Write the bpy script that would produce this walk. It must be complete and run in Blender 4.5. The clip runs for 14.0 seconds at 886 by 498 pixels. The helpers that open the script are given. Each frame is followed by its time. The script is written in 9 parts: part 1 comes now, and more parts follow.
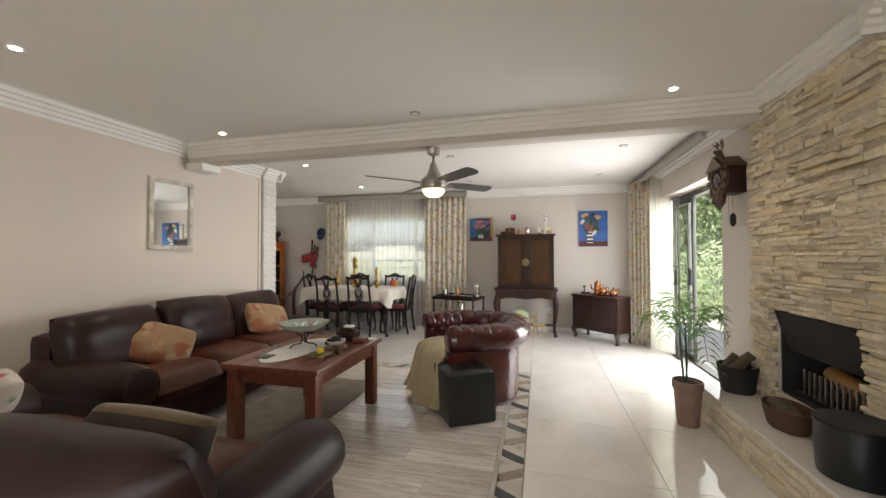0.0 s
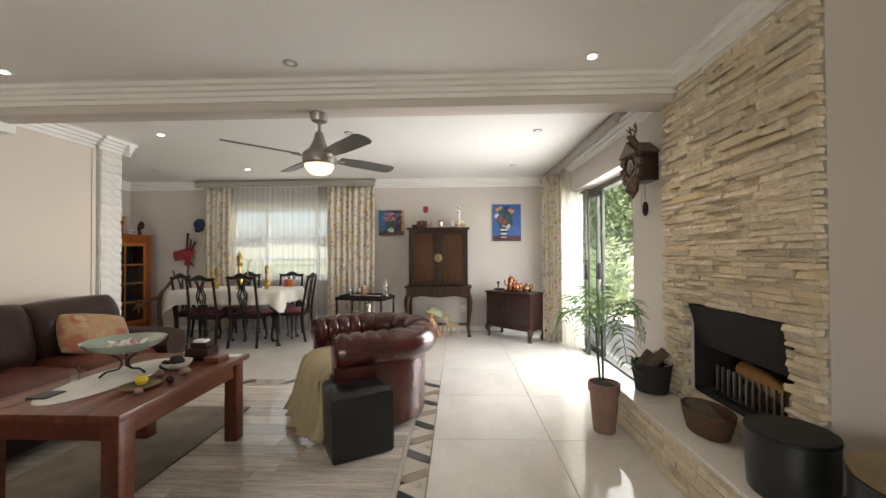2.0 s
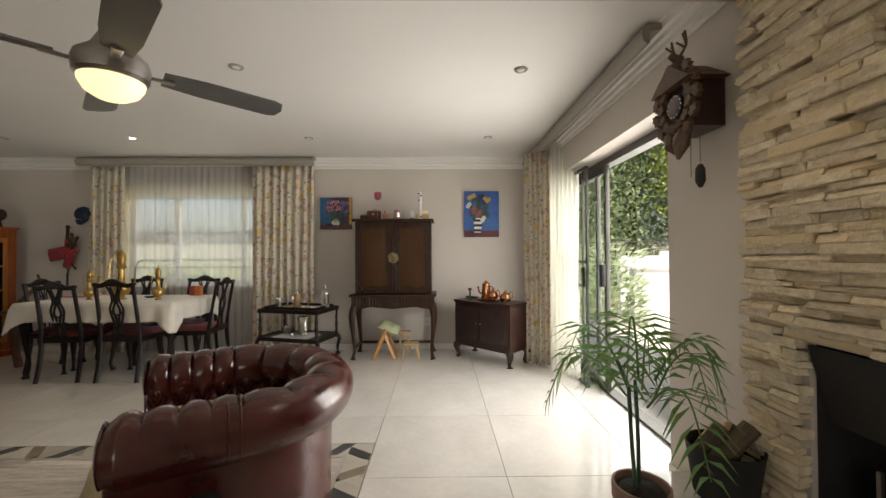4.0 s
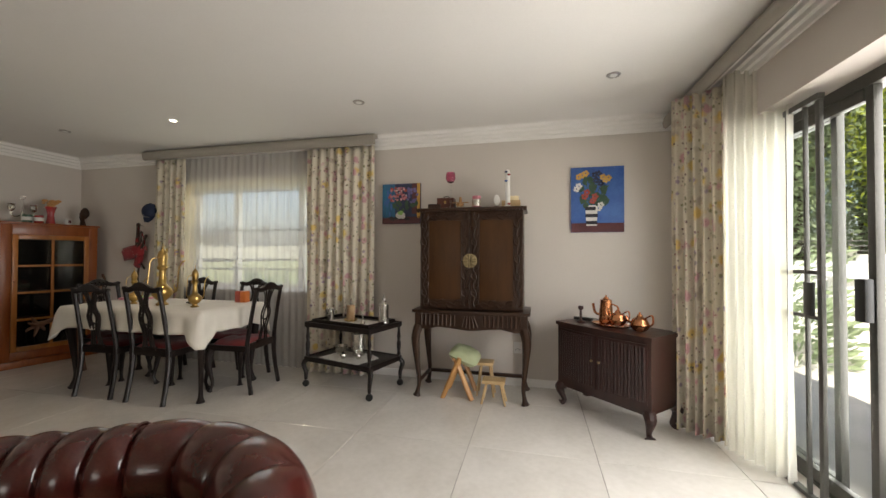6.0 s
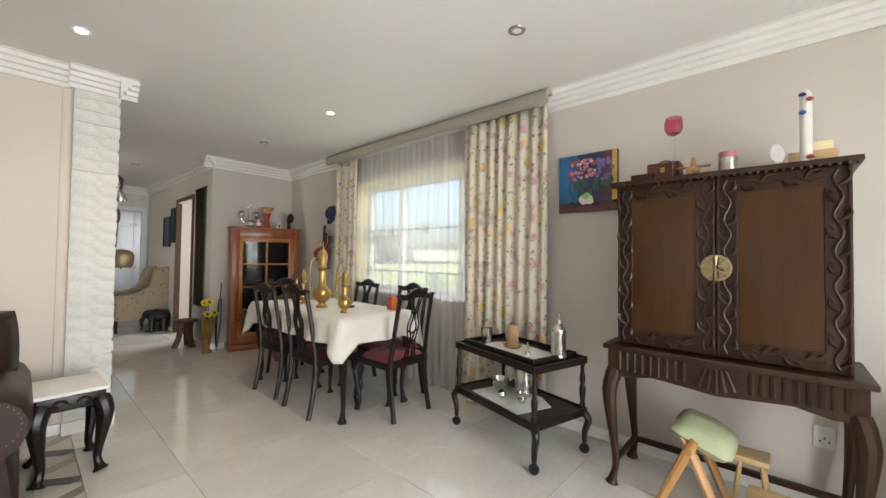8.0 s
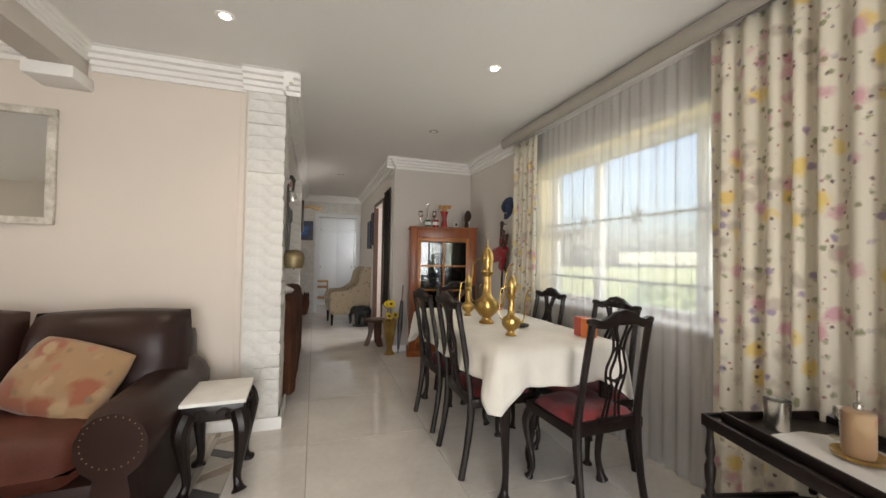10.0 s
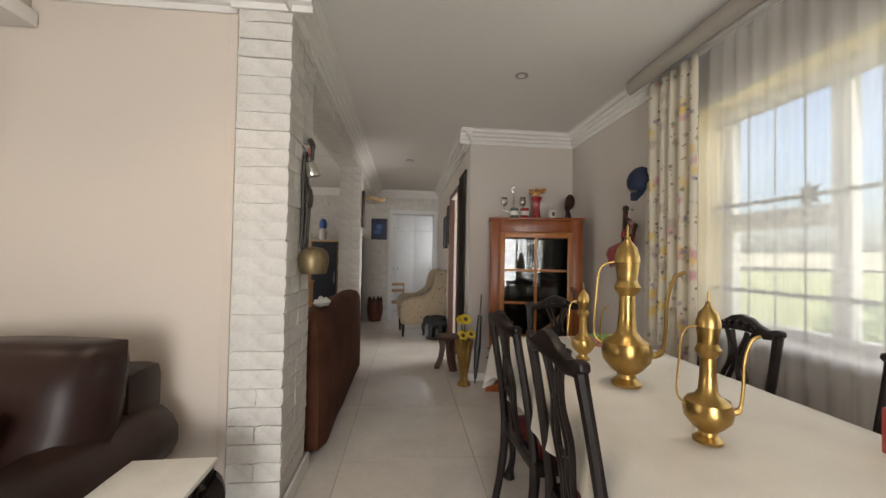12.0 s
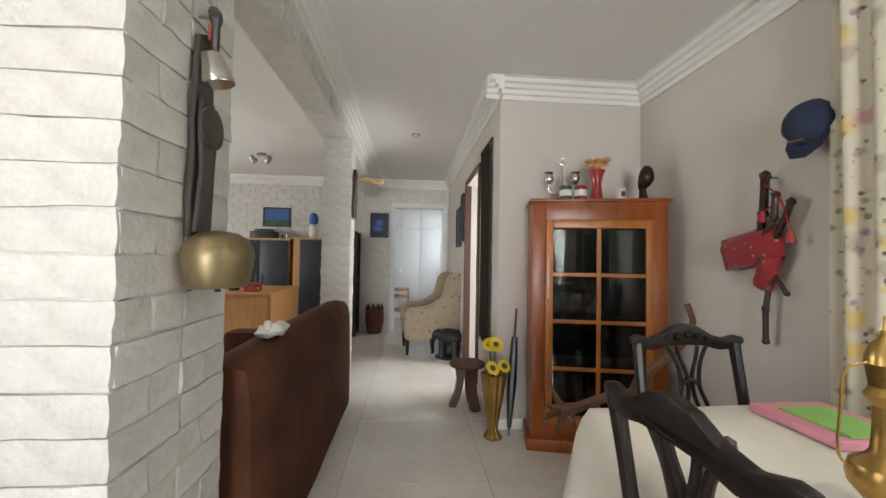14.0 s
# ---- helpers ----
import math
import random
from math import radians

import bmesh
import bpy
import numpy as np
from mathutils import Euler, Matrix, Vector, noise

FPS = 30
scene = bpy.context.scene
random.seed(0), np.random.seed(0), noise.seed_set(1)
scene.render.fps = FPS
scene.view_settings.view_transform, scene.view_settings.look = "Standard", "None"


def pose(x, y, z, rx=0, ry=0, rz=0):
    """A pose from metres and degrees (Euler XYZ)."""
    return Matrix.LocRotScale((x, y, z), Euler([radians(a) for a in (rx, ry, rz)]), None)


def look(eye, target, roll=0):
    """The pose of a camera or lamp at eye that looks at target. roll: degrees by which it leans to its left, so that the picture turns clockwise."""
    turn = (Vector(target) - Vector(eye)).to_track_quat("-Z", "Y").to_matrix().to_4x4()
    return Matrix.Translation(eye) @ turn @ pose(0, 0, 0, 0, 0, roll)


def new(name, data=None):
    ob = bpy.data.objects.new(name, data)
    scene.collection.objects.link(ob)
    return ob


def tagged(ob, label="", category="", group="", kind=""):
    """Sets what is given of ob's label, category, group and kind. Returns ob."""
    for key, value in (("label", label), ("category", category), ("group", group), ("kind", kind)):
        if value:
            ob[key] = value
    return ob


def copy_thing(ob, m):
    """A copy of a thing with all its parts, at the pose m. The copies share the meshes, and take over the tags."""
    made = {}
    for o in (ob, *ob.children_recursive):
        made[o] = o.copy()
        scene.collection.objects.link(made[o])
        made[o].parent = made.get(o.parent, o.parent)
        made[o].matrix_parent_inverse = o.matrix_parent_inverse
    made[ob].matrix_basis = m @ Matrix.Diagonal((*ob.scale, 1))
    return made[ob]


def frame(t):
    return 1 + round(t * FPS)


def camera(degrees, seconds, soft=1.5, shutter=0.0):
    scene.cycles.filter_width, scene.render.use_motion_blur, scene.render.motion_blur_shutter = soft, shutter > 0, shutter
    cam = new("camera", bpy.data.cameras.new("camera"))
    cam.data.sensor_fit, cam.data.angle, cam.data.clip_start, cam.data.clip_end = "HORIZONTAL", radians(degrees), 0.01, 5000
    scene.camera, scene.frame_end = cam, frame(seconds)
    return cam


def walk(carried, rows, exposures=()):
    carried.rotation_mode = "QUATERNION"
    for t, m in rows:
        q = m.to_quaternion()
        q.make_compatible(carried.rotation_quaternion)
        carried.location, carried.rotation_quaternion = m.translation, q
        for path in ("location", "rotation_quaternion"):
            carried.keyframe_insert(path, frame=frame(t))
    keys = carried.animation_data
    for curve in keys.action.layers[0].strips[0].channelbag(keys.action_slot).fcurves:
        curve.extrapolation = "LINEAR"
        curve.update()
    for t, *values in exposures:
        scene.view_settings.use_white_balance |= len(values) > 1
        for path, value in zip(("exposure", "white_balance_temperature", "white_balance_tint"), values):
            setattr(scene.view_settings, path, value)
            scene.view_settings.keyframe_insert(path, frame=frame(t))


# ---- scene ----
cam = camera(99.0, 14.0)
PATH = [
    (0.0, (-0.1, -0.133, 1.323), (-0.537, 1.589, 1.353), -0.1),
    (0.5, (-0.096, -0.053, 1.316), (-0.43, 1.692, 1.345), -0.2),
    (1.0, (-0.072, 0.063, 1.301), (-0.302, 1.826, 1.328), -0.3),
    (1.5, (-0.047, 0.214, 1.278), (-0.201, 1.985, 1.304), -0.3),
    (2.0, (-0.022, 0.457, 1.27), (-0.09, 2.233, 1.292), -0.3),
    (2.5, (0.016, 0.701, 1.253), (0.027, 2.479, 1.278), -0.3),
    (2.7, (0.052, 0.829, 1.253), (0.089, 2.606, 1.274), -0.3),
    (5.0, (0.268, 2.379, 1.253), (0.206, 4.156, 1.277), 0.1),
    (5.5, (0.264, 2.672, 1.259), (0.049, 4.436, 1.283), 0.2),
    (6.0, (0.228, 2.982, 1.25), (-0.19, 4.71, 1.281), 0.2),
    (6.5, (0.193, 3.283, 1.216), (-0.436, 4.946, 1.254), 0.3),
    (7.0, (0.103, 3.559, 1.209), (-0.72, 5.134, 1.249), 0.5),
    (7.5, (0.023, 3.791, 1.231), (-0.979, 5.26, 1.272), 0.6),
    (8.0, (-0.079, 4.009, 1.235), (-1.268, 5.331, 1.277), 0.8),
    (8.5, (-0.224, 4.184, 1.217), (-1.566, 5.349, 1.263), 1.1),
    (8.7, (-0.268, 4.277, 1.217), (-1.684, 5.351, 1.263), 1.1),
    (10.8, (-1.187, 4.867, 1.235), (-2.924, 5.237, 1.27), 1.0),
    (11.0, (-1.29, 4.916, 1.228), (-3.036, 5.246, 1.263), 1.0),
    (11.5, (-1.556, 4.982, 1.226), (-3.317, 5.222, 1.262), 0.9),
    (12.0, (-1.867, 5.025, 1.228), (-3.636, 5.196, 1.265), 1.1),
    (12.5, (-2.127, 5.051, 1.209), (-3.899, 5.2, 1.25), 1.0),
    (13.0, (-2.397, 5.074, 1.212), (-4.168, 5.22, 1.253), 1.0),
    (13.5, (-2.668, 5.05, 1.216), (-4.438, 5.201, 1.26), 0.9),
    (14.0, (-2.937, 5.022, 1.207), (-4.708, 5.171, 1.252), 1.0),
]
EXPOSURES = [(0.0, 1.44, 6400, 11), (2.5, 1.46, 6500, 11), (4.0, 0.85, 6900, 11), (5.0, 0.66, 7000, 11), (5.5, 0.74, 7150, 12), (6.5, 1.22, 6350, 11), (7.5, 1.56, 6300, 10), (8.5, 1.74, 6250, 9), (11.0, 1.5, 6650, 13), (12.0, 1.5, 6600, 13), (12.5, 1.56, 6350, 11), (13.5, 1.92, 6050, 8), (14.0, 2.15, 6150, 8)]
walk(cam, [(t, look(eye, target, roll)) for t, eye, target, roll in PATH], EXPOSURES)

# ---------------------------------------------------------------- light
CEIL = 2.505      # ceiling height
BACK = 6.72       # inner face of the dining wall
RIGHT = 1.53      # inner face of the sliding-door wall
LEFT = -3.75      # inner face of the sofa wall
world = bpy.data.worlds.new("sky")
scene.world = world
world.use_nodes = True
wn = world.node_tree.nodes
sky = wn.new("ShaderNodeTexSky")
sky.sky_type = "NISHITA"
sky.sun_disc = False
sky.dust_density = 4.0
sky.sun_elevation, sky.sun_rotation = radians(60), radians(195)
wn["Background"].inputs[1].default_value = 0.125
world.node_tree.links.new(sky.outputs[0], wn["Background"].inputs[0])


def lamp(name, kind, m, energy, color=(1, 1, 1), **kw):
    d = bpy.data.lights.new(name, kind)
    d.energy, d.color = energy, color
    for k, v in kw.items():
        if k == "size":
            d.size = v
        elif k == "size_y":
            d.shape = "RECTANGLE"
            d.size_y = v
        elif k == "angle":
            d.angle = v
        elif k == "spot_size":
            d.spot_size, d.spot_blend = v, 0.8
        elif k == "radius":
            d.shadow_soft_size = v
        elif k == "spread":
            d.spread = v
    ob = new(name, d)
    ob.matrix_world = m
    return ob


lamp("sun", "SUN", look((0, 0, 10), (0.25, 1.0, 8.2)), 5.0, (1.0, 0.95, 0.86), angle=radians(0.5))
# the sky's light in the openings, with two added fill lamps among them
lamp("sky_sliding_door", "AREA", look((1.93, 4.95, 1.15), (0, 4.95, 0.9)), 47, (0.97, 0.97, 0.96), size=2.0, size_y=2.0, spread=radians(142))
lamp("sky_window", "AREA", look((-2.85, 6.98, 1.47), (-2.85, 5, 1.2)), 5.5, (1.0, 0.97, 0.91), size=2.0, size_y=1.1)
# added fill lamp: lightens the lounge from an assumed, unseen opening
lamp("fill_rear_opening", "AREA", look((-1.2, -2.75, 1.4), (-1.2, 0, 1.3)), 18, (1.0, 0.96, 0.89), size=2.6, size_y=1.3)
lamp("sky_study_window", "AREA", look((-6.5, 0.55, 1.4), (-6.5, 3, 1.1)), 13, (1.0, 0.98, 0.95), size=2.2, size_y=1.2)
lamp("sky_hall_door", "AREA", look((-6.9, 6.9, 1.2), (-6.9, 5, 0.9)), 16, (1.0, 0.98, 0.95), size=0.8, size_y=1.6)
# added fill lamp that brightens the far room; no window is modelled there
lamp("fill_far_room", "AREA", look((-10.0, 5.95, 1.5), (-10.3, 4.6, 1.1)), 2.5, (0.97, 0.99, 1.0), size=0.9, size_y=1.0)

# ---------------------------------------------------------------- mesh helpers
def finish(bm, name, smooth=35):
    me = bpy.data.meshes.new(name)
    bm.normal_update()
    bm.to_mesh(me)
    bm.free()
    if smooth:
        me.shade_smooth()
        me.set_sharp_from_angle(angle=radians(smooth))
    return me


def thing(name, label, category, m=None, group=""):
    ob = new(name)
    ob.empty_display_size = 0.05
    if m is not None:
        ob.matrix_world = m
    return tagged(ob, label, category, group)


def part(name, bm, material, parent=None, label="", smooth=35):
    ob = new(name, finish(bm, name, smooth))
    if material:
        ob.data.materials.append(material)
    if parent:
        ob.parent = parent
    return tagged(ob, label)


def solo(name, bm, material, label, category, kind="", group="", m=None, smooth=35):
    ob = part(name, bm, material, None, label, smooth)
    if m is not None:
        ob.matrix_world = m
    return tagged(ob, "", category, group, kind)


def fresh():
    return bmesh.new()


def box(bm, x0, y0, z0, x1, y1, z1, bevel=0.0, segs=2, m=None):
    c = Matrix.Translation(((x0 + x1) / 2, (y0 + y1) / 2, (z0 + z1) / 2)) @ Matrix.Diagonal((abs(x1 - x0), abs(y1 - y0), abs(z1 - z0), 1))
    if m is not None:
        c = m @ c
    vs = bmesh.ops.create_cube(bm, size=1, matrix=c)["verts"]
    if bevel:
        es = list({e for v in vs for e in v.link_edges})
        bmesh.ops.bevel(bm, geom=es, offset=bevel, segments=segs, profile=0.6, affect="EDGES")
    return bm


def boxes(*rows, bevel=0.0):
    bm = fresh()
    for r in rows:
        box(bm, *r, bevel=bevel)
    return bm


def ring_faces(bm, a, b):
    n = len(a)
    for i in range(n):
        bm.faces.new((a[i], a[(i + 1) % n], b[(i + 1) % n], b[i]))


def lathe(bm, prof, x=0, y=0, z=0, segs=20, m=None, squash=1.0):
    """prof: radius, height rows from bottom to top."""
    rows = []
    for r, h in prof:
        ring = []
        for i in range(segs):
            a = 2 * math.pi * i / segs
            p = Vector((x + r * math.cos(a), y + squash * r * math.sin(a), z + h))
            ring.append(bm.verts.new(m @ p if m is not None else p))
        rows.append(ring)
    for a, b in zip(rows, rows[1:]):
        ring_faces(bm, a, b)
    bm.faces.new(list(reversed(rows[0])))
    bm.faces.new(rows[-1])
    return bm


def tube(bm, pts, radii, segs=8, flat=1.0):
    """A round bar along pts; radii is one number or one each."""
    pts = [Vector(p) for p in pts]
    if not isinstance(radii, (list, tuple)):
        radii = [radii] * len(pts)
    rows, side = [], None
    for i, p in enumerate(pts):
        d = (pts[min(i + 1, len(pts) - 1)] - pts[max(i - 1, 0)]).normalized()
        if side is None:
            side = d.orthogonal().normalized() if abs(d.z) > 0.9 else d.cross(Vector((0, 0, 1))).normalized()
        side = (side - d * side.dot(d)).normalized()
        up = side.cross(d)
        rows.append([bm.verts.new(p + radii[i] * (math.cos(a) * side + flat * math.sin(a) * up)) for a in [2 * math.pi * k / segs for k in range(segs)]])
    for a, b in zip(rows, rows[1:]):
        ring_faces(bm, a, b)
    bm.faces.new(list(reversed(rows[0])))
    bm.faces.new(rows[-1])
    return bm


def curve(pts, n=8):
    """Points smoothed through pts."""
    pts = [Vector(p) for p in pts]
    out = []
    for i in range(len(pts) - 1):
        p0, p1, p2, p3 = pts[max(i - 1, 0)], pts[i], pts[i + 1], pts[min(i + 2, len(pts) - 1)]
        for k in range(n):
            t = k / n
            out.append(0.5 * (2 * p1 + (p2 - p0) * t + (2 * p0 - 5 * p1 + 4 * p2 - p3) * t * t + (3 * p1 - p0 - 3 * p2 + p3) * t ** 3))
    return out + [pts[-1]]


def slab(bm, outline, t0, t1, m=None, axis="z"):
    """A flat plate: a 2D outline (counter-clockwise) drawn out from t0 to t1 along an axis."""
    def at(u, v, w):
        p = Vector((u, v, w)) if axis == "z" else Vector((u, w, v)) if axis == "y" else Vector((w, u, v))
        return m @ p if m is not None else p
    a = [bm.verts.new(at(u, v, t0)) for u, v in outline]
    b = [bm.verts.new(at(u, v, t1)) for u, v in outline]
    ring_faces(bm, a, b)
    bm.faces.new(list(reversed(a)))
    bm.faces.new(b)
    bmesh.ops.recalc_face_normals(bm, faces=bm.faces)
    return bm


def pillow(bm, w, d, h, m, n=10, power=2.6, sag=0.0):
    """A stuffed cushion, w by d by h, centred."""
    def put(i, j, s):
        u, v = 2 * i / n - 1, 2 * j / n - 1
        edge = max(0.0, (1 - abs(u) ** power) * (1 - abs(v) ** power)) ** 0.45
        pinch = 1 - 0.06 * (u * u * v * v)
        wob = 0.02 * noise.noise(Vector((u * 2 + w * 9, v * 2 + d * 5, s)))
        return m @ Vector((u * w / 2 * pinch, v * d / 2 * pinch, s * h / 2 * edge + wob * edge - sag * (1 - u * u)))
    top = [[bm.verts.new(put(i, j, 1)) for j in range(n + 1)] for i in range(n + 1)]
    bot = [[top[i][j] if i in (0, n) or j in (0, n) else bm.verts.new(put(i, j, -1)) for j in range(n + 1)] for i in range(n + 1)]
    for i in range(n):
        for j in range(n):
            bm.faces.new((top[i][j], top[i + 1][j], top[i + 1][j + 1], top[i][j + 1]))
            f = (bot[i][j], bot[i][j + 1], bot[i + 1][j + 1], bot[i + 1][j])
            if len(set(f)) == 4 and not bm.faces.get(f):
                bm.faces.new(f)
    return bm


# ---------------------------------------------------------------- materials
def mix_color(nt, fac, a, b):
    n = nt.nodes.new("ShaderNodeMix")
    n.data_type = "RGBA"
    for s, v in ((0, fac), (6, a), (7, b)):
        if isinstance(v, bpy.types.NodeSocket):
            nt.links.new(v, n.inputs[s])
        else:
            n.inputs[s].default_value = (*v, 1) if isinstance(v, tuple) and len(v) == 3 else v
    return n.outputs[2]


def ramp(nt, src, lo, hi):
    n = nt.nodes.new("ShaderNodeMapRange")
    n.inputs[1].default_value, n.inputs[2].default_value = lo, hi
    nt.links.new(src, n.inputs[0])
    return n.outputs[0]


def noise_tex(nt, scale, detail=4, stretch=(1, 1, 1), coords="Object", distort=0.0):
    c = nt.nodes.new("ShaderNodeTexCoord")
    mp = nt.nodes.new("ShaderNodeMapping")
    mp.inputs[3].default_value = stretch
    nt.links.new(c.outputs[coords], mp.inputs[0])
    n = nt.nodes.new("ShaderNodeTexNoise")
    n.inputs["Scale"].default_value, n.inputs["Detail"].default_value, n.inputs["Distortion"].default_value = scale, detail, distort
    nt.links.new(mp.outputs[0], n.inputs[0])
    return n.outputs[0], mp.outputs[0]


def surface(name, a, b, scale=6, fine=60, rough=0.5, rough_var=0.1, bump=0.1, metal=0.0, stretch=(1, 1, 1), piece=0.0, tint=None, coat=0.0, sheen=0.0, depth=0.002, spec=0.5, distort=0.0):
    """Two colours mixed by a broad and a fine noise, with roughness variation and relief; piece: how far pieces differ."""
    m = bpy.data.materials.new(name)
    m.use_nodes = True
    nt = m.node_tree
    bs = nt.nodes["Principled BSDF"]
    broad, _ = noise_tex(nt, scale, 4, stretch, distort=distort)
    grain, _ = noise_tex(nt, fine, 3, stretch)
    add = nt.nodes.new("ShaderNodeMath")
    add.operation = "MULTIPLY_ADD"
    nt.links.new(grain, add.inputs[0])
    add.inputs[1].default_value = 0.45
    nt.links.new(broad, add.inputs[2])
    fac = ramp(nt, add.outputs[0], 0.45, 1.0)
    col = mix_color(nt, fac, a, b)
    if piece:
        info = nt.nodes.new("ShaderNodeObjectInfo")
        hsv = nt.nodes.new("ShaderNodeHueSaturation")
        mr = nt.nodes.new("ShaderNodeMapRange")
        mr.inputs[3].default_value, mr.inputs[4].default_value = 1 - piece, 1 + piece
        nt.links.new(info.outputs["Random"], mr.inputs[0])
        nt.links.new(mr.outputs[0], hsv.inputs["Value"])
        nt.links.new(col, hsv.inputs["Color"])
        col = hsv.outputs[0]
        if tint:
            wn2 = nt.nodes.new("ShaderNodeTexWhiteNoise")
            wn2.noise_dimensions = "1D"
            nt.links.new(info.outputs["Random"], wn2.inputs["W"])
            col = mix_color(nt, ramp(nt, wn2.outputs[0], 0.55, 1.0), col, tint)
    nt.links.new(col, bs.inputs["Base Color"])
    rr = nt.nodes.new("ShaderNodeMapRange")
    rr.inputs[3].default_value, rr.inputs[4].default_value = max(0.02, rough - rough_var), min(1, rough + rough_var)
    nt.links.new(broad, rr.inputs[0])
    nt.links.new(rr.outputs[0], bs.inputs["Roughness"])
    bs.inputs["Metallic"].default_value = metal
    bs.inputs["Coat Weight"].default_value = coat
    bs.inputs["Coat Roughness"].default_value = 0.15
    bs.inputs["Sheen Weight"].default_value = sheen
    bs.inputs["Specular IOR Level"].default_value = spec
    if bump:
        bp = nt.nodes.new("ShaderNodeBump")
        bp.inputs["Strength"].default_value, bp.inputs["Distance"].default_value = bump, depth
        nt.links.new(add.outputs[0], bp.inputs["Height"])
        nt.links.new(bp.outputs[0], bs.inputs["Normal"])
    return m


def glass(name, tint=(1, 1, 1), rough=0.0):
    m = bpy.data.materials.new(name)
    m.use_nodes = True
    bs = m.node_tree.nodes["Principled BSDF"]
    bs.inputs["Base Color"].default_value = (*tint, 1)
    bs.inputs["Roughness"].default_value = rough
    bs.inputs["Transmission Weight"].default_value = 1.0
    bs.inputs["IOR"].default_value = 1.45
    return m


def pane_glass(name, tint=(1, 1, 1), gloss=0.03):
    """Thin window glass: clear with a weak mirror on it."""
    m = bpy.data.materials.new(name)
    m.use_nodes = True
    nt = m.node_tree
    nt.nodes.remove(nt.nodes["Principled BSDF"])
    t, g, mx, lw, fr = (nt.nodes.new(k) for k in ("ShaderNodeBsdfTransparent", "ShaderNodeBsdfGlossy", "ShaderNodeMixShader", "ShaderNodeLayerWeight", "ShaderNodeMath"))
    t.inputs[0].default_value = (*tint, 1)
    g.inputs["Roughness"].default_value = 0.01
    # the same from both faces of the sheet: weak head-on, strong only at a grazing view
    fr.operation = "POWER"
    fr.inputs[1].default_value = 5.0
    add = nt.nodes.new("ShaderNodeMath")
    add.operation = "MULTIPLY_ADD"
    add.inputs[1].default_value, add.inputs[2].default_value = 0.3, gloss
    nt.links.new(lw.outputs["Facing"], fr.inputs[0])
    nt.links.new(fr.outputs[0], add.inputs[0])
    nt.links.new(add.outputs[0], mx.inputs[0])
    nt.links.new(t.outputs[0], mx.inputs[1])
    nt.links.new(g.outputs[0], mx.inputs[2])
    nt.links.new(mx.outputs[0], nt.nodes["Material Output"].inputs[0])
    return m


def voile(name, color, clear=0.45):
    """Thin net curtain: some light goes straight through, the rest is scattered."""
    m = bpy.data.materials.new(name)
    m.use_nodes = True
    nt = m.node_tree
    nt.nodes.remove(nt.nodes["Principled BSDF"])
    t, d, l, m1, m2 = (nt.nodes.new(k) for k in ("ShaderNodeBsdfTransparent", "ShaderNodeBsdfDiffuse", "ShaderNodeBsdfTranslucent", "ShaderNodeMixShader", "ShaderNodeMixShader"))
    d.inputs[0].default_value = l.inputs[0].default_value = (*color, 1)
    m1.inputs[0].default_value = 0.55
    grain, _ = noise_tex(nt, 30, 3, (1, 1, 0.05))
    mr = nt.nodes.new("ShaderNodeMapRange")
    mr.inputs[3].default_value, mr.inputs[4].default_value = 1 - clear - 0.12, 1 - clear + 0.12
    nt.links.new(grain, mr.inputs[0])
    nt.links.new(mr.outputs[0], m2.inputs[0])
    nt.links.new(d.outputs[0], m1.inputs[1])
    nt.links.new(l.outputs[0], m1.inputs[2])
    nt.links.new(t.outputs[0], m2.inputs[1])
    nt.links.new(m1.outputs[0], m2.inputs[2])
    nt.links.new(m2.outputs[0], nt.nodes["Material Output"].inputs[0])
    return m


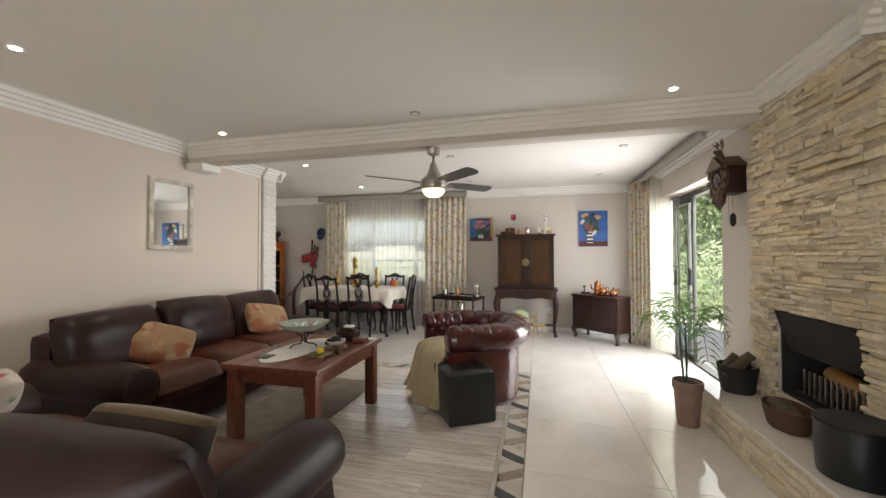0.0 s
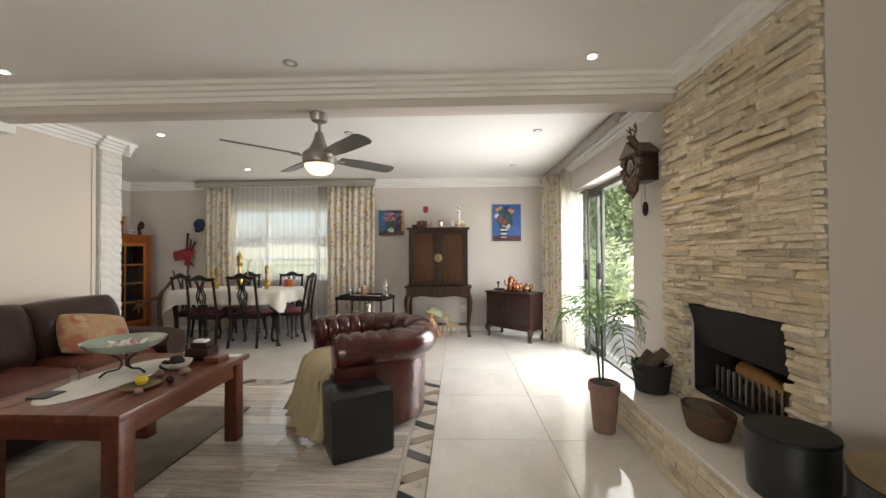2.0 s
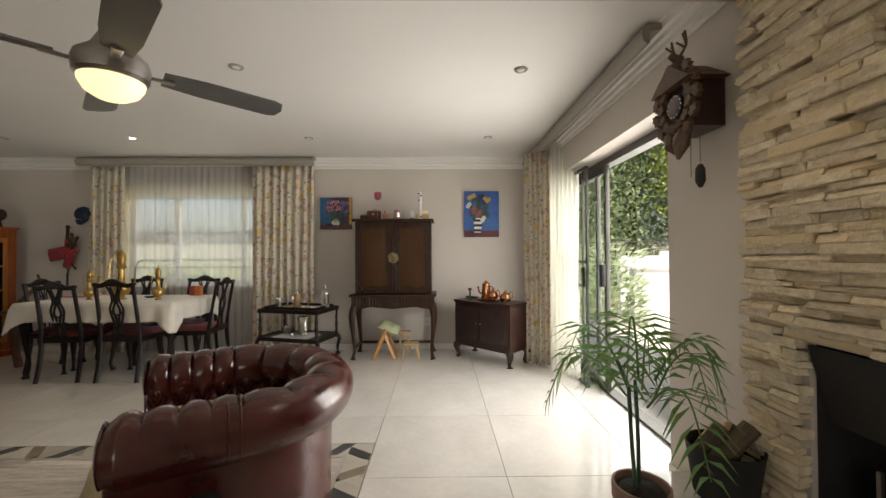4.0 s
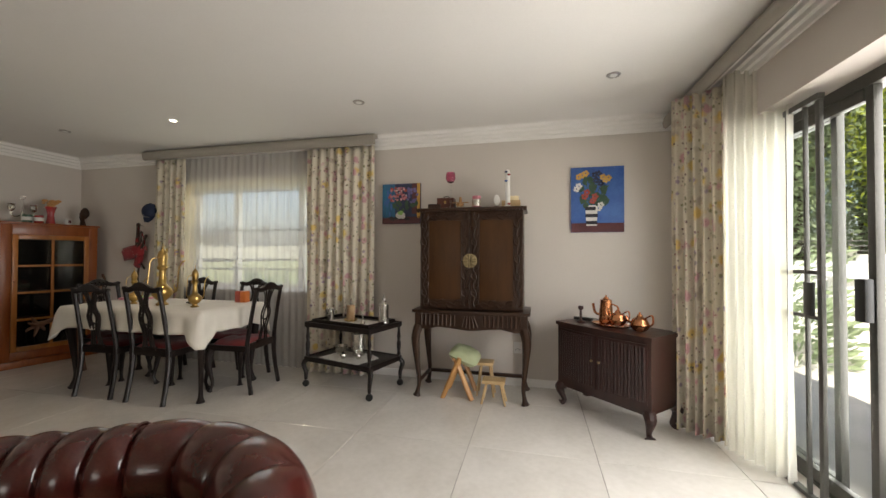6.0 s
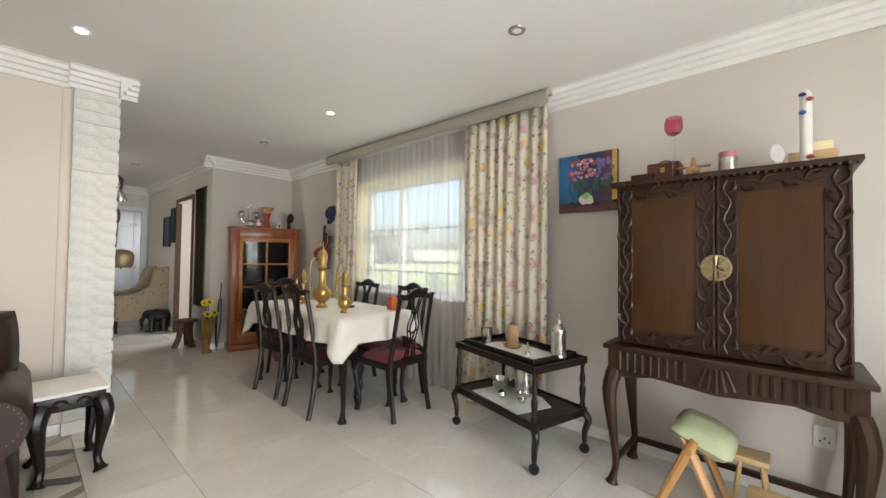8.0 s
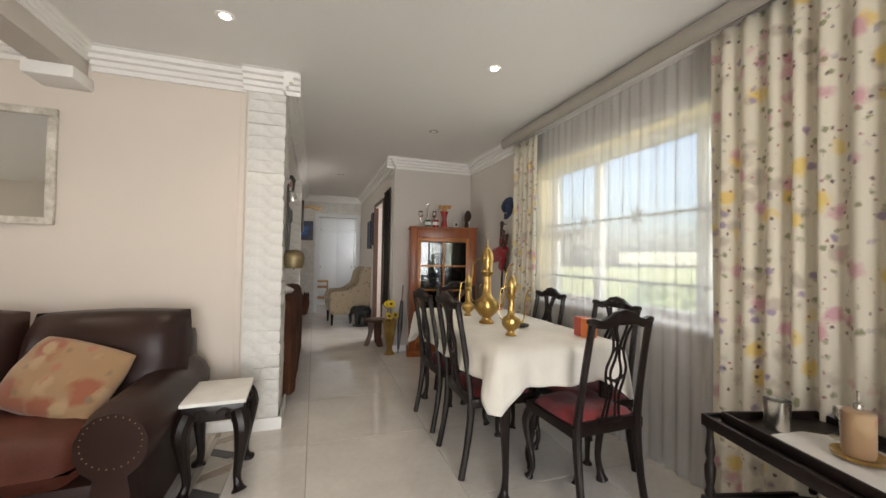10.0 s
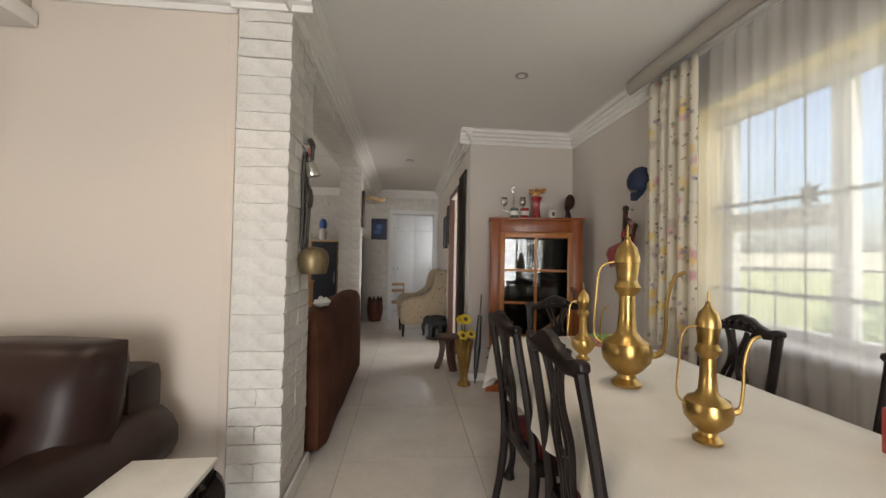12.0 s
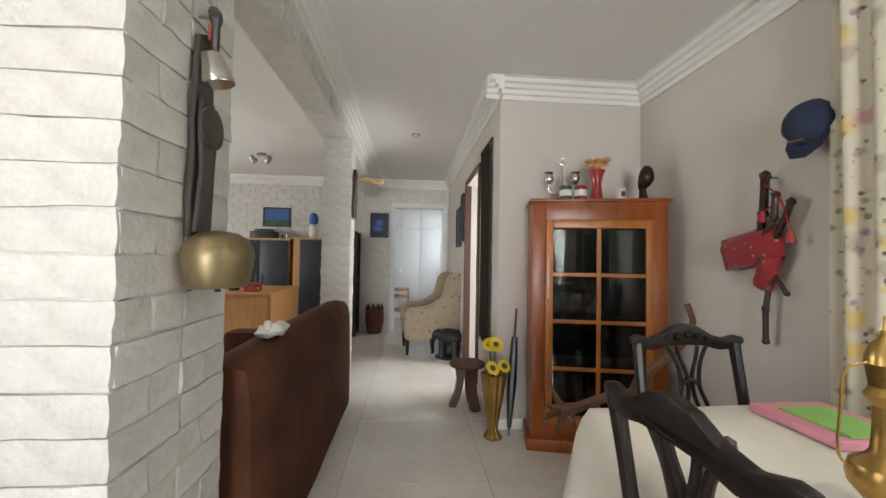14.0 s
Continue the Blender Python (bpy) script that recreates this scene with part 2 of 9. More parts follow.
def spotted(name, ground, spots, scale=9.0, size=0.35, translucent=0.0, rough=0.85):
    """Cloth printed with scattered flowers: spots are (colour, share) in cells of a Voronoi."""
    m = bpy.data.materials.new(name)
    m.use_nodes = True
    nt = m.node_tree
    bs = nt.nodes["Principled BSDF"]
    c = nt.nodes.new("ShaderNodeTexCoord")
    col = ground
    for i, (color, sc, rad, share) in enumerate(spots):
        mp = nt.nodes.new("ShaderNodeMapping")
        mp.inputs[1].default_value = (i * 3.7, i * 1.3, i * 2.1)
        nt.links.new(c.outputs["Object"], mp.inputs[0])
        wob = nt.nodes.new("ShaderNodeTexNoise")
        wob.inputs["Scale"].default_value = sc * 2.2
        nt.links.new(mp.outputs[0], wob.inputs[0])
        vo = nt.nodes.new("ShaderNodeTexVoronoi")
        vo.inputs["Scale"].default_value = sc
        nt.links.new(mp.outputs[0], vo.inputs[0])
        sub = nt.nodes.new("ShaderNodeMath")
        sub.operation = "MULTIPLY_ADD"
        nt.links.new(wob.outputs[0], sub.inputs[0])
        sub.inputs[1].default_value = 0.55
        nt.links.new(vo.outputs["Distance"], sub.inputs[2])
        near = nt.nodes.new("ShaderNodeMapRange")
        near.inputs[1].default_value, near.inputs[2].default_value = rad + 0.24, rad + 0.04
        nt.links.new(sub.outputs[0], near.inputs[0])
        sep = nt.nodes.new("ShaderNodeSeparateColor")
        nt.links.new(vo.outputs["Color"], sep.inputs[0])
        pick = nt.nodes.new("ShaderNodeMath")
        pick.operation = "LESS_THAN"
        pick.inputs[1].default_value = share
        nt.links.new(sep.outputs[0], pick.inputs[0])
        both = nt.nodes.new("ShaderNodeMath")
        both.operation = "MULTIPLY"
        nt.links.new(near.outputs[0], both.inputs[0])
        nt.links.new(pick.outputs[0], both.inputs[1])
        col = mix_color(nt, both.outputs[0], col, color)
    nt.links.new(col, bs.inputs["Base Color"])
    bs.inputs["Roughness"].default_value = rough
    bs.inputs["Sheen Weight"].default_value = 0.2
    grain, _ = noise_tex(nt, 500, 2)
    bp = nt.nodes.new("ShaderNodeBump")
    bp.inputs["Strength"].default_value, bp.inputs["Distance"].default_value = 0.2, 0.001
    nt.links.new(grain, bp.inputs["Height"])
    nt.links.new(bp.outputs[0], bs.inputs["Normal"])
    if translucent:
        l, mx = nt.nodes.new("ShaderNodeBsdfTranslucent"), nt.nodes.new("ShaderNodeMixShader")
        nt.links.new(col, l.inputs[0])
        mx.inputs[0].default_value = translucent
        nt.links.new(bs.outputs[0], mx.inputs[1])
        nt.links.new(l.outputs[0], mx.inputs[2])
        nt.links.new(mx.outputs[0], nt.nodes["Material Output"].inputs[0])
    return m


def leafy(name, a, b, scale):
    """Leaves that let some light through."""
    m = surface(name, a, b, scale, 40, 0.5, 0.1, 0.0)
    nt = m.node_tree
    bs = nt.nodes["Principled BSDF"]
    l, mx = nt.nodes.new("ShaderNodeBsdfTranslucent"), nt.nodes.new("ShaderNodeMixShader")
    nt.links.new(bs.inputs["Base Color"].links[0].from_socket, l.inputs[0])
    mx.inputs[0].default_value = 0.5
    nt.links.new(bs.outputs[0], mx.inputs[1])
    nt.links.new(l.outputs[0], mx.inputs[2])
    nt.links.new(mx.outputs[0], nt.nodes["Material Output"].inputs[0])
    return m


def glow(name, color, strength):
    m = bpy.data.materials.new(name)
    m.use_nodes = True
    bs = m.node_tree.nodes["Principled BSDF"]
    bs.inputs["Base Color"].default_value = (*color, 1)
    bs.inputs["Emission Color"].default_value = (*color, 1)
    bs.inputs["Emission Strength"].default_value = strength
    return m


SOFA_PAINT = surface("pinkish_wall_paint", (0.62, 0.545, 0.475), (0.66, 0.585, 0.51), 0.8, 120, 0.7, 0.08, 0.12, depth=0.001)
PAINT = surface("wall_paint", (0.56, 0.51, 0.46), (0.60, 0.55, 0.50), 0.8, 120, 0.7, 0.08, 0.12, depth=0.001)
CEIL_PAINT = surface("ceiling_paint", (0.74, 0.72, 0.69), (0.79, 0.77, 0.74), 0.7, 90, 0.75, 0.05, 0.08, depth=0.001)
TRIM = surface("trim_paint", (0.76, 0.74, 0.70), (0.82, 0.80, 0.77), 2, 80, 0.5, 0.08, 0.05)
BRICK_PAINT = surface("painted_brick", (0.56, 0.54, 0.50), (0.72, 0.70, 0.66), 14, 70, 0.55, 0.12, 0.85, piece=0.05, depth=0.008)
TILE = surface("floor_tile", (0.62, 0.585, 0.535), (0.76, 0.725, 0.675), 2.2, 26, 0.055, 0.03, 0.015, piece=0.03, distort=0.8, spec=0.8)
GROUT = surface("grout", (0.25, 0.23, 0.20), (0.33, 0.30, 0.27), 5, 80, 0.9)
PLANK = surface("grey_laminate", (0.36, 0.31, 0.26), (0.76, 0.71, 0.65), 2.5, 22, 0.16, 0.07, 0.12, stretch=(1, 9, 9), piece=0.22, distort=1.2)
LEDGE = surface("ledge_stone", (0.48, 0.39, 0.26), (0.80, 0.72, 0.57), 9, 60, 0.85, 0.08, 1.0, piece=0.20, tint=(0.66, 0.54, 0.35), depth=0.014, distort=0.5)
LEDGE_BED = surface("stone_bed", (0.16, 0.13, 0.10), (0.24, 0.20, 0.15), 10, 60, 0.95)
SOOT = surface("sooty_iron", (0.008, 0.008, 0.008), (0.025, 0.022, 0.02), 8, 60, 0.8, 0.1, 0.4)
LEATHER = surface("dark_leather", (0.013, 0.0053, 0.004), (0.035, 0.0142, 0.0103), 4, 180, 0.40, 0.12, 0.3, coat=0.0, spec=0.30)
LEATHER_SEAT = surface("worn_brown_leather", (0.05, 0.013, 0.008), (0.125, 0.038, 0.024), 5, 160, 0.42, 0.12, 0.3, spec=0.3)
OXBLOOD = surface("oxblood_leather", (0.036, 0.006, 0.0055), (0.098, 0.017, 0.013), 5, 160, 0.24, 0.1, 0.18, coat=0.35)
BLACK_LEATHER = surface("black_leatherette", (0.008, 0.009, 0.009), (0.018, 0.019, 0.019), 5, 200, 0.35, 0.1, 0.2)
RED_WOOD = surface("red_stained_wood", (0.10, 0.028, 0.016), (0.20, 0.062, 0.032), 3, 30, 0.38, 0.1, 0.15, stretch=(8, 1, 8), coat=0.25)
DARK_WOOD = surface("black_stained_wood", (0.007, 0.004, 0.0035), (0.015, 0.009, 0.007), 4, 40, 0.36, 0.1, 0.15, stretch=(6, 6, 1), coat=0.0, spec=0.32)
MAHOGANY = surface("mahogany", (0.016, 0.0065, 0.003), (0.042, 0.018, 0.008), 3, 35, 0.38, 0.1, 0.12, stretch=(7, 7, 1), spec=0.3)
MAHOGANY_PANEL = surface("mahogany_panel", (0.030, 0.0112, 0.0030), (0.066, 0.027, 0.0080), 2.5, 30, 0.40, 0.08, 0.1, stretch=(7, 7, 1), spec=0.25)
CARVED = surface("carved_brown_wood", (0.045, 0.022, 0.010), (0.13, 0.070, 0.034), 14, 60, 0.5, 0.1, 0.5, depth=0.004)
STOOL_WOOD = surface("red_brown_carved_wood", (0.035, 0.013, 0.007), (0.095, 0.038, 0.02), 12, 60, 0.5, 0.1, 0.5, depth=0.004)
SIDE_WOOD = surface("dark_mahogany", (0.018, 0.006, 0.005), (0.045, 0.015, 0.011), 3, 35, 0.35, 0.1, 0.12, stretch=(7, 7, 1), coat=0.2)
PINE = surface("orange_varnished_pine", (0.20, 0.044, 0.008), (0.33, 0.090, 0.017), 3, 28, 0.33, 0.08, 0.12, stretch=(7, 7, 1), coat=0.08, distort=0.6, spec=0.35)
PALE_WOOD = surface("pale_pine", (0.42, 0.27, 0.12), (0.58, 0.42, 0.22), 4, 40, 0.5, 0.1, 0.15, stretch=(1, 6, 6))
OAK = surface("yellow_wood", (0.36, 0.17, 0.05), (0.50, 0.27, 0.10), 4, 40, 0.42, 0.1, 0.15, stretch=(6, 6, 1))
BRASS = surface("aged_brass", (0.36, 0.22, 0.06), (0.58, 0.40, 0.15), 6, 70, 0.31, 0.1, 0.1, metal=1.0)
OLD_BRASS = surface("tarnished_brass", (0.20, 0.15, 0.08), (0.36, 0.29, 0.16), 8, 70, 0.48, 0.12, 0.3, metal=0.8)
COPPER = surface("copper", (0.52, 0.20, 0.085), (0.70, 0.33, 0.16), 8, 70, 0.25, 0.1, 0.08, metal=1.0)
SILVER = surface("silver_plate", (0.50, 0.48, 0.43), (0.68, 0.66, 0.60), 9, 70, 0.25, 0.1, 0.1, metal=1.0)
STEEL = surface("brushed_steel", (0.32, 0.30, 0.28), (0.46, 0.44, 0.42), 6, 150, 0.32, 0.08, 0.08, metal=1.0)
FAN_BLADE = surface("grey_fan_blade", (0.075, 0.072, 0.07), (0.12, 0.115, 0.11), 5, 90, 0.45)
ALU = surface("bronze_aluminium", (0.085, 0.083, 0.075), (0.13, 0.127, 0.115), 4, 90, 0.4, 0.08, 0.05, metal=0.6)
WHITE_PLASTIC = surface("white_plastic", (0.75, 0.74, 0.72), (0.80, 0.79, 0.77), 5, 90, 0.4, 0.05, 0.03)
LINEN = surface("cream_table_linen", (0.60, 0.56, 0.485), (0.73, 0.69, 0.615), 5, 260, 0.85, 0.05, 0.25, sheen=0.2)
LACE = surface("white_lace", (0.68, 0.66, 0.62), (0.80, 0.78, 0.74), 10, 300, 0.9, 0.05, 0.4)
THROW = surface("cream_throw", (0.78, 0.64, 0.37), (0.90, 0.80, 0.55), 6, 220, 0.9, 0.05, 0.4, sheen=0.3)
RUG = surface("grey_rug", (0.17, 0.15, 0.125), (0.27, 0.24, 0.20), 6, 260, 0.95, 0.03, 0.6, depth=0.003)
VELVET = surface("brown_velvet", (0.050, 0.018, 0.009), (0.108, 0.042, 0.022), 4, 200, 0.9, 0.05, 0.3, spec=0.2)
RED_SEAT = surface("red_seat_cloth", (0.16, 0.012, 0.014), (0.26, 0.025, 0.025), 6, 200, 0.75, 0.08, 0.3, sheen=0.2)
OLIVE = surface("olive_cushion", (0.085, 0.052, 0.016), (0.165, 0.105, 0.036), 6, 200, 0.85, 0.05, 0.3, sheen=0.3)
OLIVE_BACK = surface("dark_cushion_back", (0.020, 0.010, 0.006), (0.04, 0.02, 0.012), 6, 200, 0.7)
CURTAIN = spotted("floral_curtain", (0.72, 0.66, 0.54), [((0.52, 0.45, 0.36), 9, 0.44, 0.5), ((0.74, 0.56, 0.20), 8, 0.44, 0.42), ((0.62, 0.36, 0.38), 9, 0.42, 0.46), ((0.36, 0.28, 0.36), 15, 0.36, 0.25), ((0.30, 0.29, 0.16), 20, 0.36, 0.40), ((0.17, 0.11, 0.10), 26, 0.32, 0.26), ((0.42, 0.20, 0.18), 30, 0.30, 0.25)], translucent=0.22)
CUSHION = spotted("floral_cushion", (0.30, 0.18, 0.09), [((0.26, 0.085, 0.04), 6, 0.55, 0.6), ((0.36, 0.24, 0.13), 9, 0.5, 0.5), ((0.20, 0.13, 0.07), 17, 0.40, 0.35), ((0.33, 0.13, 0.07), 13, 0.40, 0.3)])
PINK_CUSHION = spotted("pink_floral_cushion", (0.62, 0.55, 0.48), [((0.45, 0.06, 0.10), 9, 0.45, 0.5), ((0.2, 0.25, 0.12), 14, 0.35, 0.35)])
DOTTED = spotted("dotted_upholstery", (0.36, 0.29, 0.20), [((0.10, 0.045, 0.025), 17, 0.30, 0.9)])
SHEER = voile("net_curtain", (0.66, 0.655, 0.64), 0.43)
# brighter, denser copy of SHEER, with sunlight put into its colour
SUNLIT_NET = voile("sunlit_patio_net", (0.85, 0.83, 0.75), 0.26)
REVEAL = surface("yellow_cream_reveal", (0.66, 0.52, 0.24), (0.76, 0.62, 0.32), 3, 80, 0.7, 0.06, 0.05)
PINE_DOOR = surface("golden_varnished_pine", (0.33, 0.105, 0.018), (0.48, 0.18, 0.04), 3, 28, 0.33, 0.08, 0.12, stretch=(7, 7, 1), coat=0.08, spec=0.35)
WICKER = surface("brown_wicker", (0.05, 0.022, 0.012), (0.13, 0.065, 0.035), 30, 90, 0.7, 0.1, 0.8, stretch=(1, 1, 4), depth=0.006)
PELMET = surface("greige_pelmet", (0.30, 0.27, 0.23), (0.36, 0.33, 0.285), 3, 90, 0.55)
PANE = pane_glass("window_glass", (0.97, 0.985, 0.98), 0.015)
DARK_GLASS = pane_glass("cabinet_glass", (0.6, 0.6, 0.58), 0.05)
CLEAR = glass("clear_glass", (0.95, 0.97, 0.95))
PINK_GLASS = glass("pink_glass", (0.78, 0.30, 0.44), 0.08)
GREEN_GLASS = surface("green_glass_dish", (0.26, 0.32, 0.26), (0.36, 0.42, 0.35), 5, 60, 0.12, 0.04, 0.03, coat=0.5)
MIRROR = surface("mirror_silver", (0.86, 0.87, 0.86), (0.88, 0.89, 0.88), 1, 3, 0.015, 0.005, 0.0, metal=1.0)
CHALK = surface("distressed_cream_frame", (0.34, 0.30, 0.24), (0.72, 0.68, 0.60), 10, 45, 0.7, 0.1, 0.3)
BLUE_PAINT = surface("blue_oil_paint", (0.022, 0.075, 0.28), (0.05, 0.14, 0.40), 8, 60, 0.45, 0.1, 0.4)
NAVY_PAINT = surface("navy_oil_paint", (0.008, 0.012, 0.04), (0.03, 0.05, 0.13), 8, 60, 0.45, 0.1, 0.4)
MAROON_PAINT = surface("maroon_oil_paint", (0.07, 0.018, 0.022), (0.12, 0.03, 0.035), 8, 60, 0.45, 0.1, 0.4)
WHITE_OIL = surface("white_oil_paint", (0.62, 0.60, 0.56), (0.76, 0.74, 0.70), 10, 60, 0.45, 0.1, 0.4)
BLACK_OIL = surface("black_oil_paint", (0.008, 0.008, 0.012), (0.02, 0.02, 0.03), 10, 60, 0.45)
YELLOW_OIL = surface("yellow_oil_paint", (0.46, 0.24, 0.04), (0.66, 0.40, 0.10), 12, 60, 0.45)
RED_OIL = surface("red_oil_paint", (0.28, 0.035, 0.03), (0.45, 0.09, 0.06), 12, 60, 0.45)
PINK_OIL = surface("pink_oil_paint", (0.42, 0.12, 0.16), (0.60, 0.26, 0.28), 12, 60, 0.45)
PURPLE_OIL = surface("purple_oil_paint", (0.07, 0.06, 0.20), (0.20, 0.17, 0.38), 12, 60, 0.45)
TEAL_OIL = surface("teal_oil_paint", (0.01, 0.07, 0.16), (0.02, 0.16, 0.30), 6, 60, 0.45, 0.1, 0.4, stretch=(4, 1, 0.5))
GREEN_OIL = surface("green_oil_paint", (0.015, 0.05, 0.03), (0.05, 0.11, 0.06), 12, 60, 0.45)
TERRACOTTA = surface("terracotta", (0.20, 0.12, 0.09), (0.30, 0.19, 0.14), 6, 70, 0.8, 0.08, 0.3)
SOIL = surface("potting_soil", (0.012, 0.009, 0.007), (0.04, 0.03, 0.022), 20, 90, 0.95, 0.02, 0.8, depth=0.01)
PALM = leafy("palm_leaf", (0.09, 0.19, 0.06), (0.18, 0.31, 0.10), 8)
LEAF = leafy("tree_leaf", (0.20, 0.26, 0.13), (0.36, 0.43, 0.26), 1.2)
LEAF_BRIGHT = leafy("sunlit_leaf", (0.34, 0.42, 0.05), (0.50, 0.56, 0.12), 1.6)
BARK = surface("bark", (0.06, 0.045, 0.03), (0.13, 0.10, 0.07), 10, 60, 0.9, 0.05, 0.8, depth=0.01)
PAVING = surface("pale_paving", (0.42, 0.39, 0.34), (0.52, 0.49, 0.44), 4, 70, 0.85, 0.05, 0.3, piece=0.08)
GRASS = surface("lawn", (0.12, 0.14, 0.06), (0.22, 0.23, 0.11), 3, 120, 0.9, 0.05, 0.6, depth=0.02)
WHITE_WALL = surface("white_render", (0.72, 0.71, 0.69), (0.80, 0.79, 0.77), 3, 80, 0.8, 0.05, 0.2)
NAVY_DOOR = surface("navy_laminate", (0.010, 0.014, 0.022), (0.018, 0.023, 0.034), 4, 90, 0.4, 0.06, 0.04)
DOOR_WHITE = surface("white_door_paint", (0.66, 0.67, 0.68), (0.74, 0.75, 0.76), 3, 80, 0.45, 0.06, 0.05)
DOOR_WOOD = surface("brown_door_frame", (0.05, 0.018, 0.010), (0.10, 0.04, 0.022), 3, 40, 0.45, 0.1, 0.1, stretch=(7, 7, 1))
BANNER = surface("dark_woven_hanging", (0.022, 0.015, 0.010), (0.06, 0.042, 0.03), 9, 150, 0.9, 0.05, 0.5)
STRAP = surface("dark_leather_strap", (0.025, 0.020, 0.016), (0.06, 0.05, 0.04), 8, 120, 0.5, 0.1, 0.3)
TARTAN = spotted("red_tartan", (0.26, 0.012, 0.016), [((0.02, 0.02, 0.025), 20, 0.40, 0.5), ((0.45, 0.30, 0.28), 40, 0.35, 0.2)])
NAVY_CLOTH = surface("navy_cloth", (0.008, 0.014, 0.035), (0.02, 0.032, 0.07), 10, 200, 0.85, 0.05, 0.3)
PINK_PAPER = surface("pink_paper", (0.60, 0.22, 0.30), (0.70, 0.32, 0.40), 6, 60, 0.5)
GREEN_PAPER = surface("green_paper", (0.22, 0.45, 0.10), (0.30, 0.55, 0.16), 6, 60, 0.5)
WAX = surface("orange_wax", (0.62, 0.14, 0.02), (0.75, 0.24, 0.05), 6, 60, 0.5, sheen=0.2)
SUNFLOWER = surface("yellow_petals", (0.62, 0.42, 0.01), (0.78, 0.58, 0.04), 12, 60, 0.7)
MINT = surface("mint_cloth", (0.32, 0.36, 0.20), (0.46, 0.50, 0.31), 6, 200, 0.85, 0.05, 0.4)
RED_CERAMIC = surface("red_ceramic", (0.24, 0.012, 0.015), (0.36, 0.03, 0.03), 6, 60, 0.18, 0.05, 0.03, coat=0.5)
SPONGE = surface("dried_orange_fungus", (0.42, 0.20, 0.06), (0.58, 0.32, 0.12), 20, 90, 0.85, 0.05, 0.6)
LAMP_ON = glow("lit_lamp", (1.0, 0.90, 0.72), 8)
BOWL_GLOW = glow("lit_glass_bowl", (1.0, 0.80, 0.45), 0.7)
DRIFT = surface("carved_driftwood", (0.085, 0.036, 0.02), (0.17, 0.08, 0.045), 7, 60, 0.6, 0.1, 0.4, stretch=(5, 1, 5))
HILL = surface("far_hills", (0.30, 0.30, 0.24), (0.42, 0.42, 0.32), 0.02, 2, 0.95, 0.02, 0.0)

# ---------------------------------------------------------------- structure
def structure(name, bm, material, label, category="wall", smooth=35):
    return solo(name, bm, material, label, category, "structure", smooth=smooth)


FLOOR = structure("floor", boxes((-11.3, -3.1, -0.15, 1.83, 7.0, -0.004), (1.83, -3.1, -0.15, 2.4, 3.29, -0.004)), GROUT, "floor of large polished cream tiles with laminate inset", "floor")
structure("ceiling", boxes((-11.3, -3.1, CEIL, 2.7, 7.0, CEIL + 0.12)), CEIL_PAINT, "smooth off-white painted ceiling", "ceiling")
def holed_wall(x0, x1, z0, z1, hx0, hx1, hz0, hz1, y0, y1):
    """A wall along x with one rectangular opening through it."""
    bm = fresh()
    rings = []
    for y in (y0, y1):
        for c in (((x0, z0), (x1, z0), (x1, z1), (x0, z1)), ((hx0, hz0), (hx1, hz0), (hx1, hz1), (hx0, hz1))):
            rings.append([bm.verts.new((x, y, z)) for x, z in c])
    fo, fi, bo, bi = rings
    for p, q in ((fo, fi), (bo, bi), (fo, bo), (fi, bi)):
        ring_faces(bm, p, q)
    bmesh.ops.recalc_face_normals(bm, faces=bm.faces)
    return bm


WX0, WX1, WZ0, WZ1 = -3.93, -1.77, 0.86, 2.12
structure("wall_dining", holed_wall(-5.84, 1.83, 0, CEIL, WX0, WX1, WZ0, WZ1, BACK, BACK + 0.25), PAINT, "warm grey painted plaster wall with a window-sized opening")
SY0, SY1, SZ1 = 3.86, 6.25, 2.10
structure("wall_sliding", slab(fresh(), [(3.2905, 0), (SY0, 0), (SY0, SZ1), (SY1, SZ1), (SY1, 0), (BACK - 0.0005, 0), (BACK - 0.0005, CEIL), (3.2905, CEIL)], RIGHT, 1.83, axis="x"), PAINT, "warm grey painted wall round the patio doors")
FY0, FY1, FZ0, FZ1 = 2.27, 3.05, 0.36, 0.935
structure("wall_chimney", boxes((1.53, 2.10, 0, 2.4, FY0, CEIL), (1.53, FY1, 0, 2.4, 3.29, CEIL), (1.53, FY0, FZ1, 2.4, FY1, CEIL), (1.53, FY0, 0, 2.4, FY1, FZ0), (2.05, FY0, FZ0, 2.4, FY1, FZ1)), PAINT, "painted chimney breast clad with stacked stone")
structure("wall_right_rear", boxes((2.4, -3.1, 0, 2.6, 3.29, CEIL)), PAINT, "warm grey painted plaster wall")
# unseen wall; its opening is assumed, to go with the added fill lamp
structure("wall_rear", boxes((LEFT, -3.1, 0, -2.6, -2.9, CEIL), (0.2, -3.1, 0, 2.4, -2.9, CEIL), (-2.6, -3.1, 0, 0.2, -2.9, 0.7), (-2.6, -3.1, 2.1, 0.2, -2.9, CEIL)), PAINT, "warm grey painted plaster wall with a window-sized opening")
structure("wall_sofa", boxes((LEFT - 0.22, -3.1, 0, LEFT, 4.22, CEIL)), SOFA_PAINT, "pinkish beige painted plaster wall")
structure("wall_pilaster", boxes((-4.15, 4.2205, 0, -3.711, 4.4565, CEIL)), BRICK_PAINT, "white painted brick wall end")
structure("wall_lintel", boxes((-9.3, 4.235, 2.24, -4.15, 4.445, CEIL)), BRICK_PAINT, "white painted brick lintel over the study opening")
structure("wall_niche", boxes((-5.84, 5.87, 0, -5.62, BACK, CEIL)), PAINT, "warm grey painted plaster wall")
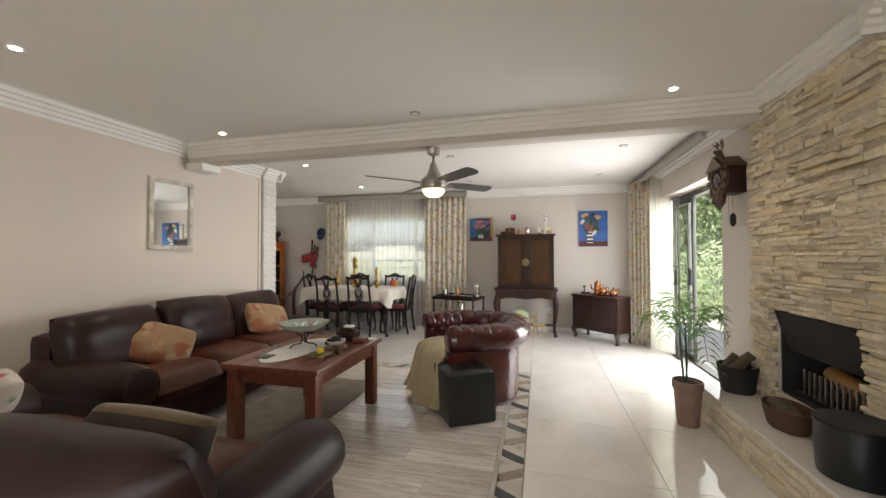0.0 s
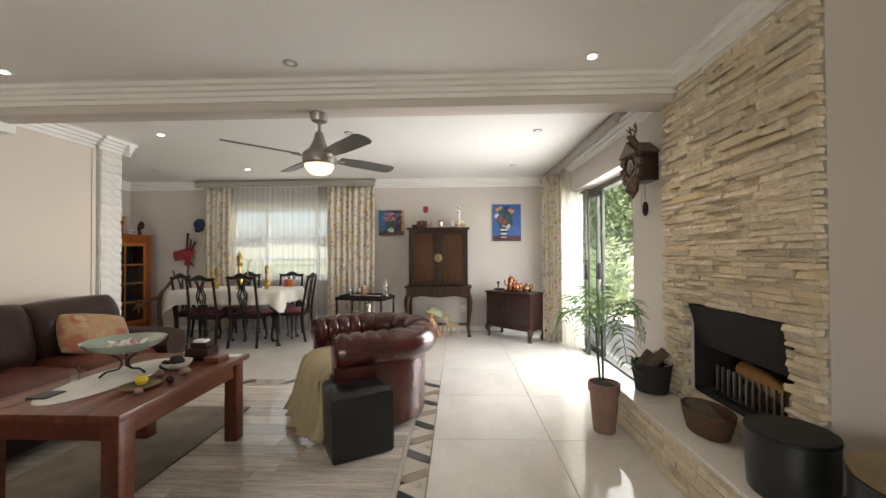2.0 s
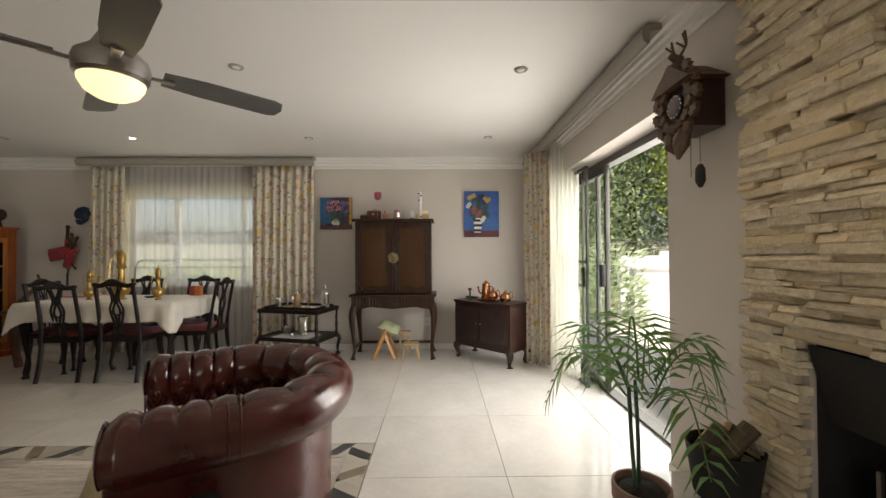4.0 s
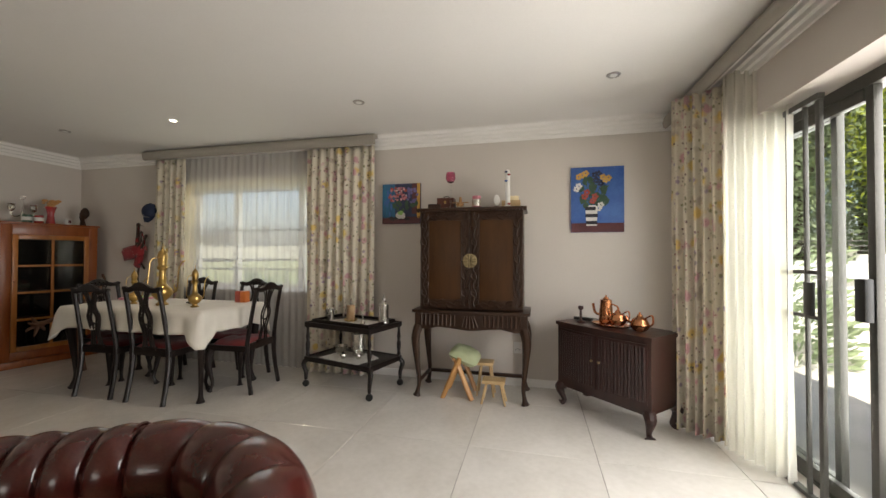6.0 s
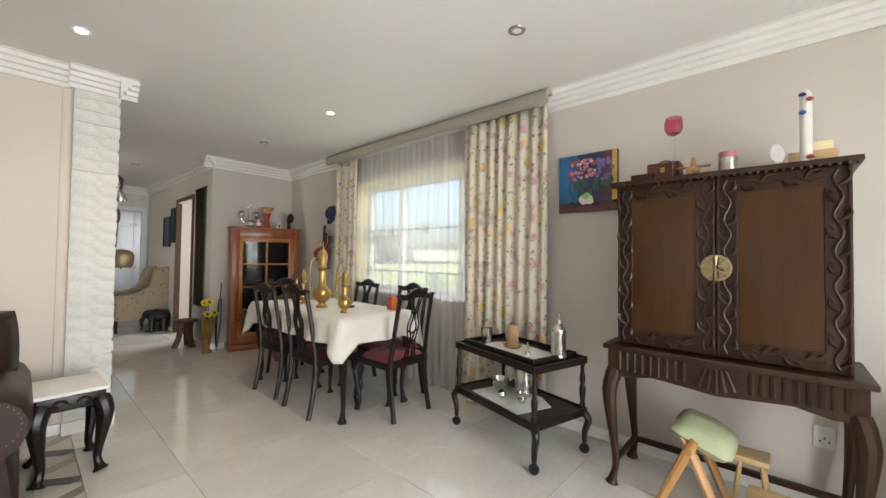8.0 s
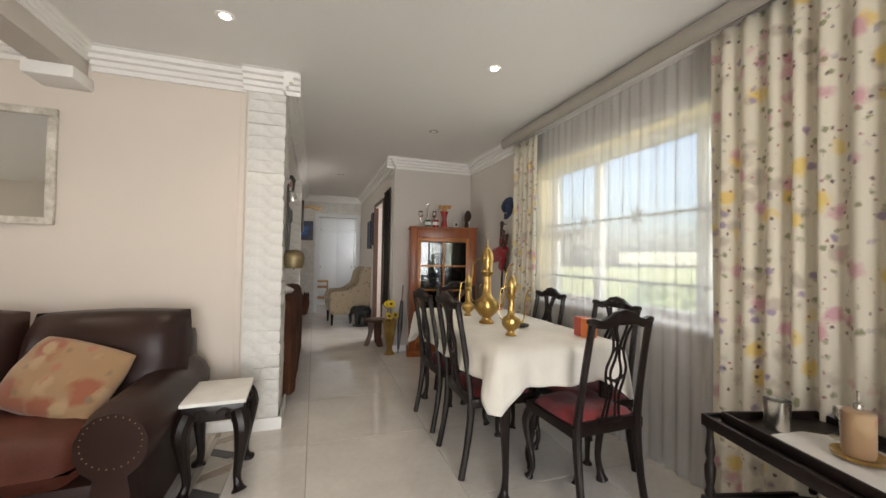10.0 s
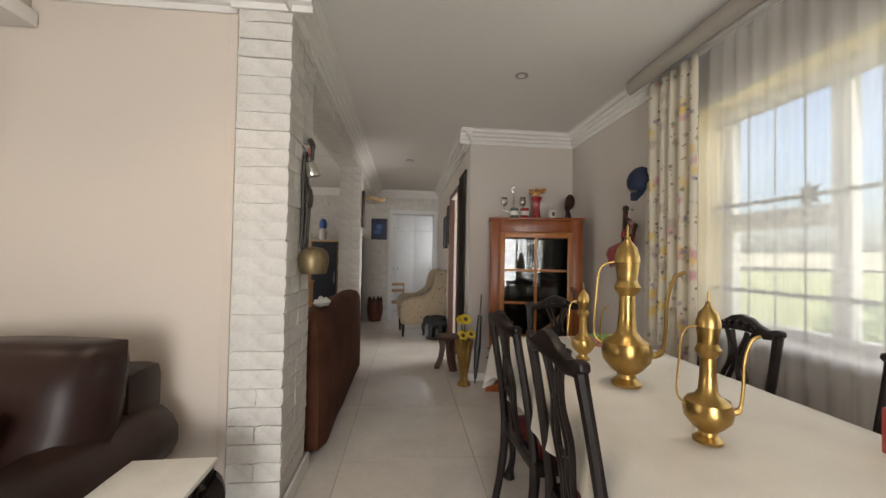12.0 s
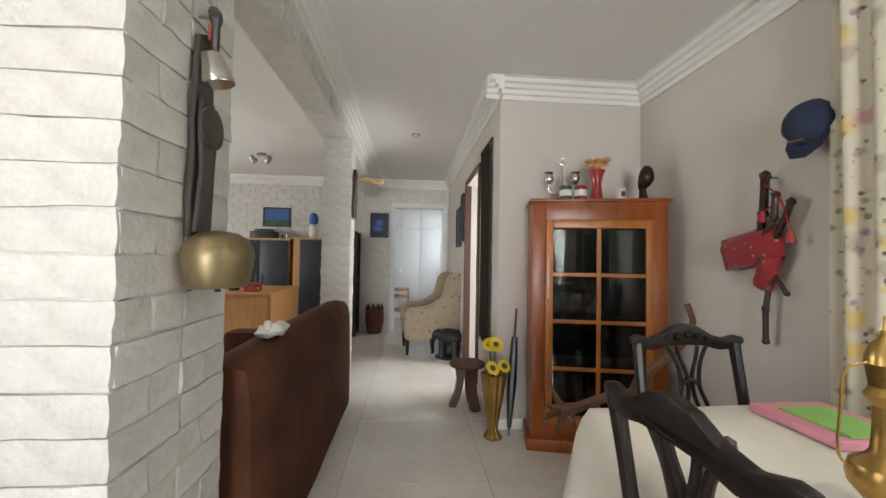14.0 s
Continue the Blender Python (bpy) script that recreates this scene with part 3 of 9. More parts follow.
structure("wall_hall", boxes((-6.42, 5.65, 0, -5.62, 5.87, CEIL), (-9.3, 5.65, 0, -7.22, 5.87, CEIL), (-7.22, 5.65, 2.04, -6.42, 5.87, CEIL)), PAINT, "warm grey painted hall wall with a doorway")
structure("wall_hall_end", boxes((-9.5, 0.3, 0, -9.315, 4.74, CEIL), (-9.5, 5.56, 0, -9.315, 5.87, CEIL), (-9.5, 4.74, 2.05, -9.315, 5.56, CEIL)), BRICK_PAINT, "white painted brick wall at the hall's end")
structure("wall_study", boxes((-9.3, 0.2, 0, -7.7, 0.4, CEIL), (-5.3, 0.2, 0, LEFT - 0.22, 0.4, CEIL), (-7.7, 0.2, 0, -5.3, 0.4, 0.8), (-7.7, 0.2, 2.0, -5.3, 0.4, CEIL)), PAINT, "painted study wall with a window")
structure("wall_closet", boxes((-11.3, 4.2, 0, -11.1, 6.2, CEIL), (-11.1, 4.2, 0, -9.5, 4.35, CEIL), (-11.1, 6.05, 0, -9.5, 6.2, CEIL)), PAINT, "painted wall of the room behind the hall")
structure("wall_bedroom", boxes((-7.9, 6.95, 0, -5.84, 7.0, CEIL), (-8.1, 5.87, 0, -7.9, 7.0, CEIL)), PAINT, "pale painted wall of the side room")


def cornice(x0, y0, x1, y1, nx, ny, s=1.0, top=CEIL):
    """A stepped plaster cornice along a wall; n points into the room."""
    prof = [(0, -0.135), (0.014, -0.135), (0.016, -0.105), (0.036, -0.100), (0.038, -0.072), (0.060, -0.066), (0.062, -0.040), (0.088, -0.034), (0.092, -0.006), (0.11, -0.003), (0.11, 0.002), (0, 0.002)]
    bm = fresh()
    ends = []
    for x, y in ((x0, y0), (x1, y1)):
        ends.append([bm.verts.new((x + nx * d * s, y + ny * d * s, top + h * s)) for d, h in prof])
    ring_faces(bm, *ends)
    bm.faces.new(list(reversed(ends[0])))
    bm.faces.new(ends[1])
    bmesh.ops.recalc_face_normals(bm, faces=bm.faces)
    return structure("trim_cornice", bm, TRIM, "white stepped plaster cornice", "cornice", smooth=0)


cornice(-5.62, BACK, RIGHT, BACK, 0, -1)
cornice(RIGHT, 3.31, RIGHT, BACK, -1, 0)
cornice(LEFT, -2.9, LEFT, 3.08, 1, 0)
cornice(LEFT, 3.32, LEFT, 4.20, 1, 0)
cornice(-3.70, 4.19, -3.70, 4.56, 1, 0)
cornice(-9.3, 4.45, -3.60, 4.45, 0, 1)
cornice(-5.62, 5.54, -5.62, BACK, 1, 0)
cornice(-9.3, 5.65, -5.51, 5.65, 0, -1)
cornice(-9.3, 4.45, -9.3, 5.65, 1, 0)
cornice(-9.3, 0.4, -9.3, 4.23, 1, 0)
cornice(1.50, 2.0, 1.50, 3.08, -1, 0)
cornice(1.39, 2.10, 2.4, 2.10, 0, -1)
# ceiling beam between lounge and dining space
bm = fresh()
box(bm, LEFT + 0.003, 3.12, 2.31, 1.485, 3.30, CEIL - 0.001, bevel=0.006)
structure("beam", bm, PAINT, "painted beam across the lounge ceiling", "beam")
cornice(LEFT, 3.12, 1.49, 3.12, 0, -1)
cornice(LEFT, 3.30, 1.49, 3.30, 0, 1, 0.6)
structure("trim_beam_bracket", boxes((LEFT + 0.004, 3.09, 2.235, LEFT + 0.22, 3.33, 2.309), bevel=0.008), TRIM, "white plaster bracket under the beam", "bracket")


def skirting(x0, y0, x1, y1, nx, ny, h=0.075):
    t = 0.014
    bm = boxes((min(x0, x1, x0 + nx * t), min(y0, y1, y0 + ny * t), 0.001, max(x0, x1, x0 + nx * t), max(y0, y1, y0 + ny * t), h), bevel=0.003)
    return structure("baseboard", bm, TRIM, "low cream skirting", "skirting")


skirting(-5.60, BACK - 0.001, RIGHT, BACK - 0.001, 0, -1)
skirting(LEFT + 0.001, -2.9, LEFT + 0.001, 4.21, 1, 0)
skirting(RIGHT - 0.001, 3.31, RIGHT - 0.001, SY0, -1, 0)
skirting(-6.36, 5.649, -5.60, 5.649, 0, -1)
skirting(-9.3, 5.649, -7.28, 5.649, 0, -1)
skirting(-5.619, 5.66, -5.619, 6.70, 1, 0)
bm = boxes((-3.70, 4.215, 0.001, -3.682, 4.473, 0.085), (-4.15, 4.4735, 0.001, -3.682, 4.488, 0.085))
structure("baseboard", bm, TRIM, "low cream skirting round the brick pilaster", "skirting")

structure("trim_corner_strip", boxes((LEFT + 0.001, 4.165, 0.08, LEFT + 0.014, 4.205, CEIL - 0.14), bevel=0.004), SOFA_PAINT, "narrow painted conduit strip beside the pilaster", "conduit")
# outside: ground, patio, garden wall, hedge of trees
structure("ground", boxes((-60, -60, -0.5, 90, 90, -0.16)), GRASS, "sunlit lawn round the house", "ground")
structure("patio", boxes((1.84, 1.0, -0.17, 9.0, 9.24, -0.03)), PAVING, "sun-bleached pale patio paving", "paving")
structure("road", boxes((4.0, 9.6, -0.162, 16, 11.1, -0.12)), PAVING, "pale sunlit driveway", "driveway")
bm = fresh()
box(bm, 4.15, 9.3, -0.2, 16.0, 9.5, 0.93)
box(bm, 4.10, 9.25, 0.931, 16.0, 9.55, 0.99)
box(bm, 5.4, 9.27, -0.2, 5.48, 9.299, 0.93)
box(bm, 4.8, 11.2, -0.2, 16.0, 11.4, 1.18)
box(bm, 5.9, 11.18, 1.181, 16.0, 11.42, 1.30)
gw = structure("garden_wall", bm, WHITE_WALL, "bright white rendered boundary wall", "wall")
for k in range(3):
    part("fence_wire", tube(fresh(), [(4.6, 11.3, 1.36 + 0.09 * k), (16, 11.3, 1.36 + 0.09 * k)], 0.008, 5), ALU, gw)
for k in range(5):
    part("fence_post", boxes((4.7 + 2.4 * k, 11.28, 1.18, 4.73 + 2.4 * k, 11.31, 1.6)), ALU, gw)

# ---------------------------------------------------------------- doors and windows
def patio_doors():
    x0, x1 = 1.74, 1.80
    fr = structure("door_1", boxes((x0 - 0.02, SY0, 0.0, x1 + 0.02, SY0 + 0.05, SZ1), (x0 - 0.02, SY1 - 0.05, 0.0, x1 + 0.02, SY1, SZ1), (x0 - 0.02, SY0 + 0.05, SZ1 - 0.06, x1 + 0.02, SY1 - 0.05, SZ1), (x0 - 0.02, SY0 + 0.05, -0.03, x1 + 0.02, SY1 - 0.05, 0.02)), ALU, "dark aluminium sliding patio door, pushed open", "sliding door")
    for x, ya, yb in ((1.725, 5.10, 6.15), (1.765, 5.38, 6.20)):
        leaf = part("leaf", boxes((x, ya, 0.021, x + 0.035, ya + 0.042, SZ1 - 0.061), (x, yb - 0.055, 0.021, x + 0.035, yb, SZ1 - 0.061), (x, ya + 0.055, 0.021, x + 0.035, yb - 0.055, 0.09), (x, ya + 0.055, SZ1 - 0.12, x + 0.035, yb - 0.055, SZ1 - 0.061), bevel=0.002), ALU, fr)
        g = part("pane", boxes((x + 0.014, ya + 0.05, 0.085, x + 0.020, yb - 0.05, SZ1 - 0.115)), PANE, leaf, "clear glass pane")
        g.visible_shadow = False
    part("lock", boxes((1.685, 5.105, 0.95, 1.724, 5.165, 1.15), bevel=0.006), BLACK_LEATHER, fr, "black door lock")
    # folding security gate, pushed to one side
    gate = structure("security_gate", boxes((1.60, 5.24, 2.04, 1.63, 6.2, 2.07), (1.60, 5.24, 0.003, 1.63, 6.2, 0.025)), ALU, "dark folding steel security gate, pushed open", "security gate")
    for k, (y, w) in enumerate(((5.24, 0.03), (5.35, 0.014), (5.49, 0.014), (5.62, 0.014), (5.75, 0.014), (5.88, 0.014), (6.02, 0.03))):
        part("bar", boxes((1.605, y, 0.026, 1.625, y + w, 2.039), bevel=0.002), ALU, gate)
    part("cross_bar", boxes((1.612, 5.271, 1.16, 1.618, 5.88, 1.18), (1.612, 5.271, 0.93, 1.618, 5.88, 0.95)), ALU, gate)
    part("gate_lock", boxes((1.585, 5.28, 0.95, 1.604, 5.34, 1.12), bevel=0.004), BLACK_LEATHER, gate, "black gate lock")


def dining_window():
    y = BACK + 0.17
    w = structure("window_1", boxes((WX0, y, WZ0, WX0 + 0.06, y + 0.05, WZ1), (WX1 - 0.06, y, WZ0, WX1, y + 0.05, WZ1), (WX0 + 0.06, y, WZ1 - 0.07, WX1 - 0.06, y + 0.05, WZ1), (WX0 + 0.06, y, WZ0, WX1 - 0.06, y + 0.05, WZ0 + 0.05)), TRIM, "white framed dining window with burglar bars", "window")
    for x in (-3.36, -2.46):
        part("mullion", boxes((x, y, WZ0 + 0.051, x + 0.075, y + 0.05, WZ1 - 0.071)), TRIM, w)
    for a, b in ((WX0 + 0.06, -3.36), (-3.285, -2.46), (-2.385, WX1 - 0.06)):
        g = part("pane", boxes((a, y + 0.02, WZ0 + 0.05, b, y + 0.026, WZ1 - 0.07)), PANE, w, "clear window pane")
        g.visible_shadow = False
        if b - a < 0.8:
            part("transom", boxes((a + 0.001, y - 0.004, 1.40, b - 0.001, y + 0.019, 1.50), bevel=0.003), TRIM, w)
            part("stay", tube(fresh(), [(a + 0.12, y - 0.012, 1.43), ((a + b) / 2, y - 0.03, 1.46)], 0.006, 6), STEEL, w, "steel casement stay")
    t = 0.004
    for q in ((WX0 + t, BACK + 0.002, WZ1 - 2 * t, WX1 - t, y - 0.001, WZ1 - t), (WX0 + t, BACK + 0.002, WZ0 + t, WX0 + 2 * t, y - 0.001, WZ1 - 2 * t), (WX1 - 2 * t, BACK + 0.002, WZ0 + t, WX1 - t, y - 0.001, WZ1 - 2 * t)):
        part("reveal", boxes(q), REVEAL, w, "warm yellow painted reveal")
    part("burglar_bars", fresh_bars(), ALU, w, "dark steel burglar bars with star bosses")
    part("window_sill", boxes((WX0 - 0.03, BACK - 0.03, WZ0 - 0.035, WX1 + 0.03, BACK + 0.169, WZ0 - 0.001), bevel=0.006), TRIM, w)


def fresh_bars():
    bm = fresh()
    y = BACK + 0.12
    n = 15
    for k in range(n):
        x = WX0 + 0.07 + (WX1 - WX0 - 0.14) * k / (n - 1)
        tube(bm, [(x, y, WZ0 + 0.002), (x, y, WZ1 - 0.002)], 0.004, 6)
    for z in (1.07, 1.53, 2.0):
        box(bm, WX0 + 0.01, y - 0.008, z, WX1 - 0.01, y - 0.003, z + 0.02)
    for x, r in ((-3.40, 0.06), (-2.85, 0.085), (-2.30, 0.06)):
        for a in range(4):
            c, sn = math.cos(math.pi * a / 4), math.sin(math.pi * a / 4)
            tube(bm, [(x - r * c, y - 0.012, 1.54 - r * sn), (x, y - 0.02, 1.54), (x + r * c, y - 0.012, 1.54 + r * sn)], [0.003, 0.020, 0.003], 6)
    return bm


def drape(bm, x0, y0, x1, y1, z0, z1, folds, depth, thick=0.006, flare=0.25, seed=0, rows=14, wob=0.5):
    """A hanging curtain from one point of the plan to another, with folds that open towards the hem."""
    a, b = Vector((x0, y0, 0)), Vector((x1, y1, 0))
    d = b - a
    nrm = Vector((-d.y, d.x, 0)).normalized()
    cols = folds * 8
    for side in (0, 1):
        grid = []
        for j in range(rows + 1):
            v = j / rows
            row = []
            for i in range(cols + 1):
                u = i / cols
                ph = 2 * math.pi * folds * u + wob * 2.2 * noise.noise(Vector((u * 4 + seed, v * 1.3, seed)))
                amp = depth * (0.55 + flare * (1 - v) + 0.5 * noise.noise(Vector((u * folds * 0.7, v * 0.8, seed + 3))))
                if v > 0.96:
                    amp *= 0.6
                p = a + d * (u + 0.004 * folds * noise.noise(Vector((u * 6, v * 2, seed + 9))) / max(folds, 1)) + nrm * (amp * math.sin(ph) + side * thick)
                row.append(bm.verts.new((p.x, p.y, z0 + (z1 - z0) * v)))
            grid.append(row)
        for j in range(rows):
            for i in range(cols):
                f = (grid[j][i], grid[j][i + 1], grid[j + 1][i + 1], grid[j + 1][i])
                bm.faces.new(f if side == 0 else tuple(reversed(f)))
        if side == 0 and thick == 0:
            return bm
        if side == 0:
            first = grid
    edge = lambda g: g[0] + [r[-1] for r in g[1:]] + list(reversed(g[-1][:-1])) + [r[0] for r in reversed(g[1:-1])]
    ea, eb = edge(first), edge(grid)
    ring_faces(bm, eb, ea)
    return bm


def curtain(label, x0, y0, x1, y1, z1, folds, depth, material, seed, thick=0.006, z0=0.015, group="", name="curtain", flare=0.25):
    return solo(name, drape(fresh(), x0, y0, x1, y1, z0, z1, folds, depth, thick, seed=seed, flare=flare), material, label, "curtain", group=group, smooth=180)


patio_doors()
dining_window()
FL = "cream curtain printed with yellow and red flowers"
curtain(FL + ", drawn open", -4.25, BACK - 0.10, -3.80, BACK - 0.11, 2.39, 5, 0.035, CURTAIN, 1, group="dining window curtains")
curtain(FL + ", drawn open", -2.16, BACK - 0.12, -1.38, BACK - 0.12, 2.39, 8, 0.04, CURTAIN, 2, group="dining window curtains")
curtain("thin white net curtain across the dining window", -4.10, BACK - 0.05, -1.85, BACK - 0.05, 2.40, 26, 0.014, SHEER, 3, thick=0, name="net_curtain")
curtain(FL + " beside the patio door", 1.21, 6.08, 1.47, 5.86, 2.40, 6, 0.05, CURTAIN, 4)
curtain("long white net curtain gathered beside the patio door", 1.44, 5.84, 1.62, 5.46, 2.44, 7, 0.04, SUNLIT_NET, 5, thick=0, name="net_curtain", flare=0.6)


def pelmet(x0, y0, x1, y1, nx, ny, label):
    bm = fresh()
    prof = [(0.05, -0.01), (0.13, -0.015), (0.155, -0.04), (0.16, -0.075), (0.15, -0.11), (0.13, -0.125), (0.115, -0.12), (0.12, -0.085), (0.115, -0.05), (0.05, -0.045)]
    ends = [[bm.verts.new((x + nx * d, y + ny * d, 2.51 + h)) for d, h in prof] for x, y in ((x0, y0), (x1, y1))]
    ring_faces(bm, *ends)
    bm.faces.new(list(reversed(ends[0])))
    bm.faces.new(ends[1])
    bmesh.ops.recalc_face_normals(bm, faces=bm.faces)
    return solo("pelmet", bm, PELMET, label, "pelmet", "structure", smooth=50)


pelmet(-4.36, BACK - 0.03, -1.36, BACK - 0.03, 0, -1, "greige rounded curtain pelmet over the dining window")
pelmet(RIGHT - 0.04, 3.75, RIGHT - 0.04, 6.70, -1, 0, "greige rounded curtain pelmet over the patio door")

# ---------------------------------------------------------------- lounge
def roll_arm(bm, length, height, width, front_r):
    """A padded sofa arm along +y from 0, rolled at the top."""
    prof = []
    for k in range(13):
        a = math.pi * (-0.35 + 1.7 * k / 12)
        prof.append((front_r * math.cos(a), height - front_r + front_r * math.sin(a)))
    prof = [(width * 0.42, 0.06)] + prof + [(-width * 0.42, 0.06)]
    rows = []
    n = 12
    for j in range(n + 1):
        v = j / n
        s = 1 - 0.12 * max(0, (0.12 - min(v, 1 - v)) / 0.12) ** 2
        lift = 0.012 * noise.noise(Vector((v * 5, length, 2)))
        rows.append([bm.verts.new((x * s, v * length, 0.06 + (z - 0.06) * (1 - (1 - s) * 0.4) + lift)) for x, z in prof])
    for a, b in zip(rows, rows[1:]):
        ring_faces(bm, a, b)
    bm.faces.new(rows[0])
    bm.faces.new(list(reversed(rows[-1])))
    bmesh.ops.recalc_face_normals(bm, faces=bm.faces)
    return bm


def stud_ring(bm, x, y, z, r, n=26):
    for k in range(n):
        a = 2 * math.pi * k / n
        bmesh.ops.create_icosphere(bm, subdivisions=1, radius=0.006, matrix=Matrix.Translation((x + r * math.cos(a), y, z + r * math.sin(a))))


def leather_sofa(m, seats, label, width, depth=1.02, back=0.86):
    """A long sofa facing -y in its own space, its middle at x = 0."""
    s = thing("leather_sofa", label, "sofa", m)
    half = width / 2
    aw = 0.25
    part("base", boxes((-half + aw * 0.6, 0.04, 0.05, half - aw * 0.6, depth - 0.1, 0.28), bevel=0.03), LEATHER, s)
    part("back", boxes((-half + 0.07, depth - 0.24, 0.05, half - 0.07, depth - 0.02, back - 0.10), bevel=0.06), LEATHER, s)
    cw = (width - 2 * aw) / seats
    cb = (width - 0.10) / seats
    for k in range(seats):
        xb = -half + 0.05 + cb * (k + 0.5)
        x = -half + aw + cw * (k + 0.5)
        bm = fresh()
        pillow(bm, cw * 1.02, depth - 0.28, 0.26, Matrix.Translation((x, 0.36, 0.345)), power=5)
        part("seat_cushion", bm, LEATHER_SEAT, s, "worn red-brown leather seat cushion", smooth=60)
        bm = fresh()
        pillow(bm, cb * 1.04, 0.54, 0.32, Matrix.Translation((xb, depth - 0.33 - 0.012 * (k % 2), back - 0.215 + 0.02 * (k % 2))) @ Euler((radians(73), radians(2.5 * (k % 2) - 1), radians(3 - 3 * k))).to_matrix().to_4x4(), 14, power=3.2)
        part("back_cushion", bm, LEATHER, s, smooth=60)
    for sgn in (-1, 1):
        bm = roll_arm(fresh(), depth - 0.04, 0.60, aw, 0.145)
        bm.transform(Matrix.Translation((sgn * (half - aw / 2), 0, 0)))
        arm = part("arm", bm, LEATHER, s, smooth=60)
        st = fresh()
        stud_ring(st, sgn * (half - aw / 2), 0.004, 0.455, 0.105)
        part("studs", st, OLD_BRASS, arm, "row of brass studs")
    for x in (-half + 0.12, half - 0.12):
        for y in (0.1, depth - 0.12):
            part("foot", lathe(fresh(), [(0.03, 0), (0.04, 0.03), (0.035, 0.06)], x, y, 0, 10), DARK_WOOD, s)
    return s


def cushion(name, label, material, w, d, h, m, power=2.2):
    return solo(name, pillow(fresh(), w, d, h, Matrix(), 30, power), material, label, "cushion", m=m, smooth=70)


def tilt(x, y, z, rx, ry, rz):
    return pose(x, y, z, rx, ry, rz)


# the sofa along the wall faces the room
leather_sofa(pose(-2.66, 2.875, 0, 0, 0, 90), 3, "dark brown leather three-seat sofa against the wall", 2.35)
cushion("scatter_cushion", "faded floral scatter cushion on the sofa", CUSHION, 0.48, 0.36, 0.17, tilt(-3.13, 2.32, 0.60, 52, 0, 60) @ Matrix.Rotation(radians(-24), 4, "Z"))
cushion("scatter_cushion", "orange and brown floral scatter cushion", CUSHION, 0.50, 0.37, 0.17, tilt(-3.10, 3.56, 0.61, 54, 0, 78) @ Matrix.Rotation(radians(-14), 4, "Z"))
# the second sofa, back towards the entrance
leather_sofa(pose(-2.06, 1.44, 0, 0, 0, 180), 2, "dark brown leather sofa with a worn seat", 2.2, 1.04, 0.76)
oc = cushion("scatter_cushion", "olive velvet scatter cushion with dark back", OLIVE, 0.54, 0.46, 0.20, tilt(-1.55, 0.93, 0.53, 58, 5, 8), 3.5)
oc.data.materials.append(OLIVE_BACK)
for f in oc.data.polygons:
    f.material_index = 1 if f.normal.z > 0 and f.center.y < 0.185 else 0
cushion("scatter_cushion", "pink floral scatter cushion on the sofa", PINK_CUSHION, 0.40, 0.38, 0.16, tilt(-2.62, 1.05, 0.60, 55, 0, -20))


def coffee_table():
    t = thing("coffee_table", "red-stained solid wood coffee table on thick legs", "table")
    x0, x1, y0, y1, z = -2.27, -1.50, 2.06, 3.10, 0.57
    n = 5
    for k in range(n):
        a, b = x0 + (x1 - x0) * k / n, x0 + (x1 - x0) * (k + 1) / n
        part("board", boxes((a + 0.001, y0, z - 0.035, b - 0.001, y1, z + 0.0007 * (k % 2)), bevel=0.004), RED_WOOD, t)
    part("apron", boxes((x0 + 0.05, y0 + 0.09, z - 0.135, x0 + 0.075, y1 - 0.09, z - 0.036)), RED_WOOD, t)
    part("apron", boxes((x1 - 0.075, y0 + 0.09, z - 0.135, x1 - 0.05, y1 - 0.09, z - 0.036)), RED_WOOD, t)
    part("apron", boxes((x0 + 0.09, y0 + 0.05, z - 0.135, x1 - 0.09, y0 + 0.075, z - 0.036)), RED_WOOD, t)
    part("apron", boxes((x0 + 0.09, y1 - 0.075, z - 0.135, x1 - 0.09, y1 - 0.05, z - 0.036)), RED_WOOD, t)
    for x in (x0 + 0.03, x1 - 0.115):
        for y in (y0 + 0.03, y1 - 0.115):
            part("leg", boxes((x, y, 0, x + 0.085, y + 0.085, z - 0.036), bevel=0.008), RED_WOOD, t)


coffee_table()
solo("table_runner", slab(fresh(), [(-1.98 + 0.17 * math.cos(a), 2.55 + 0.40 * math.sin(a)) for a in [2 * math.pi * k / 40 for k in range(40)]], 0.571, 0.574), LACE, "oval white lace runner on the coffee table", "table runner")


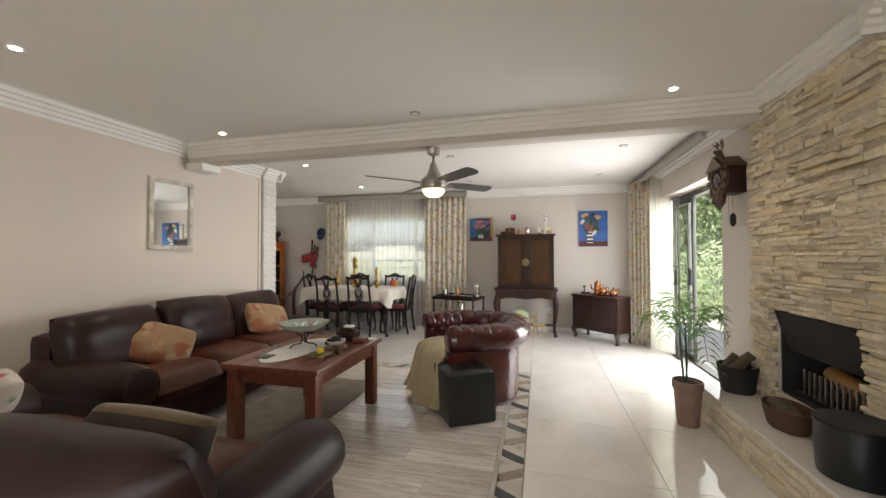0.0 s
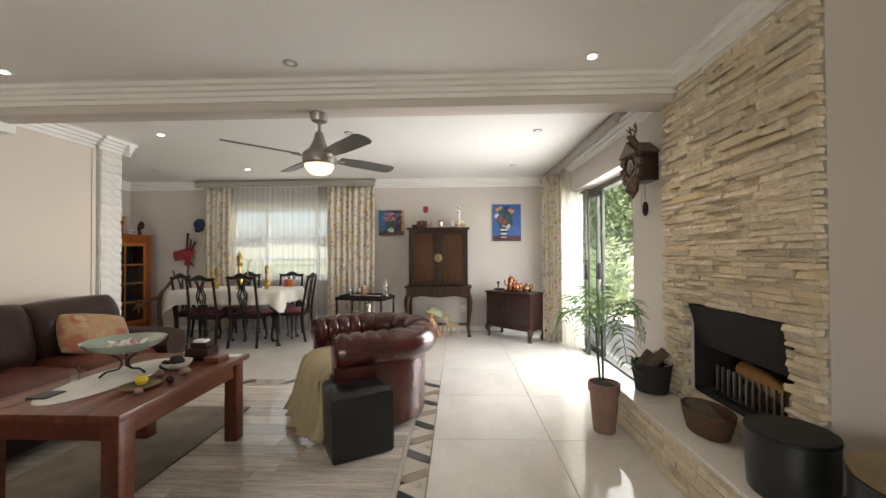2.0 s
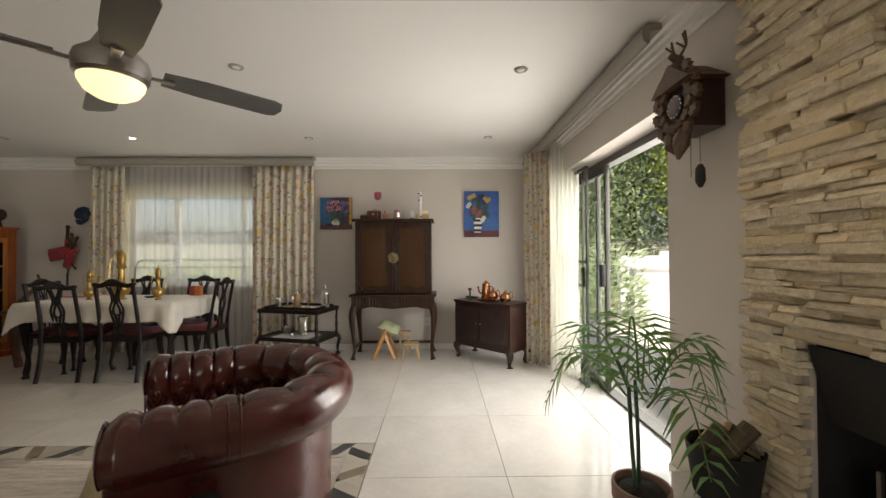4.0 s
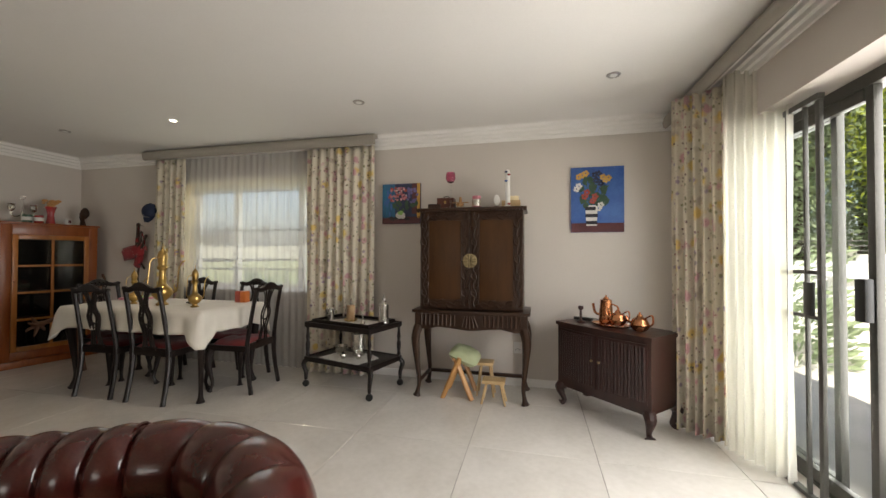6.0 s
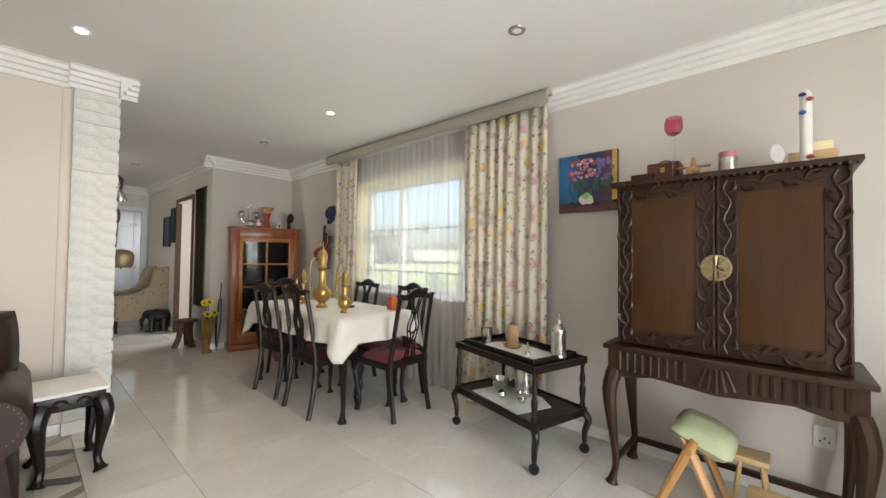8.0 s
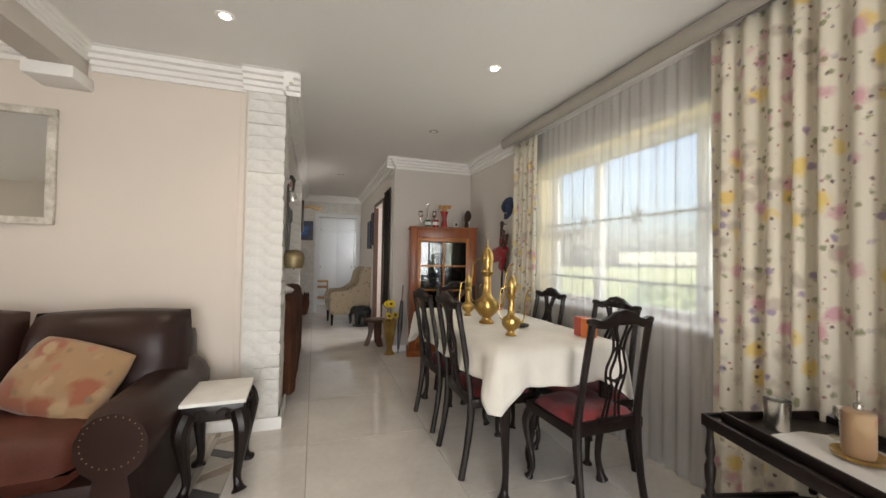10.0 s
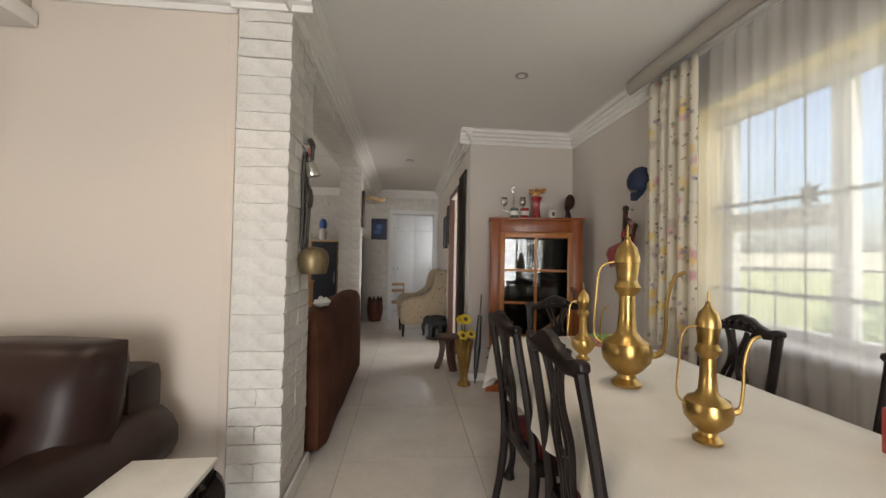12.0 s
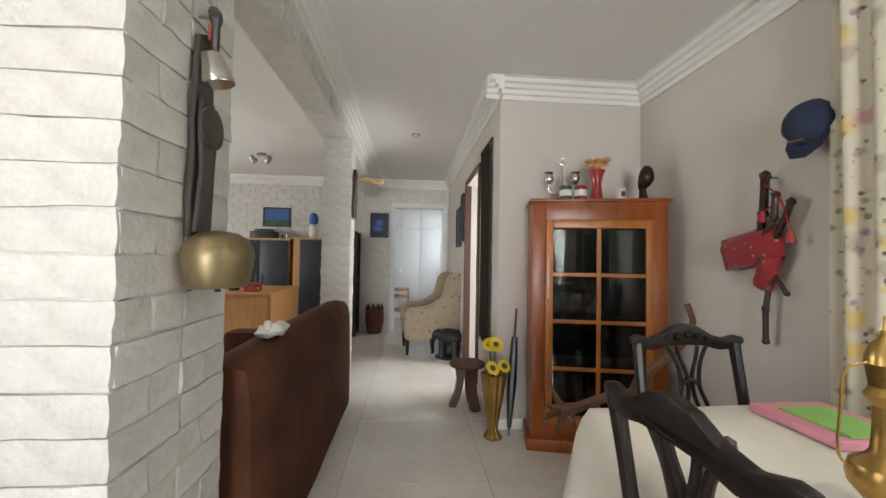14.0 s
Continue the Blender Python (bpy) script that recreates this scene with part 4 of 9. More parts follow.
def fruit_bowl():
    b = thing("glass_bowl", "wide green glass bowl on a black scrolled stand", "bowl")
    x, y, z = -1.98, 2.62, 0.575
    part("dish", lathe(fresh(), [(0.03, 0.125), (0.10, 0.135), (0.17, 0.165), (0.20, 0.195), (0.205, 0.20), (0.195, 0.198), (0.16, 0.175), (0.09, 0.148), (0.02, 0.140)], x, y, z, 32), GREEN_GLASS, b)
    st = fresh()
    for k in range(3):
        a = 2 * math.pi * k / 3
        c, s = math.cos(a), math.sin(a)
        tube(st, curve([(x + 0.12 * c, y + 0.12 * s, z + 0.006), (x + 0.085 * c, y + 0.085 * s, z + 0.03), (x + 0.03 * c, y + 0.03 * s, z + 0.035), (x + 0.02 * c, y + 0.02 * s, z + 0.08), (x + 0.07 * c, y + 0.07 * s, z + 0.125)], 5), 0.006, 6)
    part("stand", st, SOOT, b, "black wrought iron stand")
    for k in range(9):
        a = 2.4 * k
        q = Vector((x + 0.075 * math.cos(a) * (0.35 + 0.09 * k), y + 0.07 * math.sin(a) * (0.35 + 0.09 * k), z + 0.158 + 0.004 * (k % 3)))
        part("shell", tube(fresh(), [q, q + Vector((0.012 * math.cos(a * 3), 0.012 * math.sin(a * 3), 0.018)), q + Vector((0.035 * math.cos(a * 3), 0.035 * math.sin(a * 3), 0.034))], [0.017, 0.013, 0.003], 8), (PINK_PAPER, WHITE_PLASTIC, LACE)[k % 3], b, "pale pink and white shell")


fruit_bowl()


def table_clutter():
    d = thing("brass_dish", "small brass dish with a yellow lemon", "dish")
    part("dish", lathe(fresh(), [(0.05, 0.0), (0.085, 0.012), (0.09, 0.018), (0.08, 0.016), (0.04, 0.008)], -1.70, 2.40, 0.571, 24), OLD_BRASS, d)
    part("lemon", lathe(fresh(), [(0.004, 0), (0.022, 0.008), (0.03, 0.026), (0.022, 0.044), (0.004, 0.052)], -1.70, 2.41, 0.582, 14), SUNFLOWER, d, "yellow lemon")
    sd = thing("shell_dish", "white china dish holding a dark stone", "dish")
    part("dish", lathe(fresh(), [(0.04, 0.0), (0.07, 0.02), (0.085, 0.045), (0.078, 0.045), (0.06, 0.02), (0.03, 0.008)], -1.76, 2.74, 0.571, 24), WHITE_OIL, sd)
    part("stone", lathe(fresh(), [(0.01, 0), (0.04, 0.015), (0.048, 0.035), (0.03, 0.06), (0.006, 0.066)], -1.76, 2.74, 0.583, 12, squash=0.75), SOOT, sd, "dark polished stone")
    bx = thing("wooden_box", "brown wooden trinket box with a white lid card", "box")
    part("body", boxes((-1.83, 2.90, 0.571, -1.67, 3.01, 0.65), bevel=0.004), MAHOGANY, bx)
    part("lid", boxes((-1.80, 2.91, 0.651, -1.69, 3.00, 0.685), bevel=0.006), MAHOGANY, bx)
    part("card", boxes((-1.785, 2.92, 0.686, -1.71, 2.98, 0.70)), WHITE_PLASTIC, bx, "white card")
    solo("wooden_box", boxes((-1.66, 2.84, 0.571, -1.56, 2.95, 0.61), bevel=0.005), RED_WOOD, "low red-brown wooden box on the coffee table", "box")
    for x, y, r in ((-1.80, 2.70, 0.035), (-1.62, 2.62, 0.03), (-1.60, 2.48, 0.025), (-1.72, 2.56, 0.028), (-1.62, 2.30, 0.022)):
        solo("stone_ornament", lathe(fresh(), [(0.01, 0), (r, 0.012), (r * 1.1, r * 0.8), (r * 0.6, r * 1.5), (0.006, r * 1.7)], x, y, 0.571, 10, squash=0.7), (TERRACOTTA, MAHOGANY)[int(r * 1000) % 2], "small brown stone ornament on the coffee table", "ornament", group="coffee table ornaments")
    solo("coaster", boxes((-2.12, 2.22, 0.5745, -2.02, 2.32, 0.582), bevel=0.002), BLACK_LEATHER, "square dark coaster on the lace runner", "coaster")
    solo("booklet", boxes((-1.62, 2.98, 0.571, -1.53, 3.06, 0.577)), WHITE_PLASTIC, "small white booklet on the table corner", "booklet")
    solo("drinking_glass", lathe(fresh(), [(0.022, 0), (0.026, 0.07), (0.024, 0.07), (0.020, 0.006)], -2.17, 2.50, 0.571, 14), CLEAR, "small clear drinking glass on the table", "glass")


table_clutter()
solo("floor_rug", boxes((-2.55, 2.0, 0.003, -1.75, 3.55, 0.012), bevel=0.003), RUG, "flat grey woven rug under the table", "rug")


def ottoman():
    m = pose(-0.715, 2.98, 0, 0, 0, 31)
    o = thing("ottoman", "black leatherette cube ottoman on the laminate floor", "ottoman", m)
    bm = boxes((-0.192, -0.21, 0.004, 0.192, 0.21, 0.395), bevel=0.012)
    part("body", bm, BLACK_LEATHER, o)
    lid = fresh()
    pillow(lid, 0.392, 0.428, 0.06, Matrix.Translation((0, 0, 0.395)), 14, power=9)
    part("lid", lid, BLACK_LEATHER, o, "soft padded lid", smooth=60)
    for x in (-0.1925, 0.1925):
        for y in (-0.2105, 0.2105):
            part("piping", tube(fresh(), [(x, y, 0.02), (x, y, 0.385)], 0.0035, 5), BLACK_LEATHER, o)


ottoman()


CHAIR_AT = pose(-0.755, 3.50, 0, 0, 0, 30)


def chesterfield():
    """A buttoned tub chair; the back rail bends round into the arms; it faces -x in its own space."""
    c = thing("chesterfield_chair", "oxblood leather buttoned tub armchair with rolled arms", "armchair", CHAIR_AT)
    R, top, r0 = 0.44, 0.73, 0.115

    def rail(u):
        # u 0..1 from one arm's front round the back to the other
        if u < 0.28:
            return Vector((-0.345 + 0.405 * u / 0.28, -R, 0)), Vector((0, -1, 0))
        if u > 0.72:
            return Vector((-0.345 + 0.405 * (1 - u) / 0.28, R, 0)), Vector((0, 1, 0))
        a = -math.pi / 2 + math.pi * (u - 0.28) / 0.44
        return Vector((0.06 + 0.40 * math.cos(a), R * math.sin(a), 0)), Vector((math.cos(a), math.sin(a), 0))

    # outer shell, set in under the roll
    bm = fresh()
    n = 60
    rows = []
    for i in range(n + 1):
        p, nn = rail(i / n)
        rows.append([bm.verts.new(p + nn * o + Vector((0, 0, z))) for o, z in ((-0.005, 0.045), (0.0, 0.07), (0.002, 0.28), (0.006, 0.46), (0.0, 0.54), (-0.08, 0.54), (-0.10, 0.30), (-0.10, 0.045))])
    for a, b in zip(rows, rows[1:]):
        ring_faces(bm, a, b)
    bm.faces.new(list(reversed(rows[0])))
    bm.faces.new(rows[-1])
    bmesh.ops.recalc_face_normals(bm, faces=bm.faces)
    part("shell", bm, OXBLOOD, c, smooth=60)
    # fat rolled rail: lobes between pleats on its inner and upper side
    bm = fresh()
    n, k, lobes = 330, 26, 15
    rows = []
    for i in range(n + 1):
        u = i / n
        p, nn = rail(u)
        end = min(1.0, 0.86 + 5 * min(u, 1 - u))
        lobe = abs(math.sin(math.pi * lobes * u)) ** 0.55 - 0.75
        ring = []
        for j in range(k):
            a = 2 * math.pi * j / k
            # strongest towards the seat and on top, fading on the outer face
            w = max(0.0, math.cos(a - 2.35)) ** 0.7
            r = r0 * end + 0.026 * lobe * w + 0.002 * noise.noise(Vector((u * 30, a * 2, 1)))
            q = p + nn * (-0.012 + r * 1.05 * math.cos(a)) + Vector((0, 0, top - r0 + r * math.sin(a)))
            ring.append(bm.verts.new(q))
        rows.append(ring)
    for a, b in zip(rows, rows[1:]):
        ring_faces(bm, a, b)
    bm.faces.new(list(reversed(rows[0])))
    bm.faces.new(rows[-1])
    bmesh.ops.recalc_face_normals(bm, faces=bm.faces)
    part("rolled_rail", bm, OXBLOOD, c, smooth=60)
    # a seam and a pleat where each arm meets the back
    for u in (0.235, 0.262, 0.738, 0.765):
        p, nn = rail(u)
        bm = tube(fresh(), [p + nn * (-0.012 + r0 * 1.06 * math.cos(a)) + Vector((0, 0, top - r0 + r0 * 1.01 * math.sin(a))) for a in [-1.2 + 2.9 * q / 14 for q in range(15)]], 0.0045, 5)
        part("seam", bm, OXBLOOD, c)
    # deep buttoned inside: a diamond grid of soft puffs
    bm = fresh()
    n, rowsn = 330, 40

    def inside(u, v):
        p, nn = rail(u)
        a, b = u * lobes, v * 2.0
        d = abs(math.sin(math.pi * (a + b + 0.5) / 1.0) * math.sin(math.pi * (a - b + 0.5) / 1.0))
        puff = 0.062 * d ** 0.6
        lean = 0.05 * v ** 2
        return p + nn * (-0.10 - puff + lean) + Vector((0, 0, 0.30 + 0.345 * v + 0.01 * d ** 0.5))
    grid = [[bm.verts.new(inside(0.004 + 0.992 * i / n, j / rowsn)) for i in range(n + 1)] for j in range(rowsn + 1)]
    for j in range(rowsn):
        for i in range(n):
            bm.faces.new((grid[j][i], grid[j][i + 1], grid[j + 1][i + 1], grid[j + 1][i]))
    bmesh.ops.recalc_face_normals(bm, faces=bm.faces)
    tuft = part("buttoned_back", bm, OXBLOOD, c, "deep-buttoned oxblood leather", smooth=180)
    for j in range(1, 4):
        for i in range(lobes + 1):
            u = (i + (0.5 if j % 2 == 0 else 0.0)) / lobes
            if 0.03 < u < 0.97:
                bt = fresh()
                bmesh.ops.create_icosphere(bt, subdivisions=1, radius=0.012, matrix=Matrix.Translation(inside(u, j / 4)))
                part("button", bt, OXBLOOD, tuft)
    bm = fresh()
    pillow(bm, 0.66, 0.66, 0.20, Matrix.Translation((-0.07, 0, 0.36)), power=5)
    part("seat_cushion", bm, OXBLOOD, c, smooth=60)
    for y in (-1, 1):
        part("front_scroll", lathe(fresh(), [(0.098, 0), (0.102, 0.006), (0.08, 0.014), (0.02, 0.018)], 0, 0, 0, 24, m=pose(-0.345, y * (R - 0.012), top - r0, 0, -90, 0)), OXBLOOD, c)
        part("front_panel", boxes((-0.353, y * (R - 0.05) - 0.048, 0.05, -0.315, y * (R - 0.05) + 0.048, 0.56), bevel=0.01), OXBLOOD, c)
    for x, y in ((-0.28, -0.38), (-0.28, 0.38), (0.30, -0.26), (0.30, 0.26)):
        part("foot", lathe(fresh(), [(0.025, 0), (0.035, 0.02), (0.03, 0.05)], x, y, 0, 10), DARK_WOOD, c)
    # throw over the seat and its front edge
    bm = fresh()
    cols, rws = 24, 26
    grid = []
    path = curve([(0.20, 0, 0.478), (-0.10, 0, 0.485), (-0.32, 0, 0.478), (-0.40, 0, 0.42), (-0.42, 0, 0.28), (-0.44, 0, 0.12), (-0.48, 0, 0.015)], 5)
    for i, q in enumerate(path):
        row = []
        for j in range(cols + 1):
            v = j / cols
            f = i / len(path)
            w = 0.010 + 0.045 * f
            near = min(1.0, v * 2.2)
            spread = f ** 1.6 * (0.02 + 0.07 * near * (2 - near))
            y = -0.33 - 0.10 * f + (0.62 + 0.10 * f) * v + 0.03 * noise.noise(Vector((v * 5, f * 3, 8))) * f
            wave = w * math.sin(v * 26 + 1.5 * noise.noise(Vector((v * 3, f * 2, 1))))
            row.append(bm.verts.new((q.x + 0.07 * f * (1 - near) - spread - max(0, wave) * (1.0 if f > 0.45 else 0.1), y, q.z + (0.012 + 0.006 * math.sin(v * 21 + f * 5) if f < 0.5 else 0.03 * noise.noise(Vector((v * 6, f, 4))) * f + 0.02 * f))))
        grid.append(row)
    for a, b in zip(grid, grid[1:]):
        for j in range(cols):
            bm.faces.new((a[j], a[j + 1], b[j + 1], b[j]))
    bmesh.ops.solidify(bm, geom=bm.faces[:], thickness=0.006)
    th = solo("throw", bm, THROW, "crumpled cream throw draped over the armchair seat", "throw", smooth=180)
    th.matrix_world = CHAIR_AT


chesterfield()


def wall_mirror():
    m = thing("wall_mirror", "rectangular mirror in a distressed cream frame", "mirror")
    x, y0, y1, z0, z1 = LEFT + 0.002, 2.69, 3.165, 1.385, 2.10
    w = 0.045
    for a in ((y0, z0, y1, z0 + w), (y0, z1 - w, y1, z1), (y0, z0 + w, y0 + w, z1 - w), (y1 - w, z0 + w, y1, z1 - w)):
        part("frame", boxes((x, a[0], a[1], x + 0.028, a[2], a[3]), bevel=0.006), CHALK, m)
    part("mirror_glass", boxes((x + 0.004, y0 + w - 0.002, z0 + w - 0.002, x + 0.010, y1 - w + 0.002, z1 - w + 0.002)), MIRROR, m, "clear mirror glass", smooth=0)


wall_mirror()


def fireplace():
    f = thing("fireplace_insert", "black steel fireplace insert with hood and grate", "fireplace")
    y0, y1, z0, z1 = FY0 + 0.003, FY1 - 0.003, FZ0 + 0.003, FZ1 - 0.003
    part("liner", boxes((2.03, y0 + 0.02, z0 + 0.01, 2.045, y1 - 0.02, z1), (1.55, y0, z0 + 0.01, 2.045, y0 + 0.012, z1), (1.55, y1 - 0.012, z0 + 0.01, 2.045, y1, z1), (1.55, y0 + 0.013, z0, 2.045, y1 - 0.013, z0 + 0.012)), SOOT, f)
    bm = fresh()
    slab(bm, [(1.505, z1), (1.52, z1), (1.60, z1 - 0.27), (1.585, z1 - 0.27)], y0 + 0.014, y1 - 0.014, axis="y")
    part("hood", bm, SOOT, f, "black steel smoke hood")
    for k in range(12):
        y = y0 + 0.10 + 0.048 * k
        part("grate_bar", boxes((1.60, y, z0 + 0.04, 1.615, y + 0.014, z0 + 0.20), bevel=0.003), STEEL, f)
    part("grate_rail", boxes((1.598, y0 + 0.08, z0 + 0.03, 1.617, y1 - 0.08, z0 + 0.042)), SOOT, f)
    part("grate_foot", boxes((1.60, y0 + 0.1, z0 + 0.013, 1.615, y0 + 0.13, z0 + 0.029), (1.60, y1 - 0.13, z0 + 0.013, 1.615, y1 - 0.1, z0 + 0.029)), SOOT, f)
    solo("firewood_log", tube(fresh(), [(1.66, 2.46, 0.52), (1.70, 2.62, 0.54), (1.72, 2.84, 0.56)], [0.05, 0.055, 0.05], 12), OAK, "split orange-brown log on the fire grate", "firewood")
    solo("firewood_log", tube(fresh(), [(1.72, 2.44, 0.42), (1.75, 2.64, 0.42), (1.75, 2.86, 0.42)], [0.05, 0.05, 0.045], 12), BARK, "dark charred log in the fireplace", "firewood")


fireplace()
HEARTH = structure("hearth", boxes((1.17, 0.9, -0.003, 1.495, 3.42, 0.262), (1.4955, 0.9, -0.003, 2.395, 2.09, 0.262)), LEDGE_BED, "raised stone hearth with tiled top", "hearth")


def coal_bucket(x, y, z, r, h, label, n):
    b = thing("coal_bucket", label, "bucket")
    part("tub", lathe(fresh(), [(r * 0.78, 0), (r * 0.80, 0.01), (r * 0.95, h * 0.8), (r, h), (r * 0.95, h), (r * 0.88, h * 0.75), (r * 0.7, 0.03)], x, y, z, 28), SOOT, b)
    for k in range(n):
        a = 2.1 * k
        part("wood", tube(fresh(), [(x + 0.4 * r * math.cos(a) - 0.07, y + 0.35 * r * math.sin(a), z + h * 0.6), (x + 0.4 * r * math.cos(a + 1) + 0.05, y + 0.4 * r * math.sin(a + 1), z + h + 0.05 + 0.02 * (k % 3))], 0.035, 9), (BARK, OAK)[k % 2], b)
    return b


coal_bucket(1.365, 3.24, 0.285, 0.135, 0.20, "black bucket of firewood on the hearth", 5)


def coal_drum(x, y, r, h, label, lid, rim):
    """A wide black tub with a flat lid or filling and a turned rim."""
    d = thing("coal_tub", label, "tub")
    part("tub", lathe(fresh(), [(r * 0.93, 0), (r * 0.96, 0.012), (r, h * 0.5), (r, h - 0.012), (r * 1.02, h - 0.008), (r * 1.02, h), (r * 0.96, h), (r * 0.95, h - 0.03), (r * 0.9, 0.02)], x, y, 0.2835, 36), BLACK_LEATHER, d)
    part("lid", lathe(fresh(), [(r * 0.945, h - 0.03), (r * 0.94, h - 0.018), (r * 0.5, h - 0.012), (0.01, h - 0.012)], x, y, 0.2835, 32), lid, d)
    part("rim", lathe(fresh(), [(r * 0.985, h + 0.001), (r * 1.01, h + 0.003), (r * 1.01, h + 0.009), (r * 0.985, h + 0.011)], x, y, 0.2835, 36), rim, d)


coal_drum(1.335, 2.07, 0.15, 0.25, "black tub with a pale wooden lid", OAK, SOOT)
coal_drum(1.43, 1.60, 0.24, 0.29, "wide black tub with tarnished green-brass rim", SOOT, OLD_BRASS)
bk = thing("log_basket", "low brown wicker basket before the fire", "basket")
part("body", lathe(fresh(), [(0.10, 0), (0.105, 0.01), (0.125, 0.09), (0.132, 0.13), (0.122, 0.13), (0.112, 0.08), (0.09, 0.015)], 0, 0, 0, 24, m=pose(1.345, 2.60, 0.2835) @ Matrix.Diagonal((0.85, 1.25, 1, 1))), WICKER, bk)
for k in range(3):
    part("wood", tube(fresh(), [(1.30 + 0.04 * k, 2.50, 0.345 + 0.03 * (k % 2)), (1.32 + 0.03 * k, 2.72, 0.40)], 0.026, 9), BARK, bk)


def palm():
    p = thing("potted_palm", "slender palm in a terracotta pot by the patio door", "houseplant")
    x, y = 1.02, 3.22
    part("pot", lathe(fresh(), [(0.072, 0), (0.076, 0.01), (0.098, 0.28), (0.108, 0.285), (0.108, 0.345), (0.098, 0.345), (0.092, 0.29), (0.07, 0.2)], x, y, 0, 28), TERRACOTTA, p)
    part("soil", lathe(fresh(), [(0.092, 0), (0.085, 0.02), (0.04, 0.045)], x, y, 0.30, 20), SOIL, p)
    rng = random.Random(4)
    for k in range(2):
        st = fresh()
        dx, dy = 0.03 * (k - 1), 0.02 * ((k * 2) % 3 - 1)
        tube(st, curve([(x + dx, y + dy, 0.31), (x + dx * 1.5, y + dy, 0.5), (x + dx * 2.2, y + dy * 2, 0.74)], 4), [0.008] * 8 + [0.006], 7)
        part("stem", st, GREEN_OIL, p)
    for k in range(8):
        a = 2 * math.pi * k / 8 + rng.uniform(-0.2, 0.2)
        L = rng.uniform(0.28, 0.40)
        up = rng.uniform(0.14, 0.29)
        c, s = math.cos(a), math.sin(a)
        if c > 0.55:
            L *= 0.72
        base = Vector((x + 0.05 * c, y + 0.05 * s, 0.66 + rng.uniform(0, 0.12)))
        spine = curve([base, base + Vector((c * L * 0.35, s * L * 0.35, up * 0.75)), base + Vector((c * L * 0.72, s * L * 0.72, up * 0.85)), base + Vector((c * L, s * L, up * 0.85 - 0.20))], 10)
        bm = fresh()
        tube(bm, spine, [0.005 - 0.003 * i / len(spine) for i in range(len(spine))], 5)
        side = Vector((-s, c, 0))
        for i in range(3, len(spine) - 1, 2):
            d = (spine[i + 1] - spine[i - 1]).normalized()
            f = i / len(spine)
            ll = 0.15 * math.sin(math.pi * (0.15 + 0.8 * f)) + 0.03
            for sg in (-1, 1):
                tip = spine[i] + d * ll * 0.55 + side * sg * ll * 0.8 + Vector((0, 0, -0.30 * ll + rng.uniform(-0.02, 0.02)))
                mid = spine[i] * 0.5 + tip * 0.5 + Vector((0, 0, 0.02))
                w = d * 0.0085
                q = [bm.verts.new(v) for v in (spine[i], mid - w, tip, mid + w)]
                bm.faces.new(q)
        part("frond", bm, PALM, p, smooth=0)


palm()


